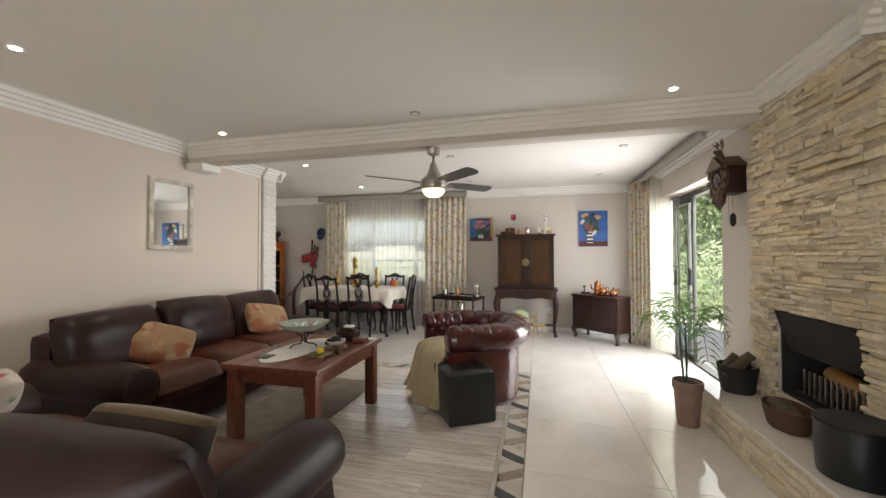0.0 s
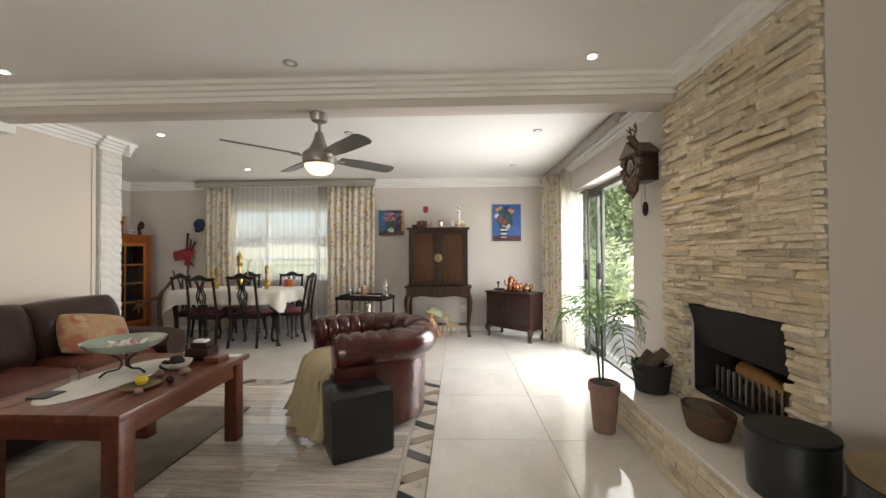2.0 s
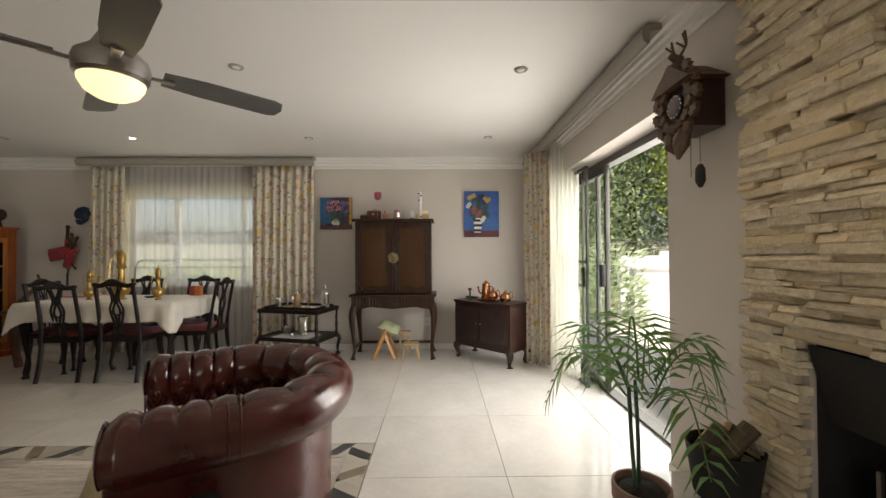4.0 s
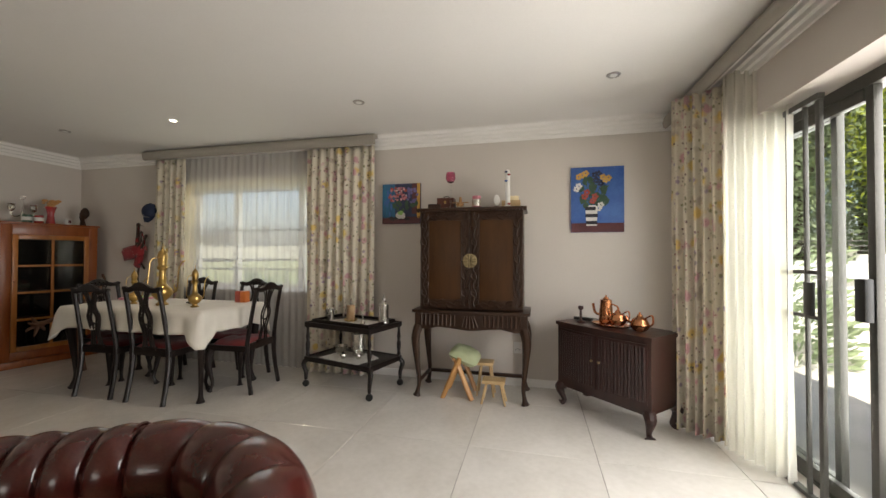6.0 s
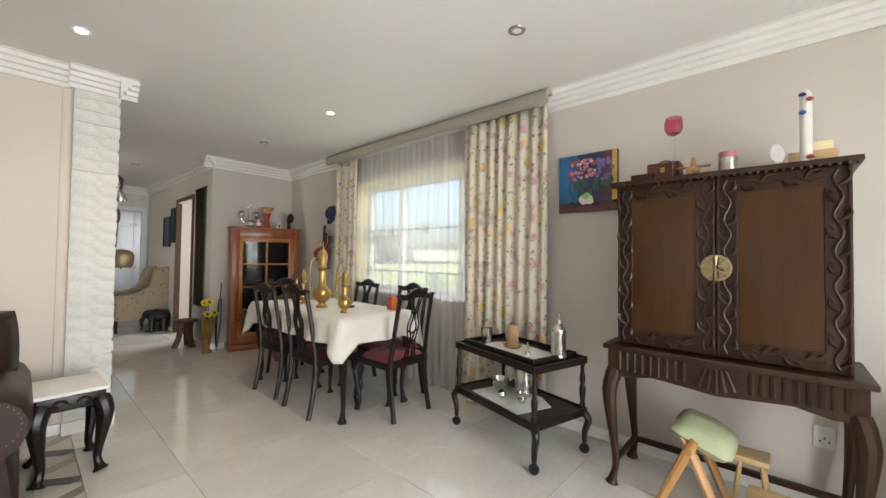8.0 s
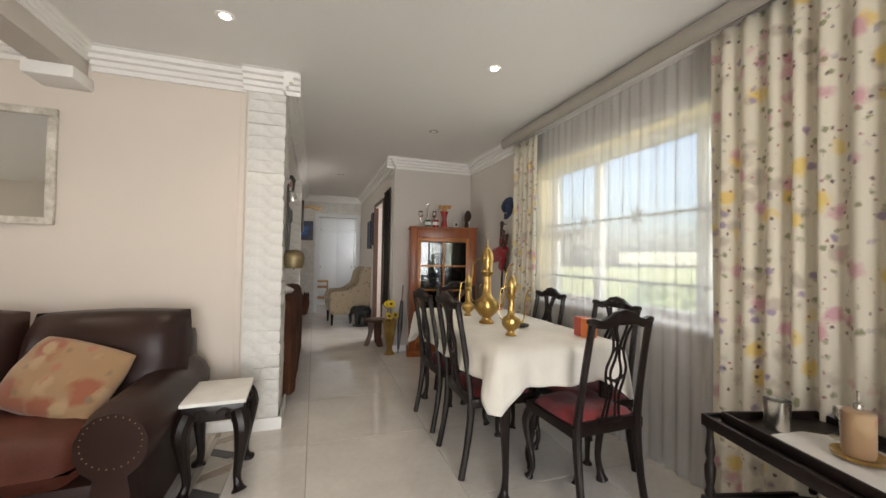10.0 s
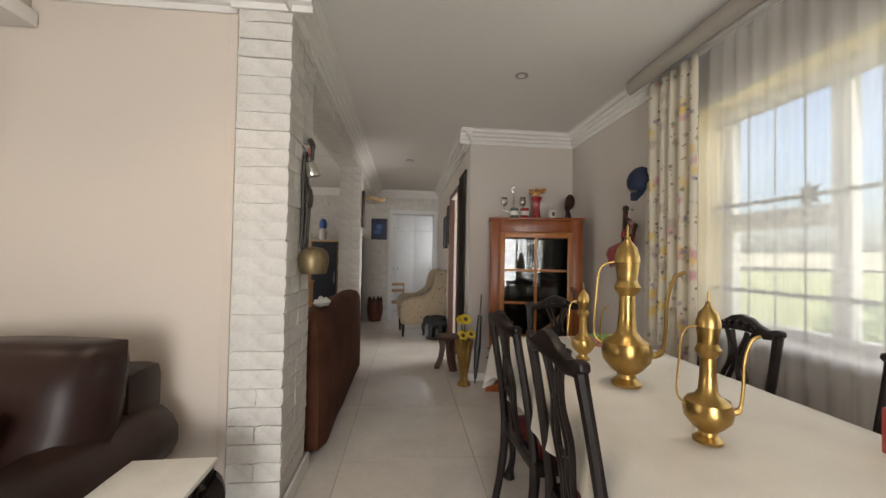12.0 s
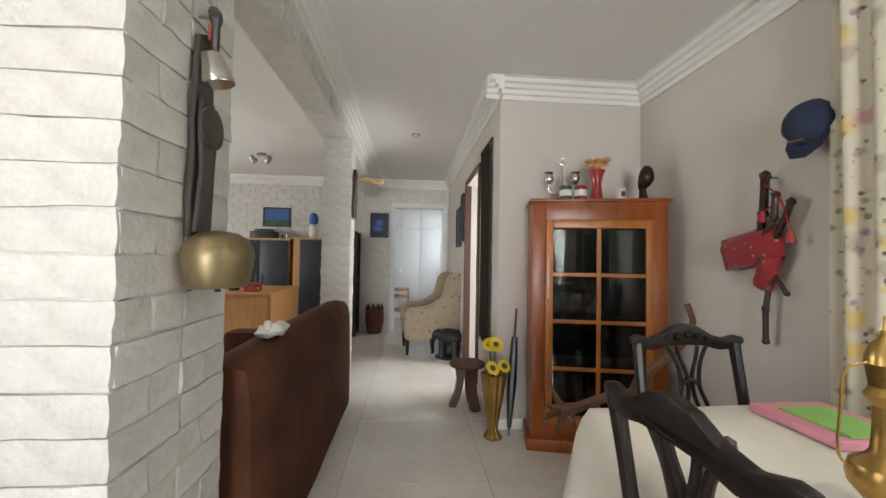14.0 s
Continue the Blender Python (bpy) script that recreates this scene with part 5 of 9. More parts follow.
def cuckoo_clock():
    c = thing("cuckoo_clock", "carved dark wood cuckoo clock with stag head", "clock")
    y, z = 3.52, 1.96
    x1 = RIGHT - 0.002
    part("case", boxes((x1 - 0.15, y - 0.10, z - 0.13, x1, y + 0.10, z + 0.12), bevel=0.004), SIDE_WOOD, c)
    rf = fresh()
    slab(rf, [(y - 0.15, z + 0.08), (y + 0.15, z + 0.08), (y, z + 0.19)], x1 - 0.20, x1 - 0.01, axis="x")
    part("roof", rf, CARVED, c)
    rng = random.Random(11)
    bm = fresh()
    for k in range(26):
        a = 2 * math.pi * k / 26
        r = 0.105 + 0.045 * (k % 2)
        p = Vector((x1 - 0.165, y + r * math.cos(a), z + 0.01 + 1.15 * r * math.sin(a)))
        out = [(0.042 * (1 if j % 2 else 0.62) * math.cos(2 * math.pi * j / 14), 0.030 * (1 if j % 2 else 0.62) * math.sin(2 * math.pi * j / 14)) for j in range(14)]
        slab(bm, out, -0.012, 0.012, m=Matrix.Translation(p) @ Euler((a + rng.uniform(-0.4, 0.4), rng.uniform(-0.3, 0.3), 0)).to_matrix().to_4x4() @ Matrix.Rotation(radians(90), 4, "Y"))
    bmesh.ops.bevel(bm, geom=bm.edges[:], offset=0.003, segments=1, affect="EDGES")
    part("carved_leaves", bm, CARVED, c)
    part("dial", lathe(fresh(), [(0.055, 0), (0.055, 0.012), (0.04, 0.016), (0.01, 0.016)], 0, 0, 0, 28, m=pose(x1 - 0.16, y, z - 0.01, 0, -90, 0)), SIDE_WOOD, c)
    nm = fresh()
    for k in range(12):
        a = 2 * math.pi * k / 12
        box(nm, -0.004, -0.009, 0, 0.004, 0.009, 0.002, m=Matrix.Translation((x1 - 0.174, y + 0.045 * math.sin(a), z - 0.01 + 0.045 * math.cos(a))) @ Matrix.Rotation(a, 4, "X") @ Matrix.Rotation(radians(90), 4, "Y") @ Matrix.Rotation(radians(90), 4, "Z"))
    part("numerals", nm, WHITE_PLASTIC, c, "pale hour marks")
    st = fresh()
    tube(st, [(x1 - 0.14, y, z + 0.17), (x1 - 0.15, y, z + 0.22), (x1 - 0.19, y, z + 0.235)], [0.03, 0.026, 0.013], 10)
    for sg in (-1, 1):
        tube(st, curve([(x1 - 0.145, y + sg * 0.01, z + 0.235), (x1 - 0.14, y + sg * 0.045, z + 0.27), (x1 - 0.15, y + sg * 0.05, z + 0.33)], 4), 0.006, 6)
        tube(st, [(x1 - 0.14, y + sg * 0.045, z + 0.27), (x1 - 0.17, y + sg * 0.065, z + 0.31)], 0.005, 6)
        tube(st, [(x1 - 0.14, y + sg * 0.035, z + 0.26), (x1 - 0.17, y + sg * 0.02, z + 0.29)], 0.005, 6)
    part("stag_head", st, CARVED, c)
    hg = fresh()
    tube(hg, [(x1 - 0.15, y - 0.05, z - 0.13), (x1 - 0.16, y - 0.03, z - 0.20), (x1 - 0.155, y, z - 0.26)], [0.03, 0.038, 0.008], 9)
    tube(hg, [(x1 - 0.15, y + 0.05, z - 0.13), (x1 - 0.16, y + 0.04, z - 0.19), (x1 - 0.155, y + 0.02, z - 0.23)], [0.03, 0.034, 0.008], 9)
    part("carved_game", hg, CARVED, c)
    for dy, dz in ((-0.03, 0.28), (0.035, 0.34)):
        part("chain", tube(fresh(), [(x1 - 0.07, y + dy, z - 0.128), (x1 - 0.07, y + dy, z - dz)], 0.0022, 5), OLD_BRASS, c)
    part("weight", tube(fresh(), [(x1 - 0.07, y - 0.03, z - 0.29), (x1 - 0.07, y - 0.03, z - 0.31), (x1 - 0.07, y - 0.03, z - 0.37), (x1 - 0.07, y - 0.03, z - 0.40)], [0.008, 0.02, 0.022, 0.008], 10), SOOT, c, "pine-cone iron weight")


cuckoo_clock()


def ceiling_fan():
    x, y = -1.035, 3.20
    f = thing("ceiling_fan", "brushed steel four-blade ceiling fan with lit glass bowl", "ceiling fan")
    part("canopy", lathe(fresh(), [(0.025, -0.075), (0.055, -0.06), (0.065, -0.02), (0.065, 0)], x, y, 2.309, 24), STEEL, f)
    part("rod", tube(fresh(), [(x, y, 2.24), (x, y, 2.16)], 0.012, 10), STEEL, f)
    part("motor", lathe(fresh(), [(0.10, 1.925), (0.118, 1.94), (0.122, 1.985), (0.115, 2.01), (0.07, 2.05), (0.045, 2.10), (0.03, 2.16), (0.025, 2.17)], x, y, 0, 32), STEEL, f)
    part("light_bowl", lathe(fresh(), [(0.01, 1.852), (0.05, 1.858), (0.085, 1.88), (0.102, 1.91), (0.105, 1.926)], x, y, 0, 28), BOWL_GLOW, f, "lit frosted glass bowl")
    for a in (37, 127, 217, 307):
        m = Matrix.Translation((x, y, 1.985)) @ Matrix.Rotation(radians(a + 8), 4, "Z")
        bm = fresh()
        out = [(0.16, -0.045), (0.30, -0.06), (0.60, -0.064), (0.635, -0.05), (0.65, 0), (0.635, 0.05), (0.60, 0.064), (0.30, 0.06), (0.16, 0.045)]
        slab(bm, out, -0.004, 0.004, m=m @ Matrix.Rotation(radians(-13), 4, "X"))
        b = part("blade", bm, FAN_BLADE, f)
        bm = fresh()
        tube(bm, [m @ Vector((0.10, 0, -0.01)), m @ Vector((0.20, 0, -0.006))], [0.014, 0.02], 8, flat=0.4)
        part("bracket", bm, STEEL, b)


ceiling_fan()


def downlight(x, y, lit):
    d = thing("downlight", "round recessed downlight, lit" + " warm white" if lit else "round recessed ceiling downlight, switched off", "downlight", group="ceiling downlights")
    part("rim", lathe(fresh(), [(0.026, -0.004), (0.044, -0.006), (0.047, -0.002), (0.047, 0.0)], x, y, CEIL - 0.0005, 24), STEEL if not lit else TRIM, d)
    part("bulb", lathe(fresh(), [(0.024, -0.0075), (0.025, -0.006), (0.025, -0.0045)], x, y, CEIL - 0.0005, 18), LAMP_ON if lit else WHITE_PLASTIC, d)
    if lit:
        lamp("downlight_beam", "SPOT", look((x, y, CEIL - 0.02), (x, y, 0)), 6, (1.0, 0.84, 0.62), spot_size=radians(110), radius=0.03)


for x, y, lit in ((-3.05, 5.80, True), (-1.17, 5.81, False), (0.76, 5.78, False), (0.79, 4.28, False), (-3.05, 4.20, True), (0.83, 2.85, True), (-1.09, 2.84, False), (-3.05, 2.86, True), (-4.42, 5.80, False), (-1.12, 4.25, False), (-2.97, 1.33, True), (-6.9, 5.05, False)):
    downlight(x, y, lit)

# ---------------------------------------------------------------- dining space
def cabriole(bm, x, y, z, ox, oy, r=0.03, claw=True):
    """A cabriole leg from under the frame at height z to the floor, its knee turned out to (ox, oy)."""
    pts = curve([(x, y, z), (x + ox * 0.035, y + oy * 0.035, z * 0.82), (x + ox * 0.018, y + oy * 0.018, z * 0.5), (x - ox * 0.004, y - oy * 0.004, z * 0.2), (x + ox * 0.012, y + oy * 0.012, z * 0.06), (x + ox * 0.022, y + oy * 0.022, 0.0)], 4)
    n = len(pts)
    prof = [1.25, 1.3, 1.3, 1.2, 1.2, 1.1, 1.0, 0.9, 0.8, 0.72, 0.64, 0.6, 0.56, 0.54, 0.55, 0.6, 0.66, 0.8, 1.0, 1.1, 0.9]
    tube(bm, pts, [r * prof[min(i * len(prof) // n, len(prof) - 1)] for i in range(n)], 10)
    return bm


def dining_chair(m, label):
    c = thing("dining_chair", label, "chair", m, "chairs round the dining table")
    part("seat_rail", boxes((-0.235, -0.20, 0.40, 0.235, 0.22, 0.455), bevel=0.008), DARK_WOOD, c)
    bm = fresh()
    pillow(bm, 0.44, 0.40, 0.085, Matrix.Translation((0, 0.01, 0.455)), power=6)
    part("seat", bm, RED_SEAT, c, "red padded drop-in seat", smooth=60)
    for s in (-1, 1):
        bm = fresh()
        tube(bm, curve([(s * 0.205, -0.245, 0.0), (s * 0.20, -0.205, 0.22), (s * 0.20, -0.19, 0.43), (s * 0.192, -0.225, 0.70), (s * 0.186, -0.275, 0.98)], 5), [0.021, 0.02, 0.02, 0.02, 0.02, 0.022, 0.022, 0.022, 0.023, 0.024, 0.023, 0.021, 0.02, 0.019, 0.018, 0.018, 0.018, 0.018, 0.018, 0.019, 0.02], 8)
        part("back_leg", bm, DARK_WOOD, c)
        bm = cabriole(fresh(), s * 0.205, 0.19, 0.41, s * 0.7, 0.7, 0.027)
        part("front_leg", bm, DARK_WOOD, c)
    # crest rail with curled ears and a carved middle
    bm = fresh()
    up = [(-0.255, 0.985), (-0.25, 1.005), (-0.22, 1.01), (-0.17, 0.998), (-0.11, 1.012), (-0.06, 1.038), (0, 1.05), (0.06, 1.038), (0.11, 1.012), (0.17, 0.998), (0.22, 1.01), (0.25, 1.005), (0.255, 0.985)]
    dn = [(0.22, 0.962), (0.15, 0.955), (0.08, 0.97), (0.0, 0.972), (-0.08, 0.97), (-0.15, 0.955), (-0.22, 0.962)]
    slab(bm, [(0.84 * u, v) for u, v in up + dn], -0.292, -0.262, axis="y")
    bmesh.ops.bevel(bm, geom=bm.edges[:], offset=0.007, segments=2, profile=0.6, affect="EDGES")
    for v in bm.verts:
        v.co.y += 0.35 * v.co.x ** 2 - 0.012
    for k in range(5):
        x = -0.08 + 0.04 * k
        bmesh.ops.create_icosphere(bm, subdivisions=1, radius=0.014, matrix=Matrix.Translation((x, -0.262, 1.012 - abs(x) * 0.15)))
    part("crest_rail", bm, DARK_WOOD, c)
    # pierced splat of interlaced bars
    bm = fresh()

    def yy(z):
        return -0.20 - 0.075 * max(0.0, (z - 0.45) / 0.53)
    for s in (-1, 1):
        for row in ([(0.062, 0.47), (0.05, 0.52), (0.040, 0.60), (0.058, 0.68), (0.064, 0.75), (0.035, 0.83), (0.045, 0.91), (0.075, 0.97)], [(0.03, 0.47), (0.022, 0.55), (0.012, 0.63), (0.035, 0.72), (0.012, 0.80), (0.010, 0.87), (0.03, 0.93), (0.04, 0.97)]):
            tube(bm, curve([(s * a, yy(z), z) for a, z in row], 4), 0.0105, 6, flat=0.7)
    box(bm, -0.075, -0.212, 0.455, 0.075, -0.19, 0.485, bevel=0.004)
    tube(bm, [(-0.055, yy(0.70), 0.70), (0, yy(0.68), 0.675), (0.055, yy(0.70), 0.70)], 0.009, 6)
    tube(bm, [(-0.035, yy(0.84), 0.84), (0, yy(0.86), 0.855), (0.035, yy(0.84), 0.84)], 0.010, 6)
    part("splat", bm, DARK_WOOD, c, "pierced carved back splat")
    part("stretcher", boxes((-0.19, -0.198, 0.452, 0.19, -0.178, 0.47)), DARK_WOOD, c)
    return c


TX0, TX1, TY0, TY1, TZ = -4.02, -2.45, 5.555, 6.30, 0.77
CH = "dark carved dining chair with red seat, back to the lounge"
SIZE = Matrix.Diagonal((0.97, 0.97, 0.975, 1))
ch = dining_chair(pose(-2.94, 5.72, 0, 0, 0, 0) @ SIZE, CH)
copy_thing(ch, pose(-3.53, 5.715, 0, 0, 0, 3) @ SIZE)
tagged(copy_thing(ch, pose(-2.47, 6.07, 0, 0, 0, 92) @ SIZE), "dark carved dining chair with red seat at the table head")
tagged(copy_thing(ch, pose(-3.91, 5.97, 0, 0, 0, -90) @ SIZE), "dark carved dining chair at the table end by the cabinet")
tagged(copy_thing(ch, pose(-3.43, 6.26, 0, 0, 0, 180) @ SIZE), "dark carved dining chair with red seat by the window")
tagged(copy_thing(ch, pose(-2.72, 6.26, 0, 0, 0, 180) @ SIZE), "dark carved dining chair with red seat by the window")


def dining_table():
    t = thing("dining_table", "dark wood dining table under a cream cloth", "table")
    part("tabletop", boxes((TX0 + 0.01, TY0 + 0.01, TZ - 0.035, TX1 - 0.01, TY1 - 0.01, TZ - 0.002), bevel=0.006), DARK_WOOD, t)
    part("apron", boxes((TX0 + 0.1, TY0 + 0.1, TZ - 0.13, TX1 - 0.1, TY1 - 0.1, TZ - 0.036)), DARK_WOOD, t)
    for x, ox in ((TX0 + 0.07, -1), (TX1 - 0.07, 1)):
        for y, oy in ((TY0 + 0.08, -1), (TY1 - 0.08, 1)):
            part("leg", cabriole(fresh(), x, y, TZ - 0.04, ox * 0.7, oy * 0.7, 0.032), DARK_WOOD, t)


dining_table()


def tablecloth():
    bm = fresh()
    cx, cy, hx, hy = (TX0 + TX1) / 2, (TY0 + TY1) / 2, (TX1 - TX0) / 2, (TY1 - TY0) / 2
    n, rings = 320, 9
    loops = []
    for j in range(rings + 6):
        loop = []
        for i in range(n):
            # once round the rectangle's edge
            per = 4 * (hx + hy)
            s = per * i / n
            if s < 2 * hx:
                ex, ey, nx, ny, e = -hx + s, -hy, 0, -1, min(s, 2 * hx - s)
            elif s < 2 * hx + 2 * hy:
                q = s - 2 * hx
                ex, ey, nx, ny, e = hx, -hy + q, 1, 0, min(q, 2 * hy - q)
            elif s < 4 * hx + 2 * hy:
                q = s - 2 * hx - 2 * hy
                ex, ey, nx, ny, e = hx - q, hy, 0, 1, min(q, 2 * hx - q)
            else:
                q = s - 4 * hx - 2 * hy
                ex, ey, nx, ny, e = -hx, hy - q, -1, 0, min(q, 2 * hy - q)
            corner = max(0.0, 1 - e / 0.16)
            dx, dy = ex / hx, ey / hy
            if j < 6:
                f = j / 5
                z = TZ + 0.003 + 0.0035 * noise.noise(Vector((ex * f * 5, ey * f * 5, 2))) * (1 if j else 0)
                loop.append(bm.verts.new((cx + ex * (0.02 + 0.98 * f), cy + ey * (0.02 + 0.98 * f), z)))
            else:
                f = (j - 5) / rings
                drop = (0.185 + 0.12 * corner ** 1.5 + 0.012 * noise.noise(Vector((ex * 2, ey * 2, 5)))) * f
                wave = 0.018 * f * math.sin(s * 17 + 2 * noise.noise(Vector((ex * 3, ey * 3, 1)))) + 0.008 * f * math.sin(s * 43 + 3 * noise.noise(Vector((ex * 4, ey * 4, 7)))) + 0.03 * f * corner
                out = 0.010 + 0.014 * min(1, f * 4) + wave + 0.012 * f
                d = Vector((nx + corner * dx * 0.7, ny + corner * dy * 0.7, 0)).normalized()
                loop.append(bm.verts.new((cx + ex + d.x * out, cy + ey + d.y * out, TZ + 0.002 - drop)))
        loops.append(loop)
    for a, b in zip(loops, loops[1:]):
        ring_faces(bm, a, b)
    bm.faces.new(loops[0])
    bmesh.ops.recalc_face_normals(bm, faces=bm.faces)
    bmesh.ops.solidify(bm, geom=bm.faces[:], thickness=-0.0015)
    solo("tablecloth", bm, LINEN, "plain cream linen tablecloth hanging over the table", "tablecloth", smooth=180)


tablecloth()


def brass_ewer(x, y, s, rz, label):
    e = thing("brass_ewer", label, "jug", pose(x, y, TZ + 0.007, 0, 0, rz), "brass coffee pots")
    body = [(0.055, 0), (0.057, 0.012), (0.036, 0.03), (0.034, 0.045), (0.06, 0.065), (0.088, 0.10), (0.094, 0.135), (0.085, 0.17), (0.05, 0.195), (0.037, 0.215), (0.031, 0.28), (0.030, 0.355), (0.046, 0.375), (0.05, 0.39), (0.041, 0.405), (0.038, 0.415)]
    part("body", lathe(fresh(), [(r * s, h * s) for r, h in body], segs=28), BRASS, e)
    lid = part("lid", lathe(fresh(), [(r * s, h * s) for r, h in [(0.037, 0.4155), (0.046, 0.485), (0.048, 0.487), (0.047, 0.495), (0.046, 0.51), (0.037, 0.545), (0.018, 0.568), (0.010, 0.58), (0.012, 0.588), (0.005, 0.595), (0.004, 0.635), (0.001, 0.64)]], segs=24), BRASS, e)
    part("spout", tube(fresh(), [p * s for p in curve([(0.07, 0, 0.12), (0.12, 0, 0.14), (0.135, 0, 0.22), (0.14, 0, 0.34), (0.165, 0, 0.43), (0.20, 0, 0.455)], 5)], [s * v for v in [0.013] * 6 + [0.0072] * 20], 8), BRASS, e)
    part("handle", tube(fresh(), [p * s for p in curve([(-0.07, 0, 0.15), (-0.12, 0, 0.19), (-0.115, 0, 0.33), (-0.10, 0, 0.46), (-0.045, 0, 0.49)], 5)], 0.0048 * s, 7), BRASS, e)
    return e


brass_ewer(-3.18, 5.83, 0.91, 62, "tall polished brass coffee pot with curved spout")
brass_ewer(-2.76, 5.79, 0.59, 75, "small polished brass coffee pot near the table edge")
brass_ewer(-3.52, 5.83, 0.54, 70, "small polished brass coffee pot with pointed lid")
cd = thing("candle", "square orange and yellow pillar candle", "candle")
part("wax", boxes((-2.68, 6.17, TZ + 0.008, -2.62, 6.24, TZ + 0.118), bevel=0.006), RED_OIL, cd, "red wax half")
part("wax", boxes((-2.619, 6.17, TZ + 0.008, -2.56, 6.24, TZ + 0.118), bevel=0.006), WAX, cd, "orange wax half")
solo("magazine", boxes((-3.98, 6.02, TZ + 0.008, -3.74, 6.25, TZ + 0.03), bevel=0.003, ), PINK_PAPER, "pink magazines stacked on the tablecloth", "magazine")
solo("magazine", boxes((-3.93, 6.06, TZ + 0.031, -3.75, 6.20, TZ + 0.036)), GREEN_PAPER, "green and white leaflet on the magazines", "leaflet")
solo("saucer", lathe(fresh(), [(0.03, 0), (0.055, 0.01), (0.06, 0.02), (0.05, 0.018), (0.02, 0.008)], -2.98, 5.98, TZ + 0.007, 20), BLACK_LEATHER, "small black saucer beside the brass pot", "saucer")


def armoire():
    a = thing("carved_cabinet", "carved mahogany two-door cabinet on cabriole stand", "cabinet")
    x0, x1, y0, y1 = -0.775, 0.135, 6.245, 6.66
    part("carcass", boxes((x0, y0 + 0.03, 0.775, x1, y1, 1.645), bevel=0.004), MAHOGANY, a)
    bm = boxes((x0 - 0.03, y0 - 0.025, 1.646, x1 + 0.03, y1, 1.672), bevel=0.008)
    for k in range(34):
        u = x0 - 0.015 + (x1 - x0 + 0.03) * k / 33
        bmesh.ops.create_icosphere(bm, subdivisions=1, radius=0.011, matrix=Matrix.Translation((u, y0 - 0.012, 1.645)))
    part("cornice", bm, MAHOGANY, a, "carved beaded cornice")
    mid = (x0 + x1) / 2
    rng = random.Random(3)
    for s, (a0, a1) in enumerate(((x0 + 0.004, mid - 0.002), (mid + 0.002, x1 - 0.004))):
        d = part("door", boxes((a0, y0 + 0.006, 0.785, a1, y0 + 0.029, 1.64), bevel=0.003), MAHOGANY, a)
        w = 0.080
        part("panel", boxes((a0 + w, y0, 0.785 + w, a1 - w, y0 + 0.007, 1.64 - w), bevel=0.002), MAHOGANY_PANEL, d, "plain figured mahogany panel")
        bm = fresh()
        # running leaf scrolls on the door's border: a waving stem with a leaf in each bend
        def vine(p0, p1, waves):
            p0, p1 = Vector(p0), Vector(p1)
            run = p1 - p0
            side = Vector((-run.z, 0, run.x)).normalized()
            pts = [p0 + run * (k / (waves * 6)) + side * (0.013 * math.sin(math.pi * k / 6) + rng.uniform(-0.0015, 0.0015)) for k in range(waves * 6 + 1)]
            tube(bm, pts, 0.0055, 6)
            step = run / waves
            for k in range(waves):
                sg = 1 if k % 2 else -1
                base = p0 + step * (k + 0.15)
                tip = base + step * 0.75 + side * sg * 0.030
                mid = base + step * 0.30 + side * sg * (0.030 + rng.uniform(-0.003, 0.003))
                curl = tip - step * 0.25 - side * sg * 0.016
                tube(bm, curve([base, mid, tip, curl], 4), [0.004, 0.007, 0.011, 0.013, 0.014, 0.013, 0.011, 0.009, 0.008, 0.007, 0.006, 0.005, 0.003], 6, flat=0.7)
        for x in (a0 + w / 2, a1 - w / 2):
            vine((x, y0 + 0.003, 0.80), (x, y0 + 0.003, 1.625), 11)
        for z in (0.785 + w / 2, 1.64 - w / 2):
            vine((a0 + w, y0 + 0.003, z), (a1 - w, y0 + 0.003, z), 4)
        for lo, hi in (((a0 + 0.004, 0.79), (a0 + 0.010, 1.635)), ((a1 - 0.010, 0.79), (a1 - 0.004, 1.635))):
            box(bm, lo[0], y0 - 0.004, lo[1], hi[0], y0 + 0.007, hi[1])
        for x in (a0 + w - 0.006, a1 - w):
            box(bm, x, y0 - 0.004, 0.785 + w, x + 0.006, y0 + 0.007, 1.64 - w)
        part("carving", bm, MAHOGANY, d, "carved running leaf border")
    bm = lathe(fresh(), [(0.064, 0), (0.064, 0.004), (0.054, 0.006), (0.052, 0.003), (0.02, 0.003)], 0, 0, 0, 32, m=pose(mid, y0 - 0.001, 1.205, 90, 0, 0))
    for k in range(8):
        an = math.pi * k / 4
        tube(bm, [(mid + 0.012 * math.cos(an), y0 - 0.008, 1.205 + 0.012 * math.sin(an)), (mid + 0.056 * math.cos(an), y0 - 0.008, 1.205 + 0.056 * math.sin(an))], [0.004, 0.009], 5)
    part("lock_plate", bm, OLD_BRASS, a, "round pierced brass lock plate")
    part("stand_top", boxes((x0 - 0.06, y0 - 0.05, 0.745, x1 + 0.06, y1, 0.772), bevel=0.008), MAHOGANY, a)
    bm = fresh()
    ax0, ax1 = x0 - 0.035, x1 + 0.035
    out = [(ax0, 0.744), (ax0, 0.61), (ax0 + 0.10, 0.60), (ax0 + 0.22, 0.625), (mid - 0.15, 0.615), (mid, 0.60), (mid + 0.15, 0.615), (ax1 - 0.22, 0.625), (ax1 - 0.10, 0.60), (ax1, 0.61), (ax1, 0.744)]
    slab(bm, out, y0 - 0.03, y0 + 0.0, axis="y")
    for k in range(24):
        x = ax0 + 0.06 + (ax1 - ax0 - 0.12) * k / 23
        if abs(x - mid) > 0.10:
            tube(bm, [(x, y0 - 0.031, 0.735), (x, y0 - 0.031, 0.64)], 0.010, 6)
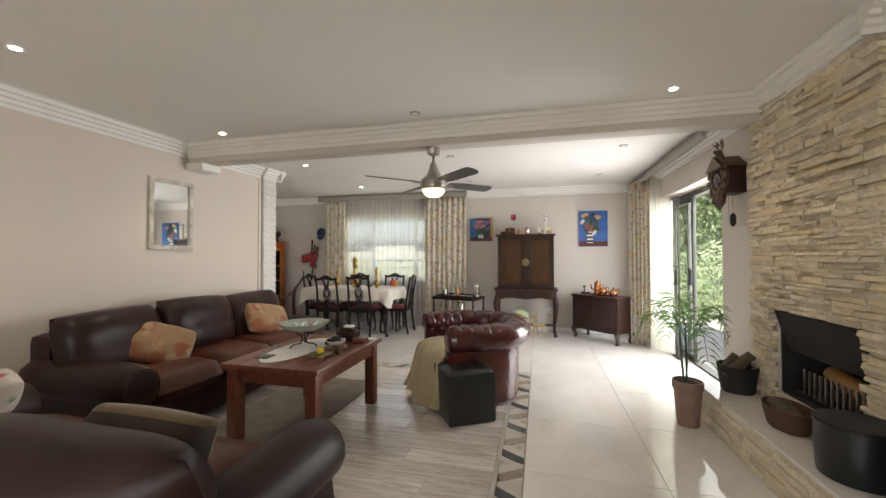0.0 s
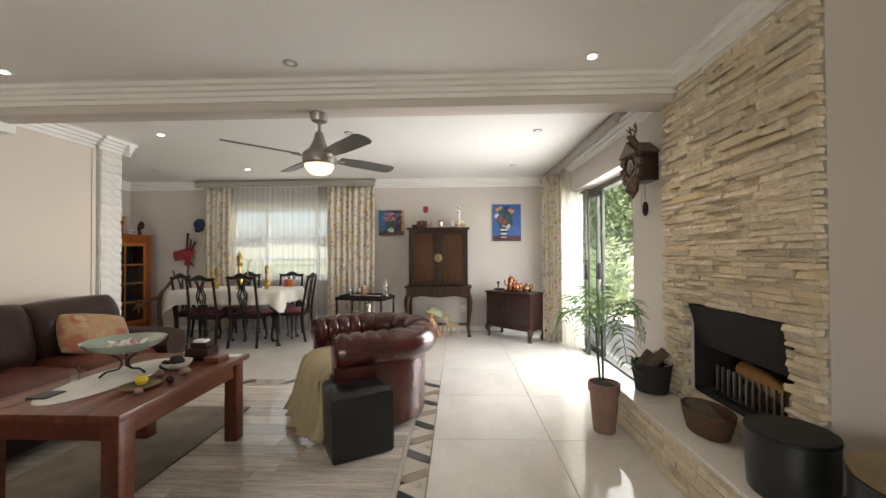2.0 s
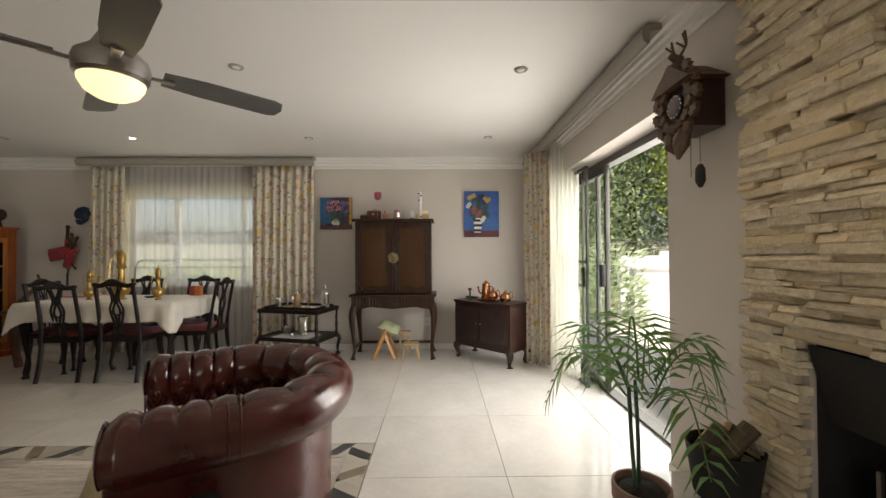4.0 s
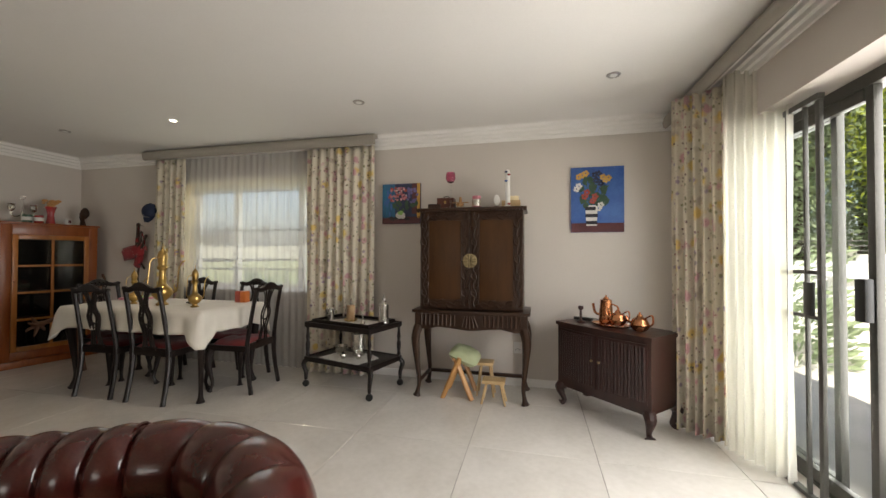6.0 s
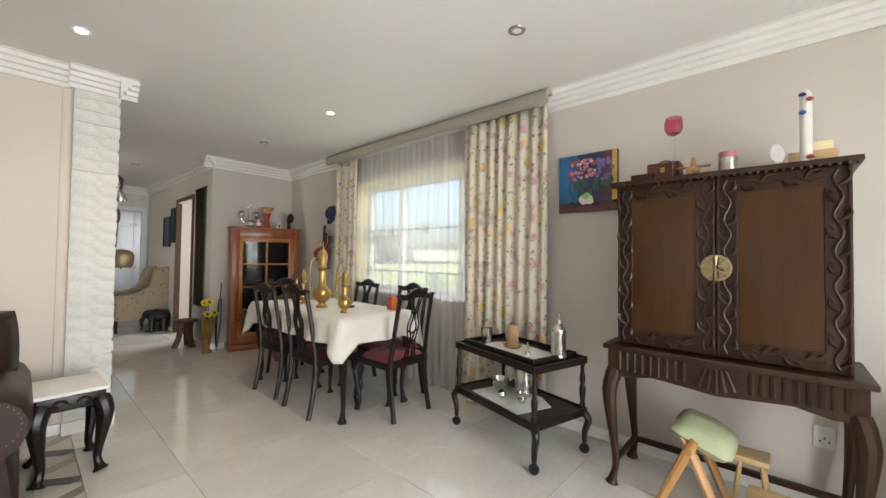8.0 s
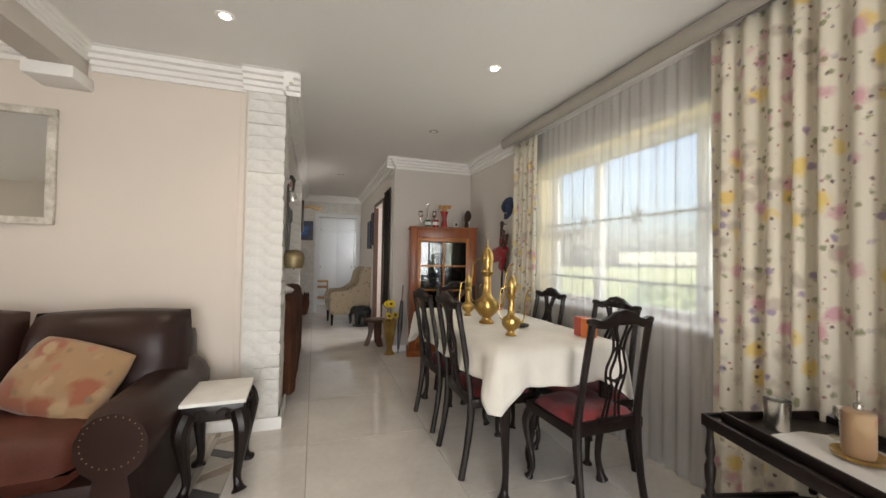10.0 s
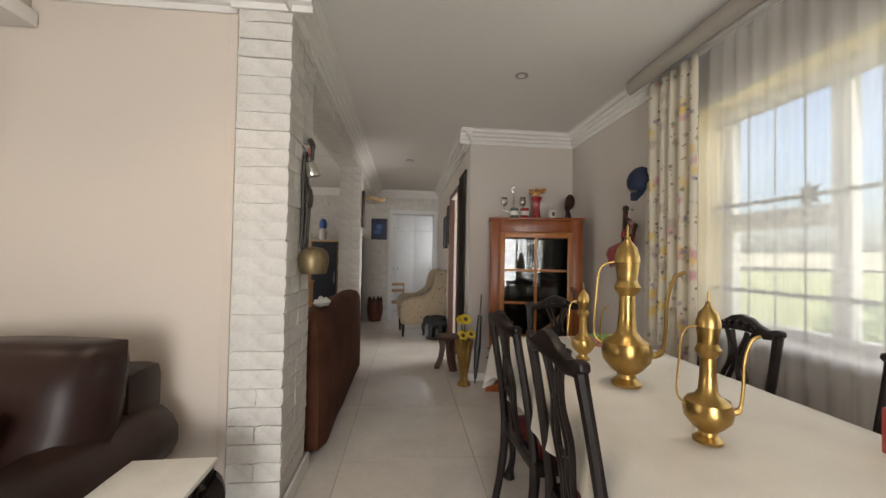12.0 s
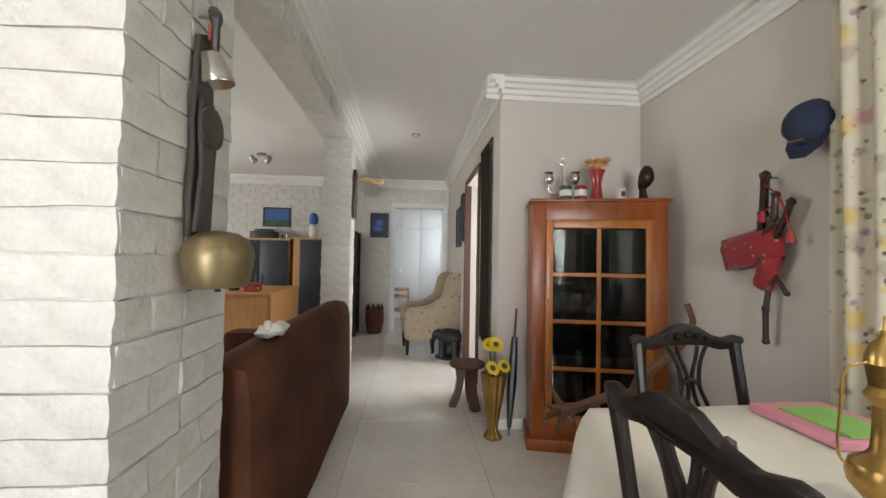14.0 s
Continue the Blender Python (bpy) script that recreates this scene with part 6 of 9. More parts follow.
    for k in range(5):
        tube(bm, [(mid + 0.02 * (k - 2), y0 - 0.035, 0.725), (mid + 0.034 * (k - 2), y0 - 0.035, 0.62 + 0.008 * abs(k - 2))], [0.006, 0.014], 6)
    part("apron", bm, MAHOGANY, a, "fluted apron with carved shell")
    part("apron_side", boxes((ax0, y0 + 0.001, 0.61, ax0 + 0.02, y1 - 0.02, 0.744), (ax1 - 0.02, y0 + 0.001, 0.61, ax1, y1 - 0.02, 0.744)), MAHOGANY, a)
    for x, ox in ((ax0 + 0.03, -1), (ax1 - 0.03, 1)):
        for y, oy in ((y0 + 0.0, -1), (y1 - 0.05, 0.2)):
            part("leg", cabriole(fresh(), x, y, 0.63, ox * 0.7, oy * 0.7, 0.032), MAHOGANY, a)
    part("stretcher", boxes((ax0 + 0.05, 6.58, 0.115, ax1 - 0.05, 6.61, 0.145), (ax0 + 0.02, y0 + 0.02, 0.115, ax0 + 0.045, 6.60, 0.14), (ax1 - 0.045, y0 + 0.02, 0.115, ax1 - 0.02, 6.60, 0.14), bevel=0.004), MAHOGANY, a)


armoire()
AZ = 1.673


def cabinet_top_things():
    solo("wooden_box", boxes((-0.735, 6.36, AZ, -0.62, 6.50, AZ + 0.055), bevel=0.004), MAHOGANY, "low dark wooden box on the cabinet", "box")
    b = thing("wooden_case", "brown leather-look case with carrying handle", "box")
    part("body", boxes((-0.66, 6.40, AZ + 0.0, -0.50, 6.52, AZ + 0.115), bevel=0.006), LEATHER_SEAT, b)
    part("handle", tube(fresh(), curve([(-0.61, 6.46, AZ + 0.112), (-0.60, 6.46, AZ + 0.132), (-0.56, 6.46, AZ + 0.132), (-0.55, 6.46, AZ + 0.112)], 4), 0.004, 6), STRAP, b)
    part("clasp", boxes((-0.59, 6.393, AZ + 0.06, -0.57, 6.40, AZ + 0.085)), BRASS, b)
    g = thing("wine_glass", "tall pink wine glass on a clear stem", "glass")
    x, y = -0.515, 6.34
    part("bowl", lathe(fresh(), [(0.006, 0.235), (0.03, 0.245), (0.045, 0.275), (0.042, 0.315), (0.036, 0.335), (0.034, 0.335), (0.040, 0.31), (0.042, 0.277), (0.028, 0.250)], x, y, AZ, 24), PINK_GLASS, g)
    part("stem", lathe(fresh(), [(0.035, 0), (0.036, 0.003), (0.006, 0.012), (0.0045, 0.12), (0.006, 0.235)], x, y, AZ, 16), CLEAR, g)
    f = thing("wooden_aeroplane", "small wooden toy aeroplane on the cabinet", "ornament")
    part("body", tube(fresh(), [(-0.44, 6.30, AZ + 0.035), (-0.42, 6.40, AZ + 0.05), (-0.42, 6.46, AZ + 0.055)], [0.016, 0.020, 0.008], 9), OAK, f)
    part("wing", boxes((-0.505, 6.355, AZ + 0.058, -0.355, 6.39, AZ + 0.064), bevel=0.002), OAK, f)
    part("pilot", tube(fresh(), [(-0.43, 6.37, AZ + 0.06), (-0.43, 6.37, AZ + 0.09), (-0.43, 6.37, AZ + 0.11)], [0.014, 0.012, 0.010], 8), OAK, f)
    for wx in (-0.455, -0.425):
        part("wheel", boxes((wx, 6.34, AZ, wx + 0.01, 6.36, AZ + 0.03), bevel=0.003), OAK, f)
    c = thing("picture_mug", "pink and grey printed tin mug", "mug")
    part("cup", lathe(fresh(), [(0.038, 0), (0.04, 0.004), (0.04, 0.12), (0.037, 0.12), (0.036, 0.01)], -0.285, 6.40, AZ, 22), PINK_OIL, c)
    part("band", lathe(fresh(), [(0.0405, 0.03), (0.0407, 0.03), (0.0407, 0.09), (0.0405, 0.09)], -0.285, 6.40, AZ, 22), SILVER, c, "grey printed band")
    s = thing("photo_disc", "small oval white china plaque on a stand", "ornament")
    part("plaque", lathe(fresh(), [(0.045, 0), (0.05, 0.004), (0.045, 0.010), (0.02, 0.012)], 0, 0, 0, 24, squash=0.6, m=pose(-0.10, 6.36, AZ + 0.07, 82, 0, 20) @ Matrix.Rotation(radians(90), 4, "Z")), WHITE_OIL, s)
    part("foot", boxes((-0.12, 6.35, AZ, -0.08, 6.39, AZ + 0.02)), MAHOGANY, s)
    k = thing("ornamental_windmill", "white china tube ornament with coloured figures", "ornament")
    part("tube", lathe(fresh(), [(0.030, 0), (0.032, 0.01), (0.022, 0.02), (0.021, 0.31), (0.012, 0.33), (0.003, 0.335)], 0.0, 6.33, AZ, 20), WHITE_OIL, k)
    for i, (h, mt) in enumerate(((0.03, RED_OIL), (0.23, BLUE_PAINT), (0.285, RED_OIL), (0.31, NAVY_PAINT))):
        part("figure", lathe(fresh(), [(0.005, -0.008), (0.014, -0.003), (0.014, 0.003), (0.005, 0.010)], 0.012 * (-1) ** i, 6.31, AZ + h, 9), mt, k)
    solo("cardboard_box", boxes((-0.06, 6.40, AZ, 0.105, 6.53, AZ + 0.075), bevel=0.004), PALE_WOOD, "pale rectangular wooden box on the cabinet", "box")
    solo("cardboard_box", boxes((-0.01, 6.41, AZ + 0.076, 0.09, 6.52, AZ + 0.115), bevel=0.004), THROW, "small cream box stacked on another", "box")


cabinet_top_things()


def tea_trolley():
    A, B, C = Vector((-1.90, 6.19, 0)), Vector((-1.14, 5.99, 0)), Vector((-1.05, 6.46, 0))
    ux, uy = (B - A).normalized(), (C - B).normalized()
    L, W = (B - A).length, (C - B).length
    ang = math.degrees(math.atan2(ux.y, ux.x))
    t = thing("tea_trolley", "dark turned-wood tea trolley on castors", "trolley", pose(A.x, A.y, 0, 0, 0, ang))
    for z, nm in ((0.60, "tray_top"), (0.275, "shelf")):
        bm = fresh()
        n = 24
        edge = []
        for k in range(n):
            edge.append((L * k / n, 0.0 + 0.012 * abs(math.sin(math.pi * k / n))))
        edge += [(L, 0), (L, W), (0, W)]
        slab(bm, edge, z - 0.012, z + 0.006)
        for q in ((0, -0.004, L, 0.014), (0, W - 0.014, L, W + 0.004), (-0.004, 0.014, 0.012, W - 0.014), (L - 0.012, 0.014, L + 0.004, W - 0.014)):
            box(bm, q[0], q[1], z - 0.03, q[2], q[3], z + 0.016, bevel=0.004)
        part(nm, bm, DARK_WOOD, t)
    for x in (0.02, L - 0.02):
        for y in (0.02, W - 0.02):
            bm = lathe(fresh(), [(0.016, 0.295), (0.020, 0.31), (0.013, 0.33), (0.019, 0.37), (0.021, 0.41), (0.012, 0.44), (0.019, 0.47), (0.014, 0.51), (0.012, 0.55), (0.018, 0.57), (0.018, 0.588)], x, y, 0, 12)
            part("post", bm, DARK_WOOD, t)
            ox, oy = (-1 if x < 0.1 else 1), (-1 if y < 0.1 else 1)
            pts = curve([(x, y, 0.265), (x + ox * 0.03, y + oy * 0.02, 0.22), (x + ox * 0.012, y + oy * 0.01, 0.14), (x + ox * 0.01, y + oy * 0.01, 0.07)], 5)
            leg = part("leg", tube(fresh(), pts, [0.026 - 0.012 * i / len(pts) for i in range(len(pts))], 9), DARK_WOOD, t)
            part("castor", lathe(fresh(), [(0.012, -0.011), (0.030, -0.010), (0.032, 0), (0.030, 0.010), (0.012, 0.011)], 0, 0, 0, 18, m=pose(x + ox * 0.01, y + oy * 0.01, 0.033, 90, 0, 25)), BLACK_LEATHER, leg, "black castor wheel")
    return pose(A.x, A.y, 0, 0, 0, ang), L, W


TM, TL, TW = tea_trolley()


def on_trolley(u, v, z=0.618):
    return TM @ Vector((u * TL, v * TW, z))


def put(name, label, category, prof, p, material, segs=22):
    return solo(name, lathe(fresh(), prof, p.x, p.y, p.z, segs), material, label, category)


def trolley_things():
    c = TM @ Matrix.Translation((0, 0, 0.608))
    tr = thing("serving_tray", "black lacquered serving tray on the trolley", "tray", c)
    part("base", boxes((0.06, 0.05, 0, TL - 0.06, TW - 0.05, 0.008)), DARK_WOOD, tr)
    for q in ((0.05, 0.04, TL - 0.05, 0.052), (0.05, TW - 0.052, TL - 0.05, TW - 0.04), (0.05, 0.052, 0.062, TW - 0.052), (TL - 0.062, 0.052, TL - 0.05, TW - 0.052)):
        part("rim", boxes((q[0], q[1], 0, q[2], q[3], 0.034), bevel=0.004), DARK_WOOD, tr)
    solo("doily", slab(fresh(), [(0.20, 0.10), (0.66, 0.08), (0.69, 0.25), (0.60, 0.34), (0.24, 0.36), (0.18, 0.24)], 0.009, 0.012), LACE, "white lace doily on the tray", "doily", m=c)
    solo("doily", slab(fresh(), [(0.14, 0.05), (0.62, 0.03), (0.65, 0.30), (0.50, 0.38), (0.16, 0.34)], 0, 0.003), LACE, "white lace doily on the lower shelf", "doily", m=TM @ Matrix.Translation((0, 0, 0.2815)))
    put("silver_tumbler", "engraved silver tumbler on the trolley", "cup", [(0.036, 0), (0.036, 0.006), (0.042, 0.11), (0.040, 0.11), (0.033, 0.01)], on_trolley(0.20, 0.35, 0.617), SILVER)
    put("wine_goblet", "small silver goblet on the tray", "goblet", [(0.03, 0), (0.031, 0.004), (0.006, 0.012), (0.005, 0.06), (0.022, 0.08), (0.02, 0.11), (0.018, 0.11), (0.004, 0.07)], on_trolley(0.30, 0.68, 0.617), SILVER, 16)
    p = on_trolley(0.48, 0.45, 0.62)
    s = thing("lotion_dispenser", "painted china pump dispenser on a brass dish", "dispenser")
    part("dish", lathe(fresh(), [(0.035, 0), (0.06, 0.010), (0.066, 0.022), (0.05, 0.016), (0.02, 0.010)], p.x, p.y, p.z, 22), BRASS, s)
    part("jar", lathe(fresh(), [(0.034, 0.012), (0.040, 0.03), (0.040, 0.15), (0.034, 0.155), (0.01, 0.157)], p.x, p.y, p.z, 22), CUSHION, s, "orange and white painted jar")
    part("pump", lathe(fresh(), [(0.012, 0.157), (0.012, 0.175), (0.004, 0.18), (0.004, 0.215)], p.x, p.y, p.z, 10), SILVER, s)
    put("pepper_mill", "small silver bell on the tray", "bell", [(0.022, 0), (0.016, 0.02), (0.006, 0.03), (0.005, 0.07), (0.008, 0.075), (0.003, 0.085)], on_trolley(0.72, 0.35, 0.617), SILVER, 14)
    q = on_trolley(0.90, 0.62, 0.617)
    y = thing("soda_siphon", "silver mesh soda siphon bottle", "siphon")
    prof = [(0.044, 0), (0.048, 0.006)]
    for k in range(16):
        prof += [(0.0485, 0.012 + 0.010 * k), (0.0465, 0.017 + 0.010 * k)]
    part("bottle", lathe(fresh(), prof + [(0.046, 0.175), (0.03, 0.20), (0.016, 0.212)], q.x, q.y, q.z, 24), SILVER, y)
    part("head", lathe(fresh(), [(0.016, 0.213), (0.017, 0.235), (0.008, 0.245), (0.006, 0.27), (0.003, 0.272)], q.x, q.y, q.z, 14), STEEL, y)
    put("silver_bowl", "footed silver bowl on the lower shelf", "bowl", [(0.03, 0), (0.032, 0.01), (0.02, 0.02), (0.055, 0.035), (0.068, 0.07), (0.07, 0.085), (0.066, 0.085), (0.05, 0.04), (0.01, 0.03)], on_trolley(0.30, 0.48, 0.2855), SILVER)
    put("wine_cooler", "embossed silver wine cooler on the lower shelf", "wine cooler", [(0.058, 0), (0.06, 0.01), (0.056, 0.03), (0.066, 0.08), (0.060, 0.12), (0.070, 0.19), (0.074, 0.21), (0.070, 0.21), (0.06, 0.18)], on_trolley(0.52, 0.62, 0.2855), SILVER, 28)
    put("cream_jug", "small round silver cream jug", "jug", [(0.02, 0), (0.022, 0.006), (0.034, 0.03), (0.03, 0.055), (0.036, 0.07), (0.033, 0.07), (0.02, 0.04)], on_trolley(0.64, 0.38, 0.2855), SILVER, 18)
    put("cream_jug", "small round silver sugar pot", "jug", [(0.018, 0), (0.02, 0.006), (0.03, 0.025), (0.026, 0.045), (0.008, 0.055), (0.004, 0.062)], on_trolley(0.46, 0.28, 0.2855), SILVER, 18)


trolley_things()


def sideboard():
    L, W = 0.80, 0.38
    m = pose(0.425, 6.375, 0, 0, 0, -44.5)
    s = thing("sideboard", "dark mahogany sideboard set across the corner", "sideboard", m)
    bm = fresh()
    n = 14
    front = [(L * k / n, -0.028 * math.sin(math.pi * k / n)) for k in range(n + 1)]
    slab(bm, front + [(L, W), (0, W)], 0.19, 0.668)
    part("carcass", bm, SIDE_WOOD, s, smooth=30)
    bm = fresh()
    slab(bm, [(x * 1.03 - 0.012, y - 0.016) for x, y in front] + [(L + 0.012, W), (-0.012, W)], 0.669, 0.697)
    part("top", bm, SIDE_WOOD, s, smooth=30)
    for k in range(2):
        xa, xb = L * (0.03 + 0.485 * k), L * (0.485 + 0.485 * k)
        bm = fresh()
        pts = [(xa + (xb - xa) * j / 8, -0.034 * math.sin(math.pi * ((xa + (xb - xa) * j / 8) / L)) - 0.005) for j in range(9)]
        slab(bm, pts + [(x, y + 0.016) for x, y in reversed(pts)], 0.23, 0.645)
        d = part("door", bm, SIDE_WOOD, s, "reeded mahogany door")
        for j in range(14):
            u = xa + 0.02 + (xb - xa - 0.04) * j / 13
            part("reed", tube(fresh(), [(u, -0.036 * math.sin(math.pi * u / L) - 0.006, 0.25), (u, -0.036 * math.sin(math.pi * u / L) - 0.006, 0.625)], 0.008, 5), SIDE_WOOD, d)
        u = L * (0.46 + 0.08 * k)
        part("knob", lathe(fresh(), [(0.006, 0), (0.012, 0.012), (0.008, 0.02)], 0, 0, 0, 12, m=pose(u, -0.045, 0.45, 90, 0, 0)), OLD_BRASS, d)
    part("plinth_rail", boxes((0.02, 0.0, 0.155, L - 0.02, W - 0.01, 0.189), bevel=0.006), SIDE_WOOD, s)
    for x, ox in ((0.035, -1), (L - 0.035, 1)):
        for y, oy in ((0.03, -1), (W - 0.04, 1)):
            part("leg", cabriole(fresh(), x, y, 0.17, ox * 0.7, oy * 0.7, 0.034), SIDE_WOOD, s)
    return m


SM = sideboard()


def on_side(u, v):
    return SM @ Vector((u, v, 0.698))


def side_things():
    put("candlestick", "short dark wooden candlestick on the sideboard", "candlestick", [(0.032, 0), (0.034, 0.008), (0.012, 0.02), (0.009, 0.10), (0.022, 0.115), (0.022, 0.135), (0.016, 0.14)], on_side(0.16, 0.09), SIDE_WOOD, 16)
    solo("spectacle_case", boxes((-0.08, -0.025, 0, 0.08, 0.025, 0.028), bevel=0.010), BLACK_LEATHER, "black spectacle case on the sideboard", "case", m=SM @ pose(0.10, 0.20, 0.698, 0, 0, 10))
    solo("copper_tray", lathe(fresh(), [(0.13, 0), (0.15, 0.008), (0.155, 0.016), (0.145, 0.012), (0.05, 0.006)], 0, 0, 0, 32, squash=0.7), COPPER, "oval beaten copper tray under the pots", "tray", m=SM @ pose(0.38, 0.17, 0.698, 0, 0, 0))

    def pot(u, v, s, label, tall):
        p = on_side(u, v)
        k = thing("copper_pot", label, "pot", pose(p.x, p.y, p.z + (0.017 if u < 0.5 else 0.001), 0, 0, -35), "copper pots")
        prof = [(0.050, 0), (0.052, 0.006), (0.048, 0.07), (0.040, 0.15), (0.042, 0.165), (0.02, 0.17)] if tall else [(0.04, 0), (0.058, 0.015), (0.066, 0.045), (0.05, 0.085), (0.026, 0.10), (0.02, 0.105)]
        part("body", lathe(fresh(), [(r * s, h * s) for r, h in prof], segs=24), COPPER, k)
        h = prof[-1][1] * s
        part("lid", lathe(fresh(), [(0.022 * s, h + 0.001), (0.016 * s, h + 0.014), (0.005, h + 0.018), (0.008, h + 0.028), (0.002, h + 0.034)], segs=14), COPPER, k)
        part("spout", tube(fresh(), [q * s for q in curve([(-0.045, 0, 0.05), (-0.085, 0, 0.065), (-0.10, 0, 0.10 if not tall else 0.13)], 4)], 0.010 * s, 7), COPPER, k)
        part("handle", tube(fresh(), [q * s for q in curve([(0.045, 0, 0.03), (0.09, 0, 0.06), (0.085, 0, 0.12), (0.035, 0, 0.135 if tall else 0.09)], 5)], 0.006 * s, 6), COPPER, k)
    pot(0.32, 0.20, 1.1, "tall copper coffee pot with curved handle", True)
    pot(0.45, 0.16, 0.95, "round copper teapot on the tray", False)
    pot(0.62, 0.17, 1.0, "squat copper kettle with dented side", False)


side_things()


def camel_stool():
    s = thing("camel_saddle_stool", "crossed orange-wood saddle stool with mint cushion", "stool")
    x, y = -0.43, 6.24
    for sy in (0, 0.24):
        for sg in (-1, 1):
            part("leg", tube(fresh(), [(x + sg * 0.13, y + sy, 0.0), (x + sg * 0.02, y + sy + 0.008 * sg, 0.26), (x - sg * 0.03, y + sy + 0.008 * sg, 0.36)], [0.024, 0.026, 0.024], 8, flat=0.7), OAK, s)
    part("bar", tube(fresh(), [(x, y - 0.03, 0.30), (x, y + 0.27, 0.30)], 0.015, 8), OAK, s)
    bm = fresh()
    pillow(bm, 0.27, 0.30, 0.12, Matrix.Translation((x + 0.05, y + 0.13, 0.355)) @ Euler((0.1, 0.35, 0)).to_matrix().to_4x4())
    part("cushion", bm, MINT, s, "crumpled mint-green cushion", smooth=70)
    for dx, z, w in ((0.23, 0.30, 0.10), (0.32, 0.20, 0.15)):
        k = thing("small_stool", "small pale pine stool with splayed legs", "stool", group="small pine stools")
        cx, cy = x + dx, 6.24 if z < 0.25 else 6.42
        part("seat", boxes((cx - w / 2 - 0.02, cy - 0.07, z - 0.028, cx + w / 2 + 0.02, cy + 0.07, z), bevel=0.004, ), PALE_WOOD, k)
        for sx in (-1, 1):
            for sy in (-1, 1):
                part("leg", tube(fresh(), [(cx + sx * (w / 2 + 0.025), cy + sy * 0.06, 0), (cx + sx * w / 2 * 0.8, cy + sy * 0.045, z - 0.028)], 0.010, 7), PALE_WOOD, k)


camel_stool()
so = thing("wall_socket", "white double wall socket above the skirting", "socket")
part("plate", boxes((0.03, BACK - 0.010, 0.31, 0.11, BACK - 0.001, 0.42), bevel=0.003), WHITE_PLASTIC, so)
part("switch", boxes((0.045, BACK - 0.013, 0.385, 0.06, BACK - 0.0101, 0.405), (0.08, BACK - 0.013, 0.385, 0.095, BACK - 0.0101, 0.405)), WHITE_PLASTIC, so)
part("holes", boxes((0.05, BACK - 0.0108, 0.34, 0.056, BACK - 0.0101, 0.35), (0.083, BACK - 0.0108, 0.34, 0.089, BACK - 0.0101, 0.35), (0.067, BACK - 0.0108, 0.355, 0.073, BACK - 0.0101, 0.365)), SOOT, so)
solo("light_switch", boxes((1.42, BACK - 0.010, 1.18, 1.50, BACK - 0.001, 1.30), bevel=0.003), WHITE_PLASTIC, "white light switch beside the curtain", "switch")


def blot(bm, x, z, r, y, n=9, seed=0, sq=1.0):
    rng = random.Random(seed)
    slab(bm, [(x + r * rng.uniform(0.75, 1.15) * math.cos(2 * math.pi * k / n), z + sq * r * rng.uniform(0.75, 1.15) * math.sin(2 * math.pi * k / n)) for k in range(n)], y - 0.0012, y, axis="y")


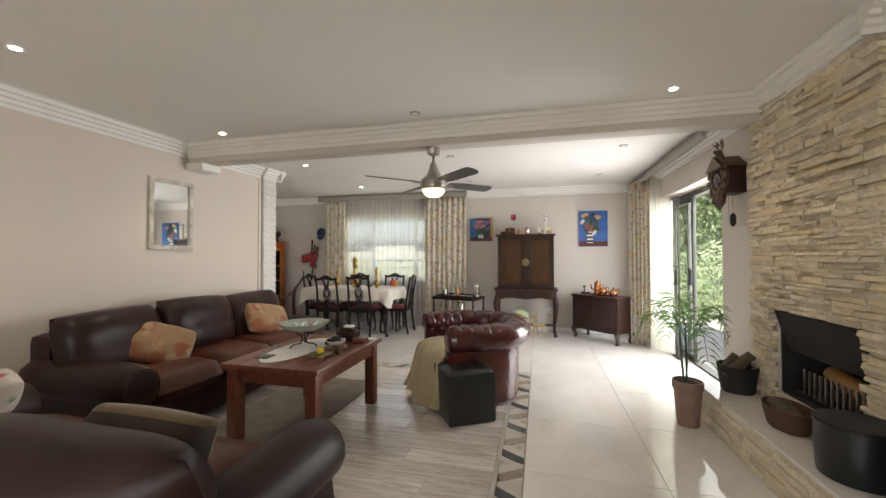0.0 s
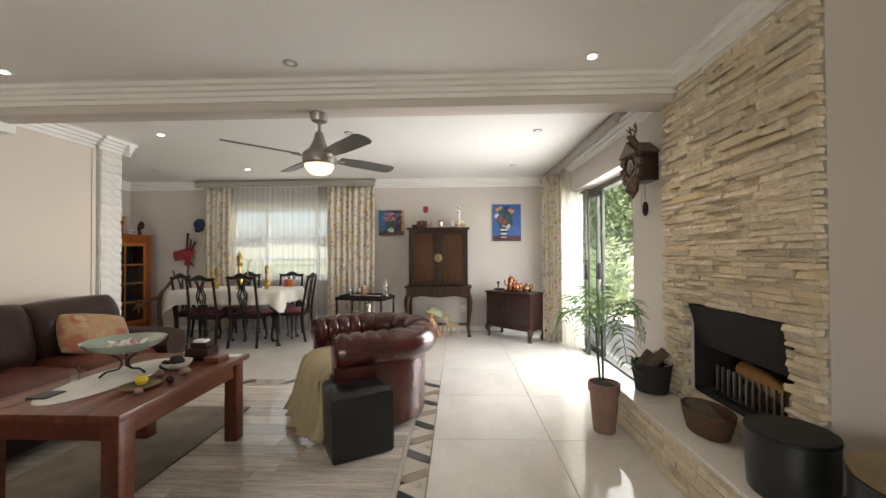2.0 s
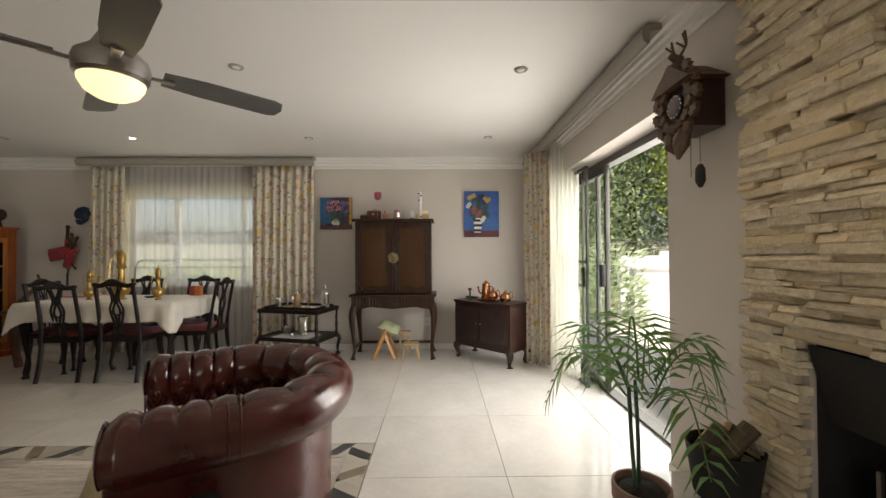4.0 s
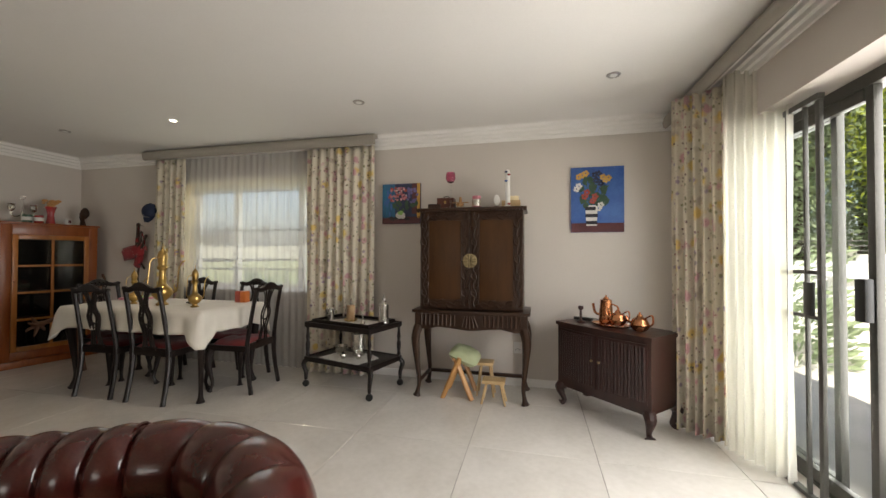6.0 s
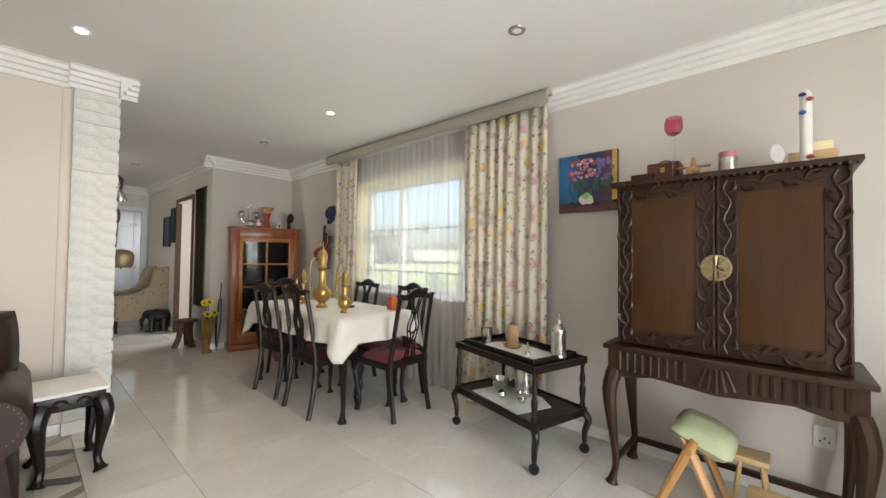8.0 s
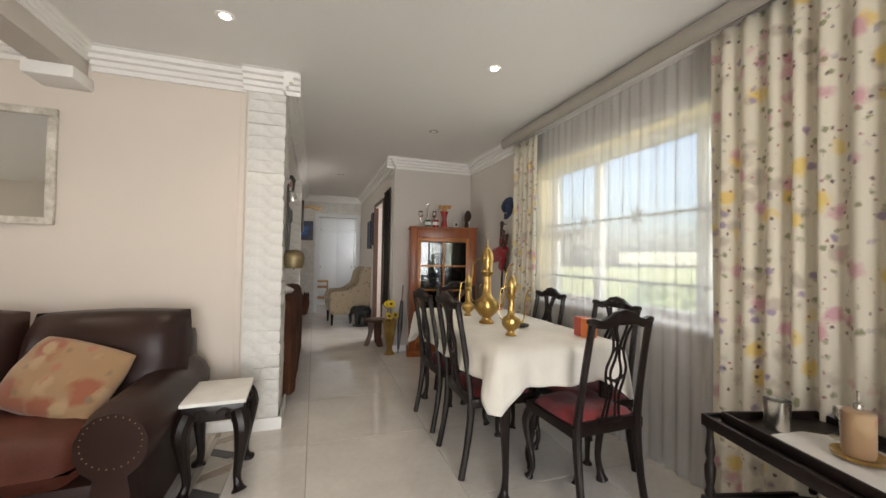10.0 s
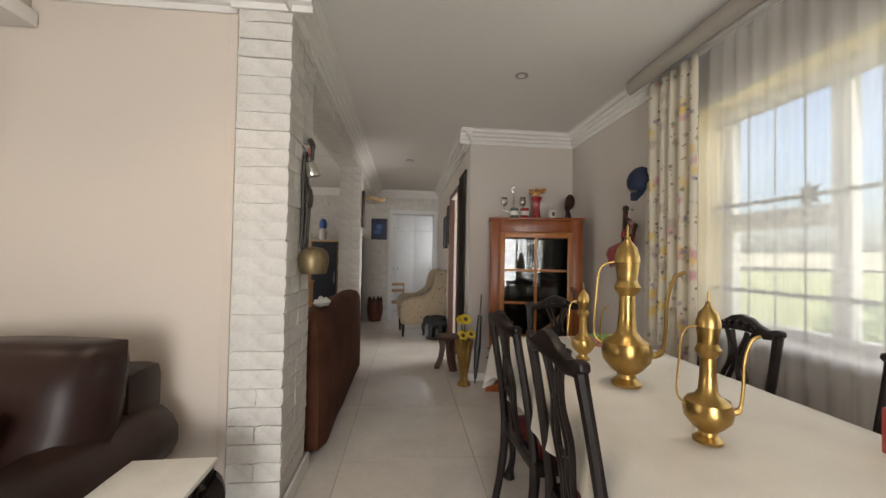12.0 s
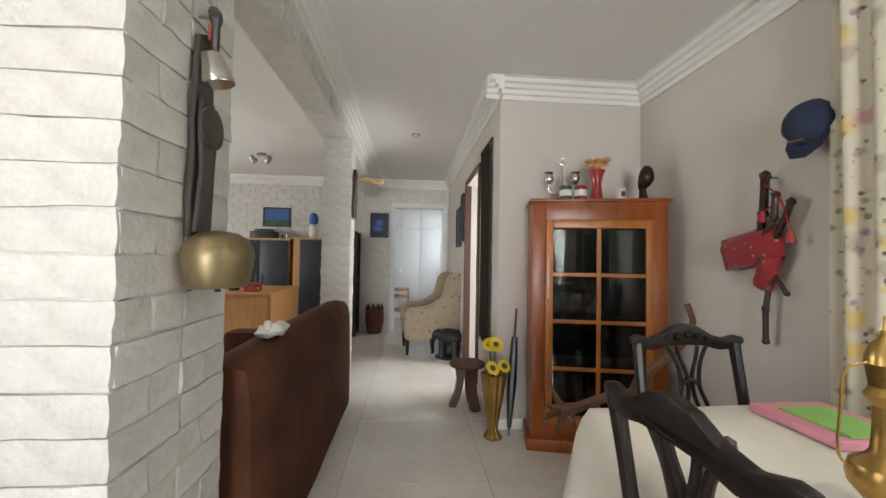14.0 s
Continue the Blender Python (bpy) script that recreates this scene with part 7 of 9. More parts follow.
def flower_painting():
    p = thing("painting", "oil painting of flowers in a striped vase", "painting")
    x0, x1, z0, z1 = 0.56, 1.02, 1.47, 2.075
    yf = BACK - 0.024
    part("canvas", boxes((x0, yf, z0, x1, BACK - 0.002, z1), bevel=0.002), BLUE_PAINT, p)
    part("table_band", boxes((x0 + 0.001, yf - 0.0012, z0 + 0.001, x1 - 0.001, yf - 0.0001, z0 + 0.085)), MAROON_PAINT, p, "maroon painted band")
    bm = fresh()
    slab(bm, [(0.695, 1.53), (0.785, 1.53), (0.795, 1.72), (0.685, 1.72)], yf - 0.0026, yf - 0.0014, axis="y")
    part("vase", bm, WHITE_OIL, p, "white painted vase")
    for z in (1.555, 1.62, 1.685):
        part("stripe", boxes((0.686 if z > 1.6 else 0.692, yf - 0.0036, z - 0.012, 0.794 if z > 1.6 else 0.788, yf - 0.0027, z + 0.02)), BLACK_OIL, p, "black painted stripe")
    rng = random.Random(8)
    bm = fresh()
    for k in range(16):
        blot(bm, 0.74 + rng.uniform(-0.10, 0.12), 1.83 + rng.uniform(-0.12, 0.15), rng.uniform(0.02, 0.04), yf - 0.0016 - 0.0001 * k, seed=k, sq=1.3)
    for k in range(7):
        tube(bm, [(0.74, yf - 0.001, 1.72), (0.74 + 0.05 * (k - 3), yf - 0.001, 1.90 + 0.02 * (k % 3))], 0.0035, 5)
    part("foliage", bm, GREEN_OIL, p, "dark green painted leaves")
    for mt, spots in ((YELLOW_OIL, ((0.66, 2.0), (0.86, 1.95), (0.69, 2.015), (0.63, 1.985), (0.885, 1.965), (0.84, 1.975))), (RED_OIL, ((0.68, 1.80), (0.75, 1.76), (0.70, 1.84), (0.77, 1.80))), (WHITE_OIL, ((0.63, 1.90), (0.61, 1.875), (0.82, 1.72), (0.80, 1.69))), (NAVY_PAINT, ((0.80, 2.01), (0.78, 1.95), (0.82, 1.92), (0.77, 2.0)))):
        for i, (x, z) in enumerate(spots):
            bm = fresh()
            for k in range(5):
                blot(bm, x + 0.018 * math.cos(1.26 * k), z + 0.018 * math.sin(1.26 * k), 0.014, yf - 0.0042 - 0.0002 * i, 7, i * 5 + k)
            part("flower", bm, mt, p, "painted flower")
    q = thing("painting", "small dark oil painting of pink flowers and vase", "painting")
    x0, x1, z0, z1 = -1.325, -0.91, 1.58, 1.995
    yf = BACK - 0.032
    part("canvas", boxes((x0, yf, z0, x1, BACK - 0.002, z1), bevel=0.002), NAVY_PAINT, q)
    for a, mt in (((x0 + 0.001, z0 + 0.06, x0 + 0.14, z1 - 0.001), TEAL_OIL), ((x1 - 0.035, z0 + 0.05, x1 - 0.001, z1 - 0.001), YELLOW_OIL), ((x1 - 0.09, z0 + 0.10, x1 - 0.036, z1 - 0.001), MAROON_PAINT), ((x0 + 0.001, z0 + 0.001, x1 - 0.001, z0 + 0.07), MAROON_PAINT)):
        part("colour_field", boxes((a[0], yf - 0.001, a[1], a[2], yf - 0.0001, a[3])), mt, q)
    layer = 0
    for mt, n, cx, cz, sx, sz, r, sq in ((BLUE_PAINT, 8, -1.26, 1.80, 0.04, 0.15, 0.014, 3.0), (BLACK_OIL, 8, -1.12, 1.63, 0.16, 0.03, 0.03, 0.5), (GREEN_OIL, 16, -1.08, 1.77, 0.13, 0.07, 0.020, 1.4), (RED_OIL, 12, -1.15, 1.88, 0.10, 0.08, 0.017, 1.0), (PURPLE_OIL, 22, -1.00, 1.88, 0.06, 0.09, 0.015, 1.0), (PINK_OIL, 30, -1.15, 1.885, 0.09, 0.085, 0.013, 1.0), (WHITE_OIL, 9, -1.13, 1.89, 0.09, 0.07, 0.007, 1.0)):
        for k in range(n):
            bm = fresh()
            an, d = rng.uniform(0, 6.28), math.sqrt(rng.random())
            layer += 1
            blot(bm, cx + sx * d * math.cos(an), cz + sz * d * math.sin(an), r * rng.uniform(0.7, 1.25), yf - 0.0014 - 0.00002 * layer, 7, k, sq)
            part("brush_stroke", bm, mt, q)
    bm = fresh()
    blot(bm, -1.12, 1.665, 0.055, yf - 0.0046, 16, 3, 0.75)
    part("vase", bm, WHITE_OIL, q, "white painted round vase")
    bm = fresh()
    blot(bm, -1.12, 1.69, 0.030, yf - 0.006, 9, 5, 0.8)
    part("leaves", bm, GREEN_PAPER, q, "light green painted leaves")


flower_painting()


def white_stool():
    s = thing("side_stool", "carved black stool with a white cloth top", "stool", pose(-3.155, 4.21, 0, 0, 0, 2))
    part("frame", boxes((-0.18, -0.14, 0.375, 0.18, 0.14, 0.455), bevel=0.008), DARK_WOOD, s)
    for sg in (-1, 1):
        part("carving", tube(fresh(), curve([(0.182, sg * 0.02, 0.415), (0.183, sg * 0.045, 0.436), (0.183, sg * 0.075, 0.42), (0.183, sg * 0.06, 0.40), (0.183, sg * 0.10, 0.392)], 5), 0.009, 6), DARK_WOOD, s, "carved scroll")
        part("carving", tube(fresh(), curve([(sg * 0.02, 0.142, 0.415), (sg * 0.05, 0.143, 0.436), (sg * 0.09, 0.143, 0.42), (sg * 0.07, 0.143, 0.40), (sg * 0.13, 0.142, 0.392)], 5), 0.009, 6), DARK_WOOD, s, "carved scroll")
    part("top", boxes((-0.19, -0.15, 0.456, 0.19, 0.15, 0.478), bevel=0.009), LACE, s, "white cloth top")
    for x in (-1, 1):
        for y in (-1, 1):
            part("leg", cabriole(fresh(), x * 0.155, y * 0.115, 0.41, x * 0.8, y * 0.6, 0.036), DARK_WOOD, s)


white_stool()


def corner_cabinet():
    W, D, H = 0.83, 0.34, 1.585
    m = pose(-5.335, 5.805, 0, 0, 0, 78)
    c = thing("corner_cabinet", "orange pine corner cabinet with glazed door", "cabinet", m)
    bm = boxes((0, D - 0.02, 0.06, W, D, H), (0, 0.02, 0.06, 0.022, D - 0.021, H), (W - 0.022, 0.02, 0.06, W, D - 0.021, H), (0.023, 0.02, 0.06, W - 0.023, D - 0.021, 0.10), (0.023, 0.02, H - 0.03, W - 0.023, D - 0.021, H))
    part("carcass", bm, PINE, c)
    part("top", boxes((-0.02, -0.015, H + 0.001, W + 0.02, D, H + 0.022), bevel=0.006), PINE, c)
    part("plinth", boxes((-0.025, -0.03, 0, W + 0.025, D, 0.075), bevel=0.008), PINE, c)
    for q in ((0, 0.076, 0.085, H), (W - 0.085, 0.076, W, H), (0.086, H - 0.115, W - 0.086, H), (0.086, 0.076, W - 0.086, 0.17)):
        part("face_frame", boxes((q[0], 0, q[1], q[2], 0.019, q[3]), bevel=0.002), PINE, c)
    x0, x1, z0, z1 = 0.087, W - 0.087, 0.172, H - 0.117
    d = part("door", boxes((x0, -0.012, z0, x0 + 0.045, 0.016, z1), (x1 - 0.045, -0.012, z0, x1, 0.016, z1), (x0 + 0.046, -0.012, z0, x1 - 0.046, 0.016, z0 + 0.05), (x0 + 0.046, -0.012, z1 - 0.05, x1 - 0.046, 0.016, z1), bevel=0.003), PINE_DOOR, c, "lighter glazed pine door")
    part("glazing_bar", boxes(((x0 + x1) / 2 - 0.012, -0.008, z0 + 0.051, (x0 + x1) / 2 + 0.012, 0.012, z1 - 0.051)), PINE_DOOR, d)
    for k in (1, 2, 3):
        z = z0 + 0.05 + (z1 - z0 - 0.1) * k / 4
        part("glazing_bar", boxes((x0 + 0.046, -0.009, z - 0.011, x1 - 0.046, 0.011, z + 0.011)), PINE_DOOR, d)
    for i in range(2):
        for k in range(4):
            za, zb = z0 + 0.05 + (z1 - z0 - 0.1) * k / 4 + 0.011, z0 + 0.05 + (z1 - z0 - 0.1) * (k + 1) / 4 - 0.011
            xa, xb = (x0 + 0.046, (x0 + x1) / 2 - 0.0125) if i == 0 else ((x0 + x1) / 2 + 0.0125, x1 - 0.046)
            part("pane", boxes((xa, 0.0, za, xb, 0.004, zb)), DARK_GLASS, d)
    part("knob", lathe(fresh(), [(0.008, 0), (0.014, 0.012), (0.010, 0.022)], 0, 0, 0, 12, m=pose(x0 + 0.02, -0.013, 0.95, 90, 0, 0)), PINE_DOOR, d)
    for k in (1, 2, 3):
        z = z0 + 0.05 + (z1 - z0 - 0.1) * k / 4
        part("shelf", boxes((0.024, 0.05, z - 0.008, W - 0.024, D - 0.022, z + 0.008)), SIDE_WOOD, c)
    # near-black sheet over the pine back panel
    part("back_sheet", boxes((0.023, D - 0.03, 0.10, W - 0.023, D - 0.021, H - 0.031)), BLACK_LEATHER, c, "dark sheet along the cabinet back")
    return m, W, D, H + 0.0225


CM, CW, CD, CH_TOP = corner_cabinet()


def corner_top_things():
    def at(u, v):
        return CM @ Vector((u, v, CH_TOP))
    p = at(0.22, 0.20)
    k = thing("candelabrum", "tarnished silver two-arm candelabrum", "candelabrum", pose(p.x, p.y, p.z, 0, 0, 78))
    part("stem", lathe(fresh(), [(0.045, 0), (0.05, 0.01), (0.02, 0.03), (0.012, 0.06), (0.02, 0.10), (0.008, 0.14), (0.006, 0.26), (0.004, 0.27)], segs=16), SILVER, k)
    part("ring", tube(fresh(), [(0.022 * math.cos(a), 0, 0.29 + 0.022 * math.sin(a)) for a in [2 * math.pi * j / 14 for j in range(15)]], 0.004, 6), SILVER, k)
    for s in (-1, 1):
        part("arm", tube(fresh(), curve([(0, 0, 0.10), (s * 0.05, 0, 0.07), (s * 0.09, 0, 0.09), (s * 0.09, 0, 0.13)], 5), 0.006, 7), SILVER, k)
        part("cup", lathe(fresh(), [(0.012, 0.13), (0.03, 0.15), (0.034, 0.18), (0.026, 0.20), (0.036, 0.215), (0.03, 0.215), (0.01, 0.16)], s * 0.09, 0, 0, 14), SILVER, k)
    for u, mt, lb in ((0.22, GREEN_OIL, "small green and white tin"), (0.315, RED_CERAMIC, "small red printed tin")):
        q = at(u, 0.07)
        t = thing("tin_can", lb + " on the cabinet", "tin")
        part("can", lathe(fresh(), [(0.038, 0), (0.04, 0.003), (0.04, 0.09), (0.037, 0.093), (0.01, 0.094)], q.x, q.y, q.z, 20), mt, t)
        part("label", lathe(fresh(), [(0.0403, 0.025), (0.0406, 0.025), (0.0406, 0.065), (0.0403, 0.065)], q.x, q.y, q.z, 20), WHITE_OIL, t, "pale printed band")
    q = at(0.43, 0.12)
    v = thing("red_vase", "red glazed vase with dried orange fungus", "vase")
    part("vase", lathe(fresh(), [(0.035, 0), (0.042, 0.01), (0.036, 0.06), (0.030, 0.11), (0.04, 0.17), (0.055, 0.205), (0.05, 0.205), (0.03, 0.15)], q.x, q.y, q.z, 22), RED_CERAMIC, v)
    rng = random.Random(5)
    bm = fresh()
    for j in range(16):
        a, r = rng.uniform(0, 6.28), rng.uniform(0, 0.07)
        bmesh.ops.create_icosphere(bm, subdivisions=2, radius=rng.uniform(0.014, 0.028), matrix=Matrix.Translation((q.x + r * math.cos(a), q.y + r * math.sin(a), q.z + 0.215 + rng.uniform(-0.005, 0.065))) @ Matrix.Diagonal((1, 1.2, 0.7, 1)))
    part("fungus", bm, SPONGE, v, "dried orange fungus")
    q = at(0.57, 0.08)
    g = thing("souvenir_mug", "white mug printed with a red animal", "mug")
    part("cup", lathe(fresh(), [(0.034, 0), (0.036, 0.004), (0.036, 0.075), (0.033, 0.075), (0.03, 0.01)], q.x, q.y, q.z, 20), WHITE_OIL, g)
    part("print", boxes((q.x + 0.0362, q.y - 0.016, q.z + 0.02, q.x + 0.0372, q.y + 0.012, q.z + 0.055)), MAROON_PAINT, g)
    q = at(0.72, 0.10)
    bm = fresh()
    tube(bm, curve([(0, 0, 0), (0.004, 0, 0.05), (0.008, 0, 0.09), (-0.012, 0, 0.13), (-0.02, 0, 0.17), (-0.012, 0, 0.205), (0, 0, 0.215)], 4), [0.03, 0.03, 0.028, 0.026, 0.024, 0.022, 0.022, 0.024, 0.03, 0.034, 0.038, 0.042, 0.045, 0.047, 0.047, 0.046, 0.044, 0.042, 0.040, 0.036, 0.032, 0.026, 0.02, 0.012, 0.004], 14)
    solo("carved_bust", bm, MAHOGANY, "dark carved wooden bust on the cabinet", "ornament", m=pose(q.x, q.y, q.z, 0, 0, 200), smooth=60)


corner_top_things()


def flower_vase():
    v = thing("brass_floor_vase", "tall fluted brass vase of yellow sunflowers", "vase")
    x, y = -5.50, 5.60
    bm = fresh()
    prof = [(0.060, 0), (0.062, 0.012), (0.045, 0.03), (0.03, 0.06), (0.035, 0.10), (0.06, 0.25), (0.082, 0.40), (0.088, 0.43), (0.08, 0.43), (0.05, 0.25)]
    rows = []
    for r, h in prof:
        rows.append([bm.verts.new((x + r * (1 + 0.06 * math.cos(12 * a)) * math.cos(a), y + r * (1 + 0.06 * math.cos(12 * a)) * math.sin(a), h)) for a in [2 * math.pi * k / 48 for k in range(48)]])
    for a, b in zip(rows, rows[1:]):
        ring_faces(bm, a, b)
    bm.faces.new(list(reversed(rows[0])))
    bm.faces.new(rows[-1])
    part("vase", bm, BRASS, v)
    for dx, dy, z, r in ((0.02, 0.0, 0.635, 0.062), (-0.03, -0.03, 0.625, 0.055), (0.06, -0.03, 0.49, 0.055), (0.05, 0.05, 0.50, 0.05)):
        c = Vector((x + dx + 0.03, y + dy, z))
        f = part("stalk", tube(fresh(), [(x + dx * 0.3, y + dy * 0.3, 0.38), (c.x - 0.02, c.y, c.z)], 0.005, 6), GREEN_OIL, v)
        bm = fresh()
        m = Matrix.Translation(c) @ Euler((0, radians(50), dx * 8)).to_matrix().to_4x4()
        for k in range(18):
            a = 2 * math.pi * k / 18
            mm = m @ Matrix.Rotation(a, 4, "Z")
            q = [bm.verts.new(mm @ Vector(pv)) for pv in ((0.015, -0.009, 0), (r * 0.7, -0.011, 0.008), (r, 0, 0.004 * (k % 3)), (r * 0.7, 0.011, 0.008), (0.015, 0.009, 0))]
            bm.faces.new(q)
        part("petals", bm, SUNFLOWER, f, "yellow sunflower petals")
        part("disc", lathe(fresh(), [(0.02, 0.004), (0.02, 0.010), (0.012, 0.016)], 0, 0, 0, 12, m=m), BARK, f)


flower_vase()
us = thing("umbrella", "folded black umbrella leaning behind the vase", "umbrella")
part("canopy", tube(fresh(), [(-5.53, 5.72, 0.05), (-5.55, 5.74, 0.35), (-5.575, 5.765, 0.66)], [0.014, 0.034, 0.022], 9), BLACK_LEATHER, us)
part("shaft", tube(fresh(), [(-5.525, 5.715, 0.0), (-5.59, 5.78, 0.86)], 0.007, 7), BARK, us)


def bagpipes():
    b = thing("bagpipes", "red tartan bagpipes hung on the wall", "bagpipes")
    x, z, y = -4.62, 1.28, BACK - 0.05
    bm = fresh()
    pillow(bm, 0.34, 0.17, 0.09, Matrix.Translation((x - 0.03, y, z)) @ Euler((radians(90), radians(-12), 0)).to_matrix().to_4x4())
    part("bag", bm, TARTAN, b, "red tartan bag", smooth=70)
    bm = fresh()
    pillow(bm, 0.10, 0.20, 0.06, Matrix.Translation((x + 0.06, y, z - 0.10)) @ Euler((radians(90), radians(15), 0)).to_matrix().to_4x4())
    part("bag_neck", bm, TARTAN, b, smooth=70)
    for pts, r in (([(x + 0.03, y - 0.01, z + 0.04), (x + 0.05, y - 0.01, z + 0.16), (x + 0.06, y - 0.01, z + 0.34)], 0.018), ([(x + 0.05, y - 0.02, z + 0.02), (x + 0.11, y - 0.02, z + 0.14), (x + 0.12, y - 0.02, z + 0.24)], 0.014), ([(x + 0.08, y - 0.01, z + 0.0), (x + 0.15, y - 0.01, z + 0.12), (x + 0.18, y - 0.01, z + 0.20)], 0.014), ([(x + 0.07, y, z - 0.16), (x + 0.05, y, z - 0.28), (x + 0.05, y, z - 0.43)], 0.012), ([(x + 0.09, y, z - 0.12), (x + 0.15, y, z - 0.20)], 0.010)):
        bm = fresh()
        tube(bm, pts, r, 9)
        for p in pts[1:]:
            bmesh.ops.create_icosphere(bm, subdivisions=1, radius=r * 1.5, matrix=Matrix.Translation(p))
        part("pipe", bm, MAHOGANY, b, "turned dark wooden pipe")
    for p in ((x + 0.055, y - 0.02, z + 0.17), (x + 0.185, y - 0.02, z + 0.07)):
        part("tassel", tube(fresh(), [p, (p[0], p[1], p[2] - 0.05)], [0.014, 0.022], 9), RED_CERAMIC, b, "red tassel")
        part("cord", tube(fresh(), curve([(x + 0.06, y - 0.02, z + 0.30), (x + 0.14, y - 0.02, z + 0.22), (p[0], p[1], p[2])], 5), 0.004, 5), RED_CERAMIC, b)
    part("hook", tube(fresh(), [(x + 0.06, BACK - 0.001, z + 0.33), (x + 0.06, y - 0.01, z + 0.33)], 0.006, 6), STEEL, b)


bagpipes()


def wall_cap():
    c = thing("cap", "navy peaked cap hung on the wall", "cap", pose(-4.33, BACK - 0.075, 1.775, 68, 8, 0))
    part("crown", lathe(fresh(), [(0.086, 0), (0.088, 0.02), (0.082, 0.06), (0.06, 0.085), (0.02, 0.095)], segs=22, squash=1.05), NAVY_CLOTH, c)
    bm = fresh()
    slab(bm, [(-0.08, -0.04), (-0.07, -0.10), (-0.03, -0.145), (0.03, -0.145), (0.07, -0.10), (0.08, -0.04)], 0.0, 0.006)
    part("peak", bm, NAVY_CLOTH, c)
    part("badge", boxes((-0.035, -0.092, 0.025, 0.035, -0.086, 0.05), bevel=0.002), STEEL, c, "grey embroidered bar")


wall_cap()

def driftwood():
    d = thing("driftwood_branch", "forked driftwood branch standing behind the end chair", "driftwood")
    part("stem", tube(fresh(), curve([(-4.50, 6.05, 0.0), (-4.53, 6.02, 0.35), (-4.50, 6.00, 0.66), (-4.48, 6.12, 0.80), (-4.46, 6.22, 0.93), (-4.45, 6.19, 1.03)], 4), [0.035] * 4 + [0.03] * 6 + [0.022] * 6 + [0.012] * 6, 9), DRIFT, d)
    bm = tube(fresh(), curve([(-4.505, 6.01, 0.64), (-4.53, 5.90, 0.62), (-4.56, 5.78, 0.57), (-4.58, 5.70, 0.54)], 4), [0.026] * 5 + [0.022] * 5 + [0.03] * 4, 9)
    for k, (dx, dy, dz) in enumerate(((0.0, -0.05, 0.075), (0.02, -0.09, 0.03), (-0.01, -0.09, -0.04), (0.02, -0.04, -0.09), (0.03, 0.04, -0.05))):
        tube(bm, [(-4.58, 5.71, 0.545), (-4.58 + dx, 5.71 + dy * 0.7, 0.545 + dz * 0.7), (-4.58 + dx, 5.71 + dy, 0.545 + dz * 1.2)], [0.02, 0.014, 0.005], 7)
    part("limb", bm, DRIFT, d, "reddish clawed driftwood limb")


driftwood()
# ---------------------------------------------------------------- hall and study
def cow_bells():
    b = thing("cow_bells", "two cow bells on a dark leather strap", "bell")
    y, x = 4.467, -3.95
    st = fresh()
    slab(st, [(x - 0.052, 1.25), (x + 0.046, 1.25), (x + 0.050, 1.36), (x + 0.040, 1.47), (x + 0.046, 1.55), (x + 0.036, 1.66), (x + 0.030, 1.76), (x - 0.030, 1.79), (x - 0.044, 1.70), (x - 0.048, 1.56), (x - 0.040, 1.45), (x - 0.050, 1.36)], y + 0.004, y + 0.018, axis="y")
    bmesh.ops.bevel(st, geom=st.edges[:], offset=0.003, segments=1, affect="EDGES")
    part("strap", st, STRAP, b)
    st = fresh()
    slab(st, [(x - 0.034, 1.262), (x + 0.040, 1.262), (x + 0.032, 1.42), (x + 0.040, 1.52), (x + 0.030, 1.60), (x - 0.028, 1.60), (x - 0.040, 1.52), (x - 0.028, 1.42)], y + 0.0185, y + 0.030, axis="y")
    bmesh.ops.bevel(st, geom=st.edges[:], offset=0.003, segments=1, affect="EDGES")
    for v in st.verts:
        v.co.y += 0.006 * math.sin((v.co.z - 1.30) * 10.5)
    part("strap", st, STRAP, b)
    part("buckle", lathe(fresh(), [(0.040, 0), (0.054, 0.004), (0.054, 0.012), (0.040, 0.016)], 0, 0, 0, 20, m=pose(x, y + 0.030, 1.53, -90, 0, 0)), STRAP, b, "dark round buckle")
    bell = [(0.078, 0), (0.083, 0.005), (0.092, 0.035), (0.099, 0.075), (0.097, 0.095), (0.082, 0.122), (0.05, 0.138), (0.012, 0.143)]
    big = part("large_bell", lathe(fresh(), bell, x, y + 0.066, 1.125, 26, squash=0.8), OLD_BRASS, b, "large tarnished brass bell")
    part("clapper", boxes((x - 0.006, y + 0.06, 1.112, x + 0.006, y + 0.07, 1.14)), SOOT, big)
    sm = [(0.040, 0), (0.042, 0.005), (0.034, 0.04), (0.026, 0.075), (0.008, 0.085)]
    part("small_bell", lathe(fresh(), sm, 0, 0, 0, 20, m=pose(x, y + 0.05, 1.645, 12, 8, 0)), SILVER, b, "small silver bell")
    part("bow", tube(fresh(), curve([(x - 0.01, y + 0.03, 1.84), (x + 0.02, y + 0.05, 1.80), (x + 0.01, y + 0.045, 1.73)], 4), [0.016] * 5 + [0.010] * 4, 7), STRAP, b)
    part("ribbon", boxes((x - 0.02, y + 0.023, 1.76, x + 0.005, y + 0.034, 1.80)), RED_OIL, b, "red ribbon")
    part("nail", tube(fresh(), [(x, 4.44, 1.82), (x, y + 0.03, 1.82)], 0.004, 6), STEEL, b)


cow_bells()


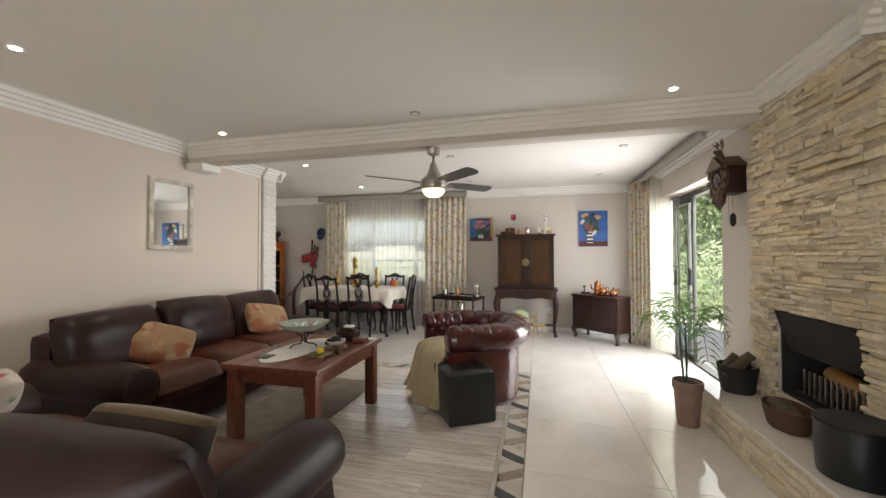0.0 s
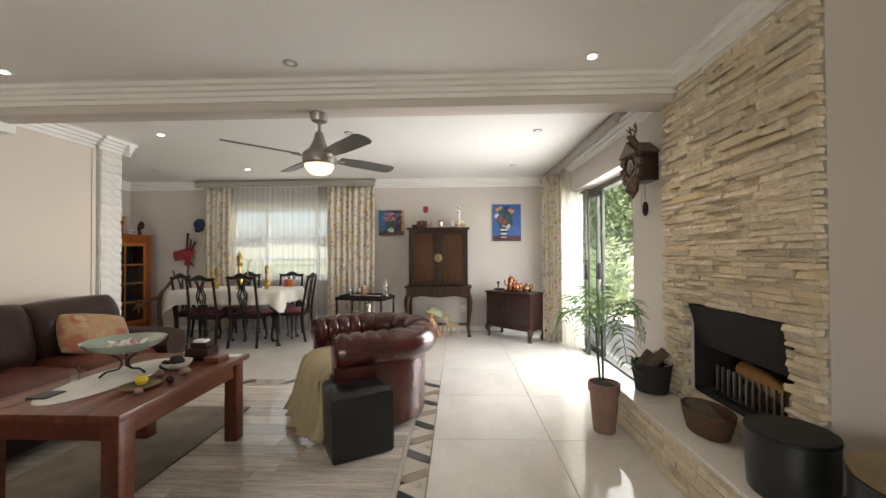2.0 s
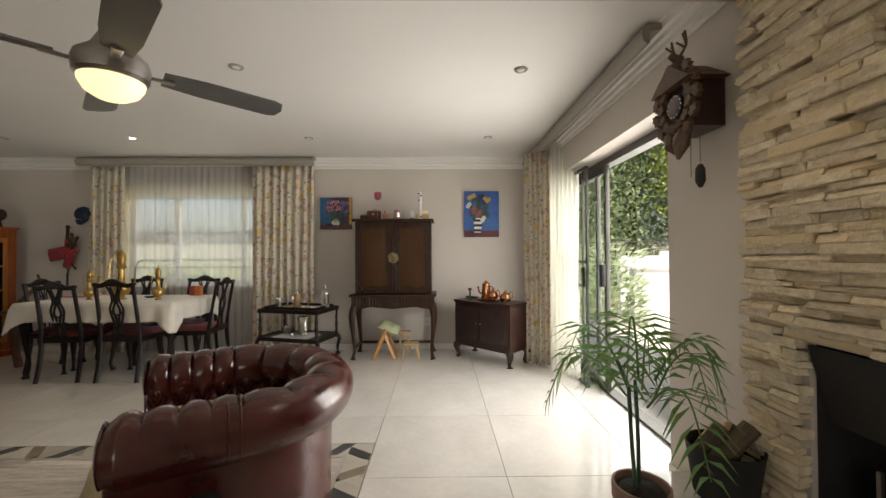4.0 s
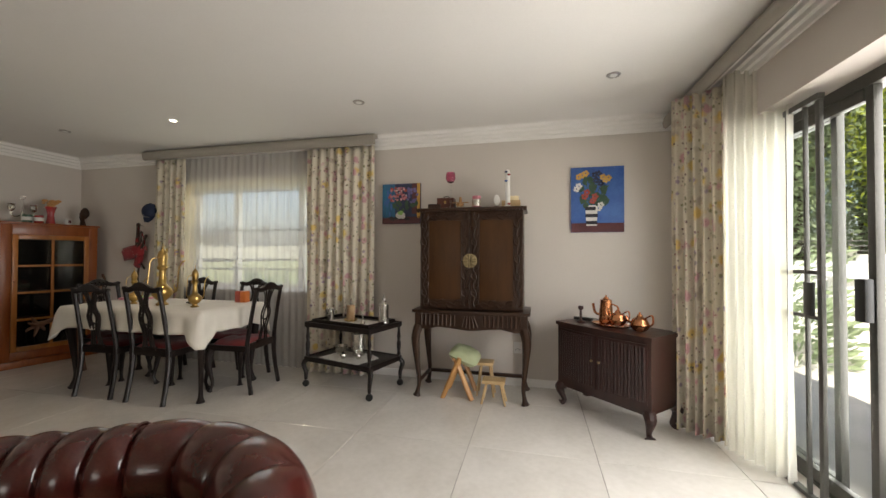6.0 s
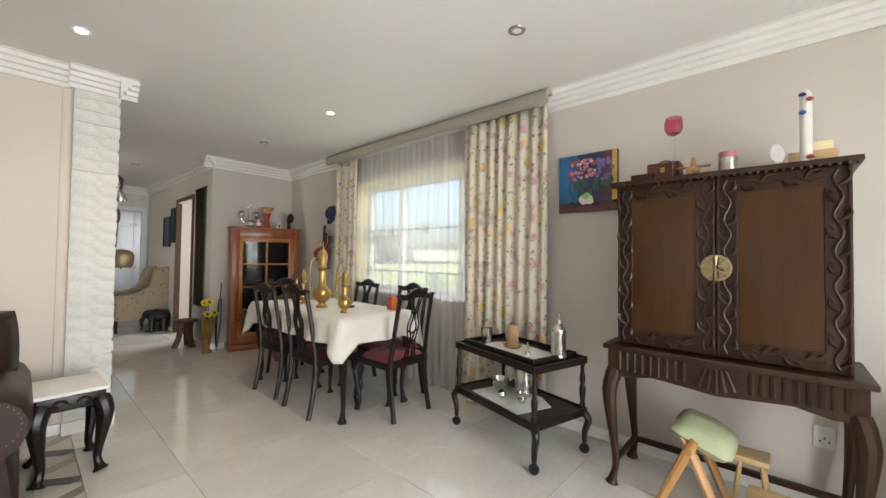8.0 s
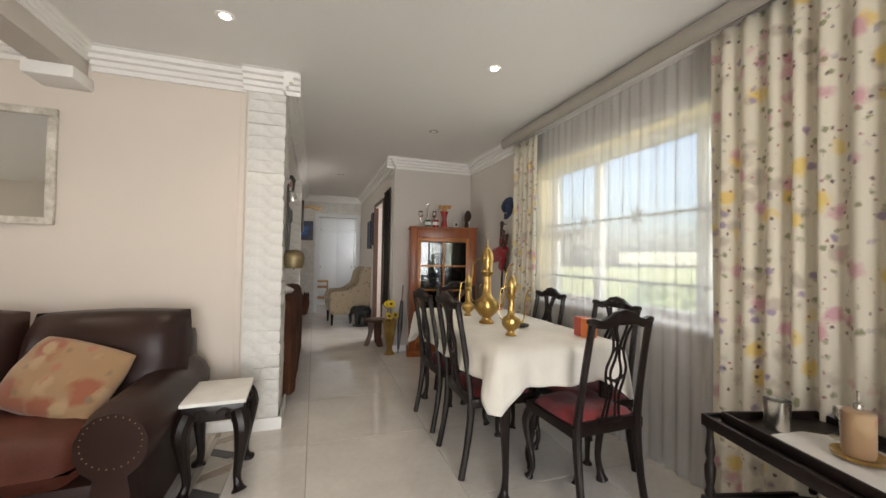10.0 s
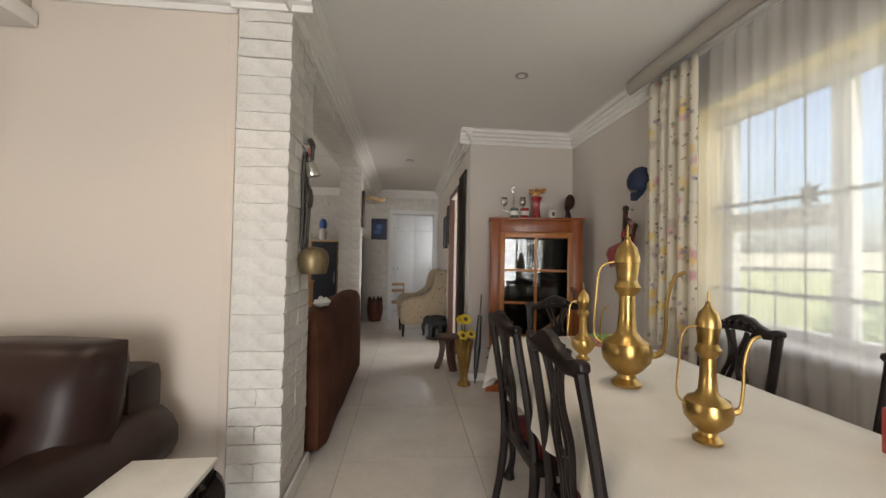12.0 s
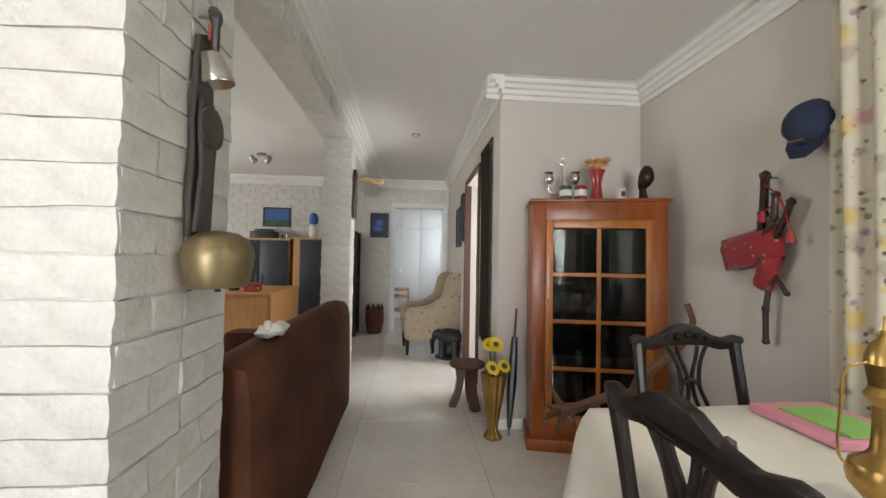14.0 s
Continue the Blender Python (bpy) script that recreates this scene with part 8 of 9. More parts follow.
def brown_sofa():
    s = thing("brown_velvet_sofa", "brown velvet sofa, its back to the hall", "sofa")
    x0, x1 = -6.16, -4.24
    bm = fresh()
    n = 20
    rows = []
    for i in range(n + 1):
        u = i / n
        x = x0 + (x1 - x0) * u
        w = 0.008 * noise.noise(Vector((u * 6, 0, 3)))
        top = 0.855 + 0.012 * u + 0.010 * noise.noise(Vector((u * 4, 1, 3)))
        e = 0.03 * max(0.0, (0.03 - min(u, 1 - u)) / 0.03) ** 2
        rows.append([bm.verts.new((x, yy + w, z)) for yy, z in ((4.545 - e, 0.04), (4.545 - e, 0.35), (4.535 - e, 0.72), (4.525 - e, top - 0.06 - e), (4.49, top - 0.012 - e), (4.42, top - e), (4.35, top - 0.012 - e), (4.305, top - 0.07), (4.29, 0.45), (4.29, 0.04))])
    for a, b in zip(rows, rows[1:]):
        ring_faces(bm, a, b)
    bm.faces.new(rows[0])
    bm.faces.new(list(reversed(rows[-1])))
    bmesh.ops.recalc_face_normals(bm, faces=bm.faces)
    part("back", bm, VELVET, s, smooth=60)
    part("seat", boxes((x0 + 0.15, 3.62, 0.12, x1 - 0.15, 4.285, 0.44), bevel=0.05), VELVET, s)
    for x in (x0, x1 - 0.2):
        part("arm", boxes((x, 3.60, 0.04, x + 0.2, 4.286, 0.62), bevel=0.05), VELVET, s)
    for x in (x0 + 0.08, x1 - 0.08):
        for y in (3.7, 4.45):
            part("foot", lathe(fresh(), [(0.02, 0), (0.026, 0.04)], x, y, 0, 10), DARK_WOOD, s)
    cl = thing("cloth", "crumpled white cloth lying on the sofa back", "cloth")
    bm = fresh()
    pillow(bm, 0.24, 0.12, 0.05, pose(-4.62, 4.44, 0.892, 6, -4, 10))
    tube(bm, curve([(-4.56, 4.44, 0.90), (-4.53, 4.45, 0.93), (-4.50, 4.46, 0.91)], 4), [0.02, 0.02, 0.019, 0.018, 0.016, 0.014, 0.012, 0.01, 0.006], 8)
    part("fabric", bm, LACE, cl, smooth=70)


brown_sofa()
structure("column", boxes((-6.49, 4.262, 0, -6.253, 4.488, 2.24)), BRICK_PAINT, "white painted brick column in the study opening", "column")


def hall_door():
    d = structure("door_2", boxes((-9.35, 4.68, 0, -9.29, 4.755, 2.06), (-9.35, 5.545, 0, -9.29, 5.62, 2.06), (-9.35, 4.68, 2.061, -9.29, 5.62, 2.125)), DOOR_WHITE, "white framed doorway at the hall's end", "door frame")
    w = thing("wardrobe", "white built-in wardrobe with panelled doors", "wardrobe")
    part("carcass", boxes((-11.09, 4.36, 0, -10.66, 6.04, 2.3)), DOOR_WHITE, w)
    for k in range(4):
        y = 4.37 + 0.417 * k
        for z0, z1 in ((0.08, 1.80), (1.82, 2.28)):
            lf = part("door", boxes((-10.658, y + 0.003, z0, -10.635, y + 0.412, z1), bevel=0.004), DOOR_WHITE, w)
            part("handle", boxes((-10.634, y + (0.36 if k % 2 == 0 else 0.03), (z0 + z1) / 2 - 0.03 if z1 < 2 else z0 + 0.04, -10.61, y + (0.38 if k % 2 == 0 else 0.05), (z0 + z1) / 2 + 0.03 if z1 < 2 else z0 + 0.07)), STEEL, lf)
    t = thing("bedside_shelf", "small orange wood shelf in the far room", "shelf")
    for z in (0.22, 0.47, 0.60):
        part("shelf", boxes((-10.3, 4.62, z, -9.95, 5.00, z + 0.03), bevel=0.003), OAK, t)
    for x in (-10.29, -9.98):
        for y in (4.63, 4.97):
            part("leg", boxes((x, y, 0, x + 0.025, y + 0.025, 0.60)), OAK, t)


hall_door()


def wing_chair():
    c = thing("wing_armchair", "beige wing armchair with dark dotted upholstery", "armchair", pose(-7.98, 5.27, 0, 0, 0, -84))
    # faces -x in the room; its own front is +x
    part("seat", boxes((-0.22, -0.25, 0.22, 0.34, 0.25, 0.44), bevel=0.05), DOTTED, c)
    bm = boxes((-0.36, -0.30, 0.20, -0.20, 0.30, 1.02), bevel=0.06)
    bmesh.ops.transform(bm, matrix=Matrix.Translation((-0.2, 0, 0.3)) @ Matrix.Rotation(radians(-9), 4, "Y") @ Matrix.Translation((0.2, 0, -0.3)), verts=bm.verts)
    part("back", bm, DOTTED, c)
    for s in (-1, 1):
        bm = fresh()
        slab(bm, [(-0.36, 0.20), (0.34, 0.20), (0.36, 0.52), (0.30, 0.60), (0.05, 0.61), (-0.12, 0.72), (-0.18, 0.98), (-0.32, 1.04), (-0.40, 1.0)], s * 0.25 - 0.06 + 0.06 * s, s * 0.25 + 0.06 + 0.06 * s, axis="y")
        bmesh.ops.bevel(bm, geom=bm.edges[:], offset=0.025, segments=2, affect="EDGES")
        part("wing", bm, DOTTED, c)
        for x in (-0.28, 0.30):
            part("leg", tube(fresh(), [(x, s * 0.25, 0.0), (x, s * 0.25, 0.21)], [0.016, 0.028], 9), MAHOGANY, c)


wing_chair()


def elephant():
    bm = fresh()
    tube(bm, curve([(0.10, 0, 0.22), (0.02, 0, 0.25), (-0.09, 0, 0.23), (-0.13, 0, 0.18)], 5), [0.07, 0.085, 0.095, 0.1, 0.105, 0.105, 0.105, 0.105, 0.105, 0.10, 0.095, 0.09, 0.08, 0.065, 0.05, 0.03], 14)
    for x in (-0.09, 0.07):
        for y in (-0.055, 0.055):
            tube(bm, [(x, y, 0.0), (x, y, 0.02), (x, y, 0.20)], [0.040, 0.034, 0.046], 10)
    tube(bm, curve([(0.10, 0, 0.27), (0.17, 0, 0.26), (0.21, 0, 0.17), (0.20, 0, 0.06), (0.22, 0, 0.03)], 4), [0.075, 0.075, 0.072, 0.066, 0.058, 0.048, 0.04, 0.034, 0.03, 0.027, 0.024, 0.021, 0.018, 0.016, 0.014, 0.012, 0.010], 12)
    for s in (-1, 1):
        slab(bm, [(0.10, 0.30), (0.03, 0.33), (0.0, 0.26), (0.04, 0.17), (0.10, 0.20)], s * 0.085 - 0.006, s * 0.085 + 0.006, axis="y")
    lathe(bm, [(0.12, 0.305), (0.125, 0.31), (0.125, 0.33), (0.12, 0.335)], -0.01, 0, 0.0, 24)
    lathe(bm, [(0.14, -0.001), (0.145, 0.004), (0.145, 0.018), (0.13, 0.02)], 0.02, 0, 0.001, 24)
    solo("elephant_stand", bm, BLACK_LEATHER, "black carved elephant plant stand", "ornament", m=pose(-7.58, 5.50, 0, 0, 0, 250), smooth=60)


elephant()


def carved_stool():
    s = thing("carved_stool", "low carved round stool with splayed legs", "stool")
    x, y = -6.05, 5.50
    part("seat", lathe(fresh(), [(0.10, 0.325), (0.14, 0.33), (0.148, 0.345), (0.14, 0.36), (0.05, 0.364)], x, y, 0, 28), STOOL_WOOD, s)
    for k in range(3):
        a = 2 * math.pi * k / 3 + 0.5
        c, t = math.cos(a), math.sin(a)
        bm = fresh()
        m = Matrix.Translation((x, y, 0)) @ Matrix.Rotation(a, 4, "Z")
        slab(bm, [(0.02, 0.324), (0.10, 0.324), (0.085, 0.22), (0.10, 0.12), (0.145, 0.0), (0.09, 0.0), (0.05, 0.10), (0.03, 0.20)], -0.034, 0.034, m=m, axis="y")
        part("leg", bm, STOOL_WOOD, s)


carved_stool()


def drum():
    d = thing("wooden_drum", "carved reddish wooden drum with toothed rim", "drum")
    x, y = -9.08, 4.46
    bm = lathe(fresh(), [(0.09, 0), (0.11, 0.01), (0.145, 0.16), (0.15, 0.28), (0.13, 0.38), (0.12, 0.40), (0.11, 0.38)], x, y, 0, 24)
    part("body", bm, LEATHER_SEAT, d)
    for k in range(9):
        a = 2 * math.pi * k / 9
        part("peg", tube(fresh(), [(x + 0.128 * math.cos(a), y + 0.128 * math.sin(a), 0.36), (x + 0.118 * math.cos(a), y + 0.118 * math.sin(a), 0.45)], [0.022, 0.012], 6), MAHOGANY, d)


drum()


def framed(label, x, y0, z0, y1, z1, fill, frame_mat, depth=0.02, name="picture"):
    p = thing(name, label, "picture")
    w = 0.018
    for a in ((y0, z0, y1, z0 + w), (y0, z1 - w, y1, z1), (y0, z0 + w, y0 + w, z1 - w), (y1 - w, z0 + w, y1, z1 - w)):
        part("frame", boxes((x, a[0], a[1], x + depth, a[2], a[3])), frame_mat, p)
    part("print", boxes((x, y0 + w, z0 + w, x + depth * 0.5, y1 - w, z1 - w)), fill, p)
    return p


hp = framed("dark blue framed painting on the brick wall", -9.299, 4.34, 1.54, 4.64, 1.945, NAVY_PAINT, BLACK_OIL)
bm = fresh()
lathe(bm, [(0.06, 0), (0.05, 0.002), (0.02, 0.003)], 0, 0, 0, 14, m=pose(-9.2885, 4.49, 1.78, 0, 90, 0))
lathe(bm, [(0.04, 0), (0.03, 0.002), (0.01, 0.003)], 0, 0, 0, 14, squash=1.8, m=pose(-9.2885, 4.46, 1.68, 0, 90, 0))
part("motif", bm, BLUE_PAINT, hp, "paler blue painted shapes")
st = framed("framed landscape above the study cabinets", -9.299, 2.62, 1.68, 3.05, 1.99, BLUE_PAINT, MAHOGANY)
part("land", boxes((-9.2885, 2.64, 1.70, -9.2875, 3.03, 1.79)), GREEN_OIL, st, "dark painted land")


def hall_side():
    # frames on the hall's side wall
    for x0, x1, z0, z1 in ((-7.98, -7.60, 1.36, 1.86), (-7.52, -7.34, 1.42, 1.98)):
        p = thing("picture", "dark framed picture on the hall wall", "picture", group="hall pictures")
        w = 0.02
        for a in ((x0, z0, x1, z0 + w), (x0, z1 - w, x1, z1), (x0, z0 + w, x0 + w, z1 - w), (x1 - w, z0 + w, x1, z1 - w)):
            part("frame", boxes((a[0], 5.615, a[1], a[2], 5.648, a[3])), BLACK_OIL, p)
        part("print", boxes((x0 + w, 5.63, z0 + w, x1 - w, 5.648, z1 - w)), NAVY_PAINT, p)
    structure("door_3", boxes((-6.425, 5.63, 0, -6.375, 5.70, 2.05), (-7.265, 5.63, 0, -7.215, 5.70, 2.05), (-7.265, 5.63, 2.051, -6.375, 5.70, 2.10)), DOOR_WOOD, "brown wooden door frame in the hall", "door frame")
    bm = fresh()
    n = 12
    grid = []
    for j in range(n + 1):
        z = 0.52 + 1.62 * j / n
        grid.append([bm.verts.new((-6.22 + 0.38 * i / 8, 5.622 + 0.006 * math.sin(i * 1.7 + j * 0.3), z + (0.03 * (i % 2) if j == 0 else 0))) for i in range(9)])
    for a, b in zip(grid, grid[1:]):
        for i in range(8):
            bm.faces.new((a[i], a[i + 1], b[i + 1], b[i]))
    bmesh.ops.solidify(bm, geom=bm.faces[:], thickness=0.008)
    h = thing("wall_hanging", "long dark woven wall hanging by the doorway", "wall hanging")
    part("cloth", bm, BANNER, h)
    part("rod", tube(fresh(), [(-6.26, 5.63, 2.145), (-5.80, 5.63, 2.145)], 0.010, 8), DOOR_WOOD, h)


hall_side()


def study():
    for i, (y0, y1, lb) in enumerate(((2.30, 3.16, "navy two-door office cabinet"), (3.22, 3.78, "tall navy cupboard with pale wood edge"))):
        c = thing("office_cabinet", lb + " against the brick wall", "cabinet", group="study cabinets")
        h = 1.45 + 0.02 * i
        part("carcass", boxes((-9.29, y0, 0.04, -8.92, y1, h), bevel=0.003), OAK, c)
        part("top", boxes((-9.29, y0 - 0.015, h + 0.001, -8.90, y1 + 0.015, h + 0.022)), PALE_WOOD, c)
        nd = 2 if i == 0 else 1
        e = 0.012 if i == 0 else 0.10
        for k in range(nd):
            a, b = y0 + e + (y1 - y0 - e - 0.012) * k / nd, y0 + e + (y1 - y0 - e - 0.012) * (k + 1) / nd
            d = part("door", boxes((-8.919, a + 0.002, 0.08, -8.90, b - 0.002, h - 0.01), bevel=0.002), NAVY_DOOR, c, "navy laminate door")
            part("handle", tube(fresh(), [(-8.885, (b - 0.04) if k == 0 else (a + 0.04), 0.72), (-8.885, (b - 0.04) if k == 0 else (a + 0.04), 0.92)], 0.006, 6), STEEL, d)
    d = thing("desk", "yellow wood veneer office desk", "desk")
    part("top", boxes((-7.9, 2.2, 0.80, -6.9, 3.62, 0.83), bevel=0.003), OAK, d)
    part("end_panel", boxes((-7.88, 3.58, 0.0, -6.95, 3.605, 0.799)), OAK, d)
    part("modesty_panel", boxes((-6.97, 2.25, 0.30, -6.945, 3.575, 0.799)), OAK, d)
    part("end_panel", boxes((-7.88, 2.22, 0.0, -6.95, 2.245, 0.799)), OAK, d)
    t = thing("telephone", "red desk telephone on the desk", "telephone")
    part("base", boxes((-7.15, 3.30, 0.831, -7.02, 3.44, 0.88), bevel=0.012), RED_CERAMIC, t)
    part("handset", tube(fresh(), [(-7.08, 3.28, 0.895), (-7.08, 3.37, 0.91), (-7.08, 3.46, 0.895)], [0.022, 0.014, 0.022], 8), RED_CERAMIC, t)
    put("desk_lamp_base", "small black desk ornament with chrome top", "ornament", [(0.05, 0), (0.055, 0.02), (0.03, 0.05), (0.012, 0.08), (0.02, 0.12), (0.006, 0.16)], Vector((-7.15, 3.15, 0.831)), SOOT, 16)
    pr = thing("printer", "dark desktop printer on the study cabinet", "printer")
    part("body", boxes((-9.22, 2.55, 1.473, -8.95, 2.90, 1.58), bevel=0.012), BLACK_LEATHER, pr)
    part("tray", boxes((-9.15, 2.60, 1.581, -9.0, 2.85, 1.62), bevel=0.006), BLACK_LEATHER, pr)
    for y, r, h, mt in ((3.0, 0.03, 0.07, TERRACOTTA), (3.08, 0.025, 0.09, SILVER), (3.18, 0.03, 0.06, WHITE_OIL)):
        put("cabinet_ornament", "small ornament on the study cabinet", "ornament", [(r * 0.7, 0), (r, h * 0.3), (r * 0.8, h * 0.7), (r * 0.3, h)], Vector((-9.05, y, 1.473)), mt, 14)
    v = thing("blue_lamp", "blue and white china lamp with black top", "lamp")
    part("base", lathe(fresh(), [(0.05, 0), (0.055, 0.02), (0.07, 0.10), (0.06, 0.18), (0.03, 0.22), (0.02, 0.26)], -9.05, 3.48, 1.493, 18), WHITE_OIL, v)
    part("shade", lathe(fresh(), [(0.06, 0.22), (0.075, 0.30), (0.05, 0.38), (0.02, 0.40)], -9.05, 3.48, 1.493, 18), BLUE_PAINT, v)
    s = thing("ceiling_spotlights", "steel twin ceiling spotlight in the study", "spotlight")
    part("plate", lathe(fresh(), [(0.06, -0.02), (0.06, 0)], -7.9, 3.1, CEIL - 0.0005, 20), STEEL, s)
    for dy, rx in ((-0.06, 40), (0.07, -35)):
        part("head", lathe(fresh(), [(0.035, 0), (0.04, 0.01), (0.032, 0.09), (0.012, 0.10)], 0, 0, 0, 16, m=pose(-7.88, 3.1 + dy, CEIL - 0.12, rx, 15, 0)), STEEL, s)
    structure("ceiling_hatch", boxes((-7.45, 3.55, CEIL - 0.012, -6.85, 4.10, CEIL - 0.0005)), TRIM, "white loft hatch in the study ceiling", "hatch")
    b = thing("dark_bookcase", "dark wooden bookcase behind the column", "bookcase")
    part("side", boxes((-9.2, 3.86, 0, -9.17, 4.20, 1.6)), SOOT, b)
    part("side", boxes((-8.82, 3.86, 0, -8.79, 4.20, 1.6)), SOOT, b)
    part("back_panel", boxes((-9.169, 3.86, 0, -8.821, 3.88, 1.6)), SOOT, b)
    for k in range(5):
        part("shelf", boxes((-9.169, 3.881, 0.1 + 0.36 * k, -8.821, 4.19, 0.12 + 0.36 * k)), SOOT, b)
    h = thing("horn_mount", "pale horn on a dark carved wall bracket", "horn")
    part("bracket", boxes((-6.42, 4.501, 1.55, -6.30, 4.53, 1.98), bevel=0.01), SIDE_WOOD, h)
    part("horn", tube(fresh(), curve([(-6.36, 4.53, 1.88), (-6.33, 4.60, 1.90), (-6.36, 4.70, 1.88), (-6.40, 4.74, 1.90)], 5), [0.022] * 6 + [0.026] * 5 + [0.030] * 5, 10), PALE_WOOD, h, "pale cow horn")


study()
# ---------------------------------------------------------------- garden
def tree(x, y, h, spread, seed, leaf, n):
    t = thing("tree", "tall leafy garden tree with drooping branches" if leaf is LEAF else "bright green feathery garden tree", "tree", group="garden trees")
    rng = random.Random(seed)
    bm = fresh()
    tube(bm, curve([(x, y, -0.2), (x + 0.1, y, h * 0.3), (x - 0.05, y + 0.1, h * 0.75)], 4), [0.20, 0.19, 0.18, 0.17, 0.15, 0.13, 0.10, 0.07, 0.04], 9)
    tips = []
    for k in range(14):
        a, z0 = rng.uniform(0, 6.28), h * rng.uniform(0.15, 0.7)
        r = spread * rng.uniform(0.5, 1.0)
        tip = Vector((x + r * math.cos(a), y + r * math.sin(a), z0 + h * rng.uniform(0.05, 0.3)))
        tube(bm, curve([(x, y, z0), ((x + tip.x) / 2, (y + tip.y) / 2, (z0 + tip.z) / 2 + 0.3), tip], 3), [0.06, 0.05, 0.04, 0.03, 0.025, 0.02, 0.01], 6)
        tips.append(tip)
    part("trunk", bm, BARK, t)
    verts, faces = [], []
    for k in range(int(n * 2.8)):
        c = tips[k % len(tips)] if rng.random() < 0.6 else Vector((x, y, h * rng.uniform(0.1, 0.95)))
        p = c + Vector((rng.gauss(0, spread * 0.36), rng.gauss(0, spread * 0.36), rng.gauss(0, h * 0.10)))
        s = rng.uniform(0.06, 0.135)
        d = Vector((rng.uniform(-1, 1), rng.uniform(-1, 1), rng.uniform(-1.2, 0.2))).normalized()
        w = d.orthogonal().normalized()
        w = Matrix.Rotation(rng.uniform(0, 6.28), 3, d) @ w
        i = len(verts)
        verts += [p, p + d * s * 0.6 + w * s * 0.3, p + d * s * 1.5, p + d * s * 0.6 - w * s * 0.3]
        faces.append((i, i + 1, i + 2, i + 3))
    me = bpy.data.meshes.new("crown")
    me.from_pydata([tuple(v) for v in verts], [], faces)
    ob = new("crown", me)
    me.materials.append(leaf)
    ob.parent = t
    return t


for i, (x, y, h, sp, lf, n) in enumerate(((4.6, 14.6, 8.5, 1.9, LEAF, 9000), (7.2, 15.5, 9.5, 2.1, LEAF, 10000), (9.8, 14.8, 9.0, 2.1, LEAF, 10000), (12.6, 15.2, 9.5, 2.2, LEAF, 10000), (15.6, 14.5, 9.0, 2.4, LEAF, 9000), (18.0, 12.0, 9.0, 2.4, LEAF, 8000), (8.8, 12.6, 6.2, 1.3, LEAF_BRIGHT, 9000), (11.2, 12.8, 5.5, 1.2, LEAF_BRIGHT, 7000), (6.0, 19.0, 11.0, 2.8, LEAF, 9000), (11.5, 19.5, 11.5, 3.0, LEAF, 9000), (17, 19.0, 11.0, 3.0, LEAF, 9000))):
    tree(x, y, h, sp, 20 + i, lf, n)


def shrub(x, y, h, seed):
    rng = random.Random(seed)
    bm = fresh()
    for k in range(500):
        a, r, z = rng.uniform(0, 6.28), h * 0.5 * math.sqrt(rng.random()), rng.uniform(0.02, h)
        p = Vector((x + r * math.cos(a), y + r * math.sin(a), z - 0.17))
        d = Vector((math.cos(a), math.sin(a), rng.uniform(0, 1.2))).normalized()
        w = d.orthogonal().normalized() * 0.03
        bm.faces.new([bm.verts.new(v) for v in (p, p + d * 0.08 + w, p + d * 0.18, p + d * 0.08 - w)])
    solo("shrub", bm, LEAF, "low green garden shrub", "shrub", group="garden shrubs", smooth=0)


for i, (x, y, h) in enumerate(((3.7, 9.6, 1.5), (3.4, 8.6, 1.0), (3.9, 11.4, 1.8), (-4.9, 9.6, 1.0), (-1.2, 10.4, 1.2), (-2.4, 9.8, 0.7))):
    shrub(x, y, h, 60 + i)
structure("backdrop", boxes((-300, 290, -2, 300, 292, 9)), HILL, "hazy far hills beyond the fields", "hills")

# ---------------------------------------------------------------- pieces of floors and walls
def piece(name, me, m, parent, material=None):
    ob = new(name, me)
    if material and not me.materials:
        me.materials.append(material)
    ob.parent = parent
    ob.matrix_world = m
    return ob


def block_mesh(name, lx, ly, lz, bevel, material, jitter=0.0, seed=0):
    bm = fresh()
    box(bm, -lx / 2, -ly / 2, -lz / 2, lx / 2, ly / 2, lz / 2, bevel=bevel, segs=1)
    if jitter:
        rng = random.Random(seed)
        for v in bm.verts:
            v.co += Vector((rng.uniform(-jitter, jitter), rng.uniform(-jitter, jitter), rng.uniform(-jitter, jitter)))
    me = finish(bm, name, 0)
    me.materials.append(material)
    return me


def rough_block(name, lx, ly, lz, material, seed):
    """A hand-made brick: worn corners and a lumpy painted face."""
    bm = fresh()
    box(bm, -lx / 2, -ly / 2, -lz / 2, lx / 2, ly / 2, lz / 2)
    cuts = [e for e in bm.edges if e.calc_length() > 0.06]
    bmesh.ops.subdivide_edges(bm, edges=cuts, cuts=2, use_grid_fill=True)
    for v in bm.verts:
        q = v.co.copy()
        worn = sum(1 for a, h in ((q.x, lx), (q.y, ly), (q.z, lz)) if abs(abs(a) - h / 2) < 1e-4)
        v.co *= 1 - 0.02 * max(0, worn - 1)
        v.co += noise.noise_vector(q * 23 + Vector((seed * 3.1, 0, 0))) * 0.0065
    me = finish(bm, name, 50)
    me.materials.append(material)
    return me


# polished tiles, 0.8 m, round the laminate inset
INX0, INX1, INY1 = LEFT, -0.35, 4.11
BW_ = 0.15
TX, TY, TS = -0.1955, 5.467, 0.8


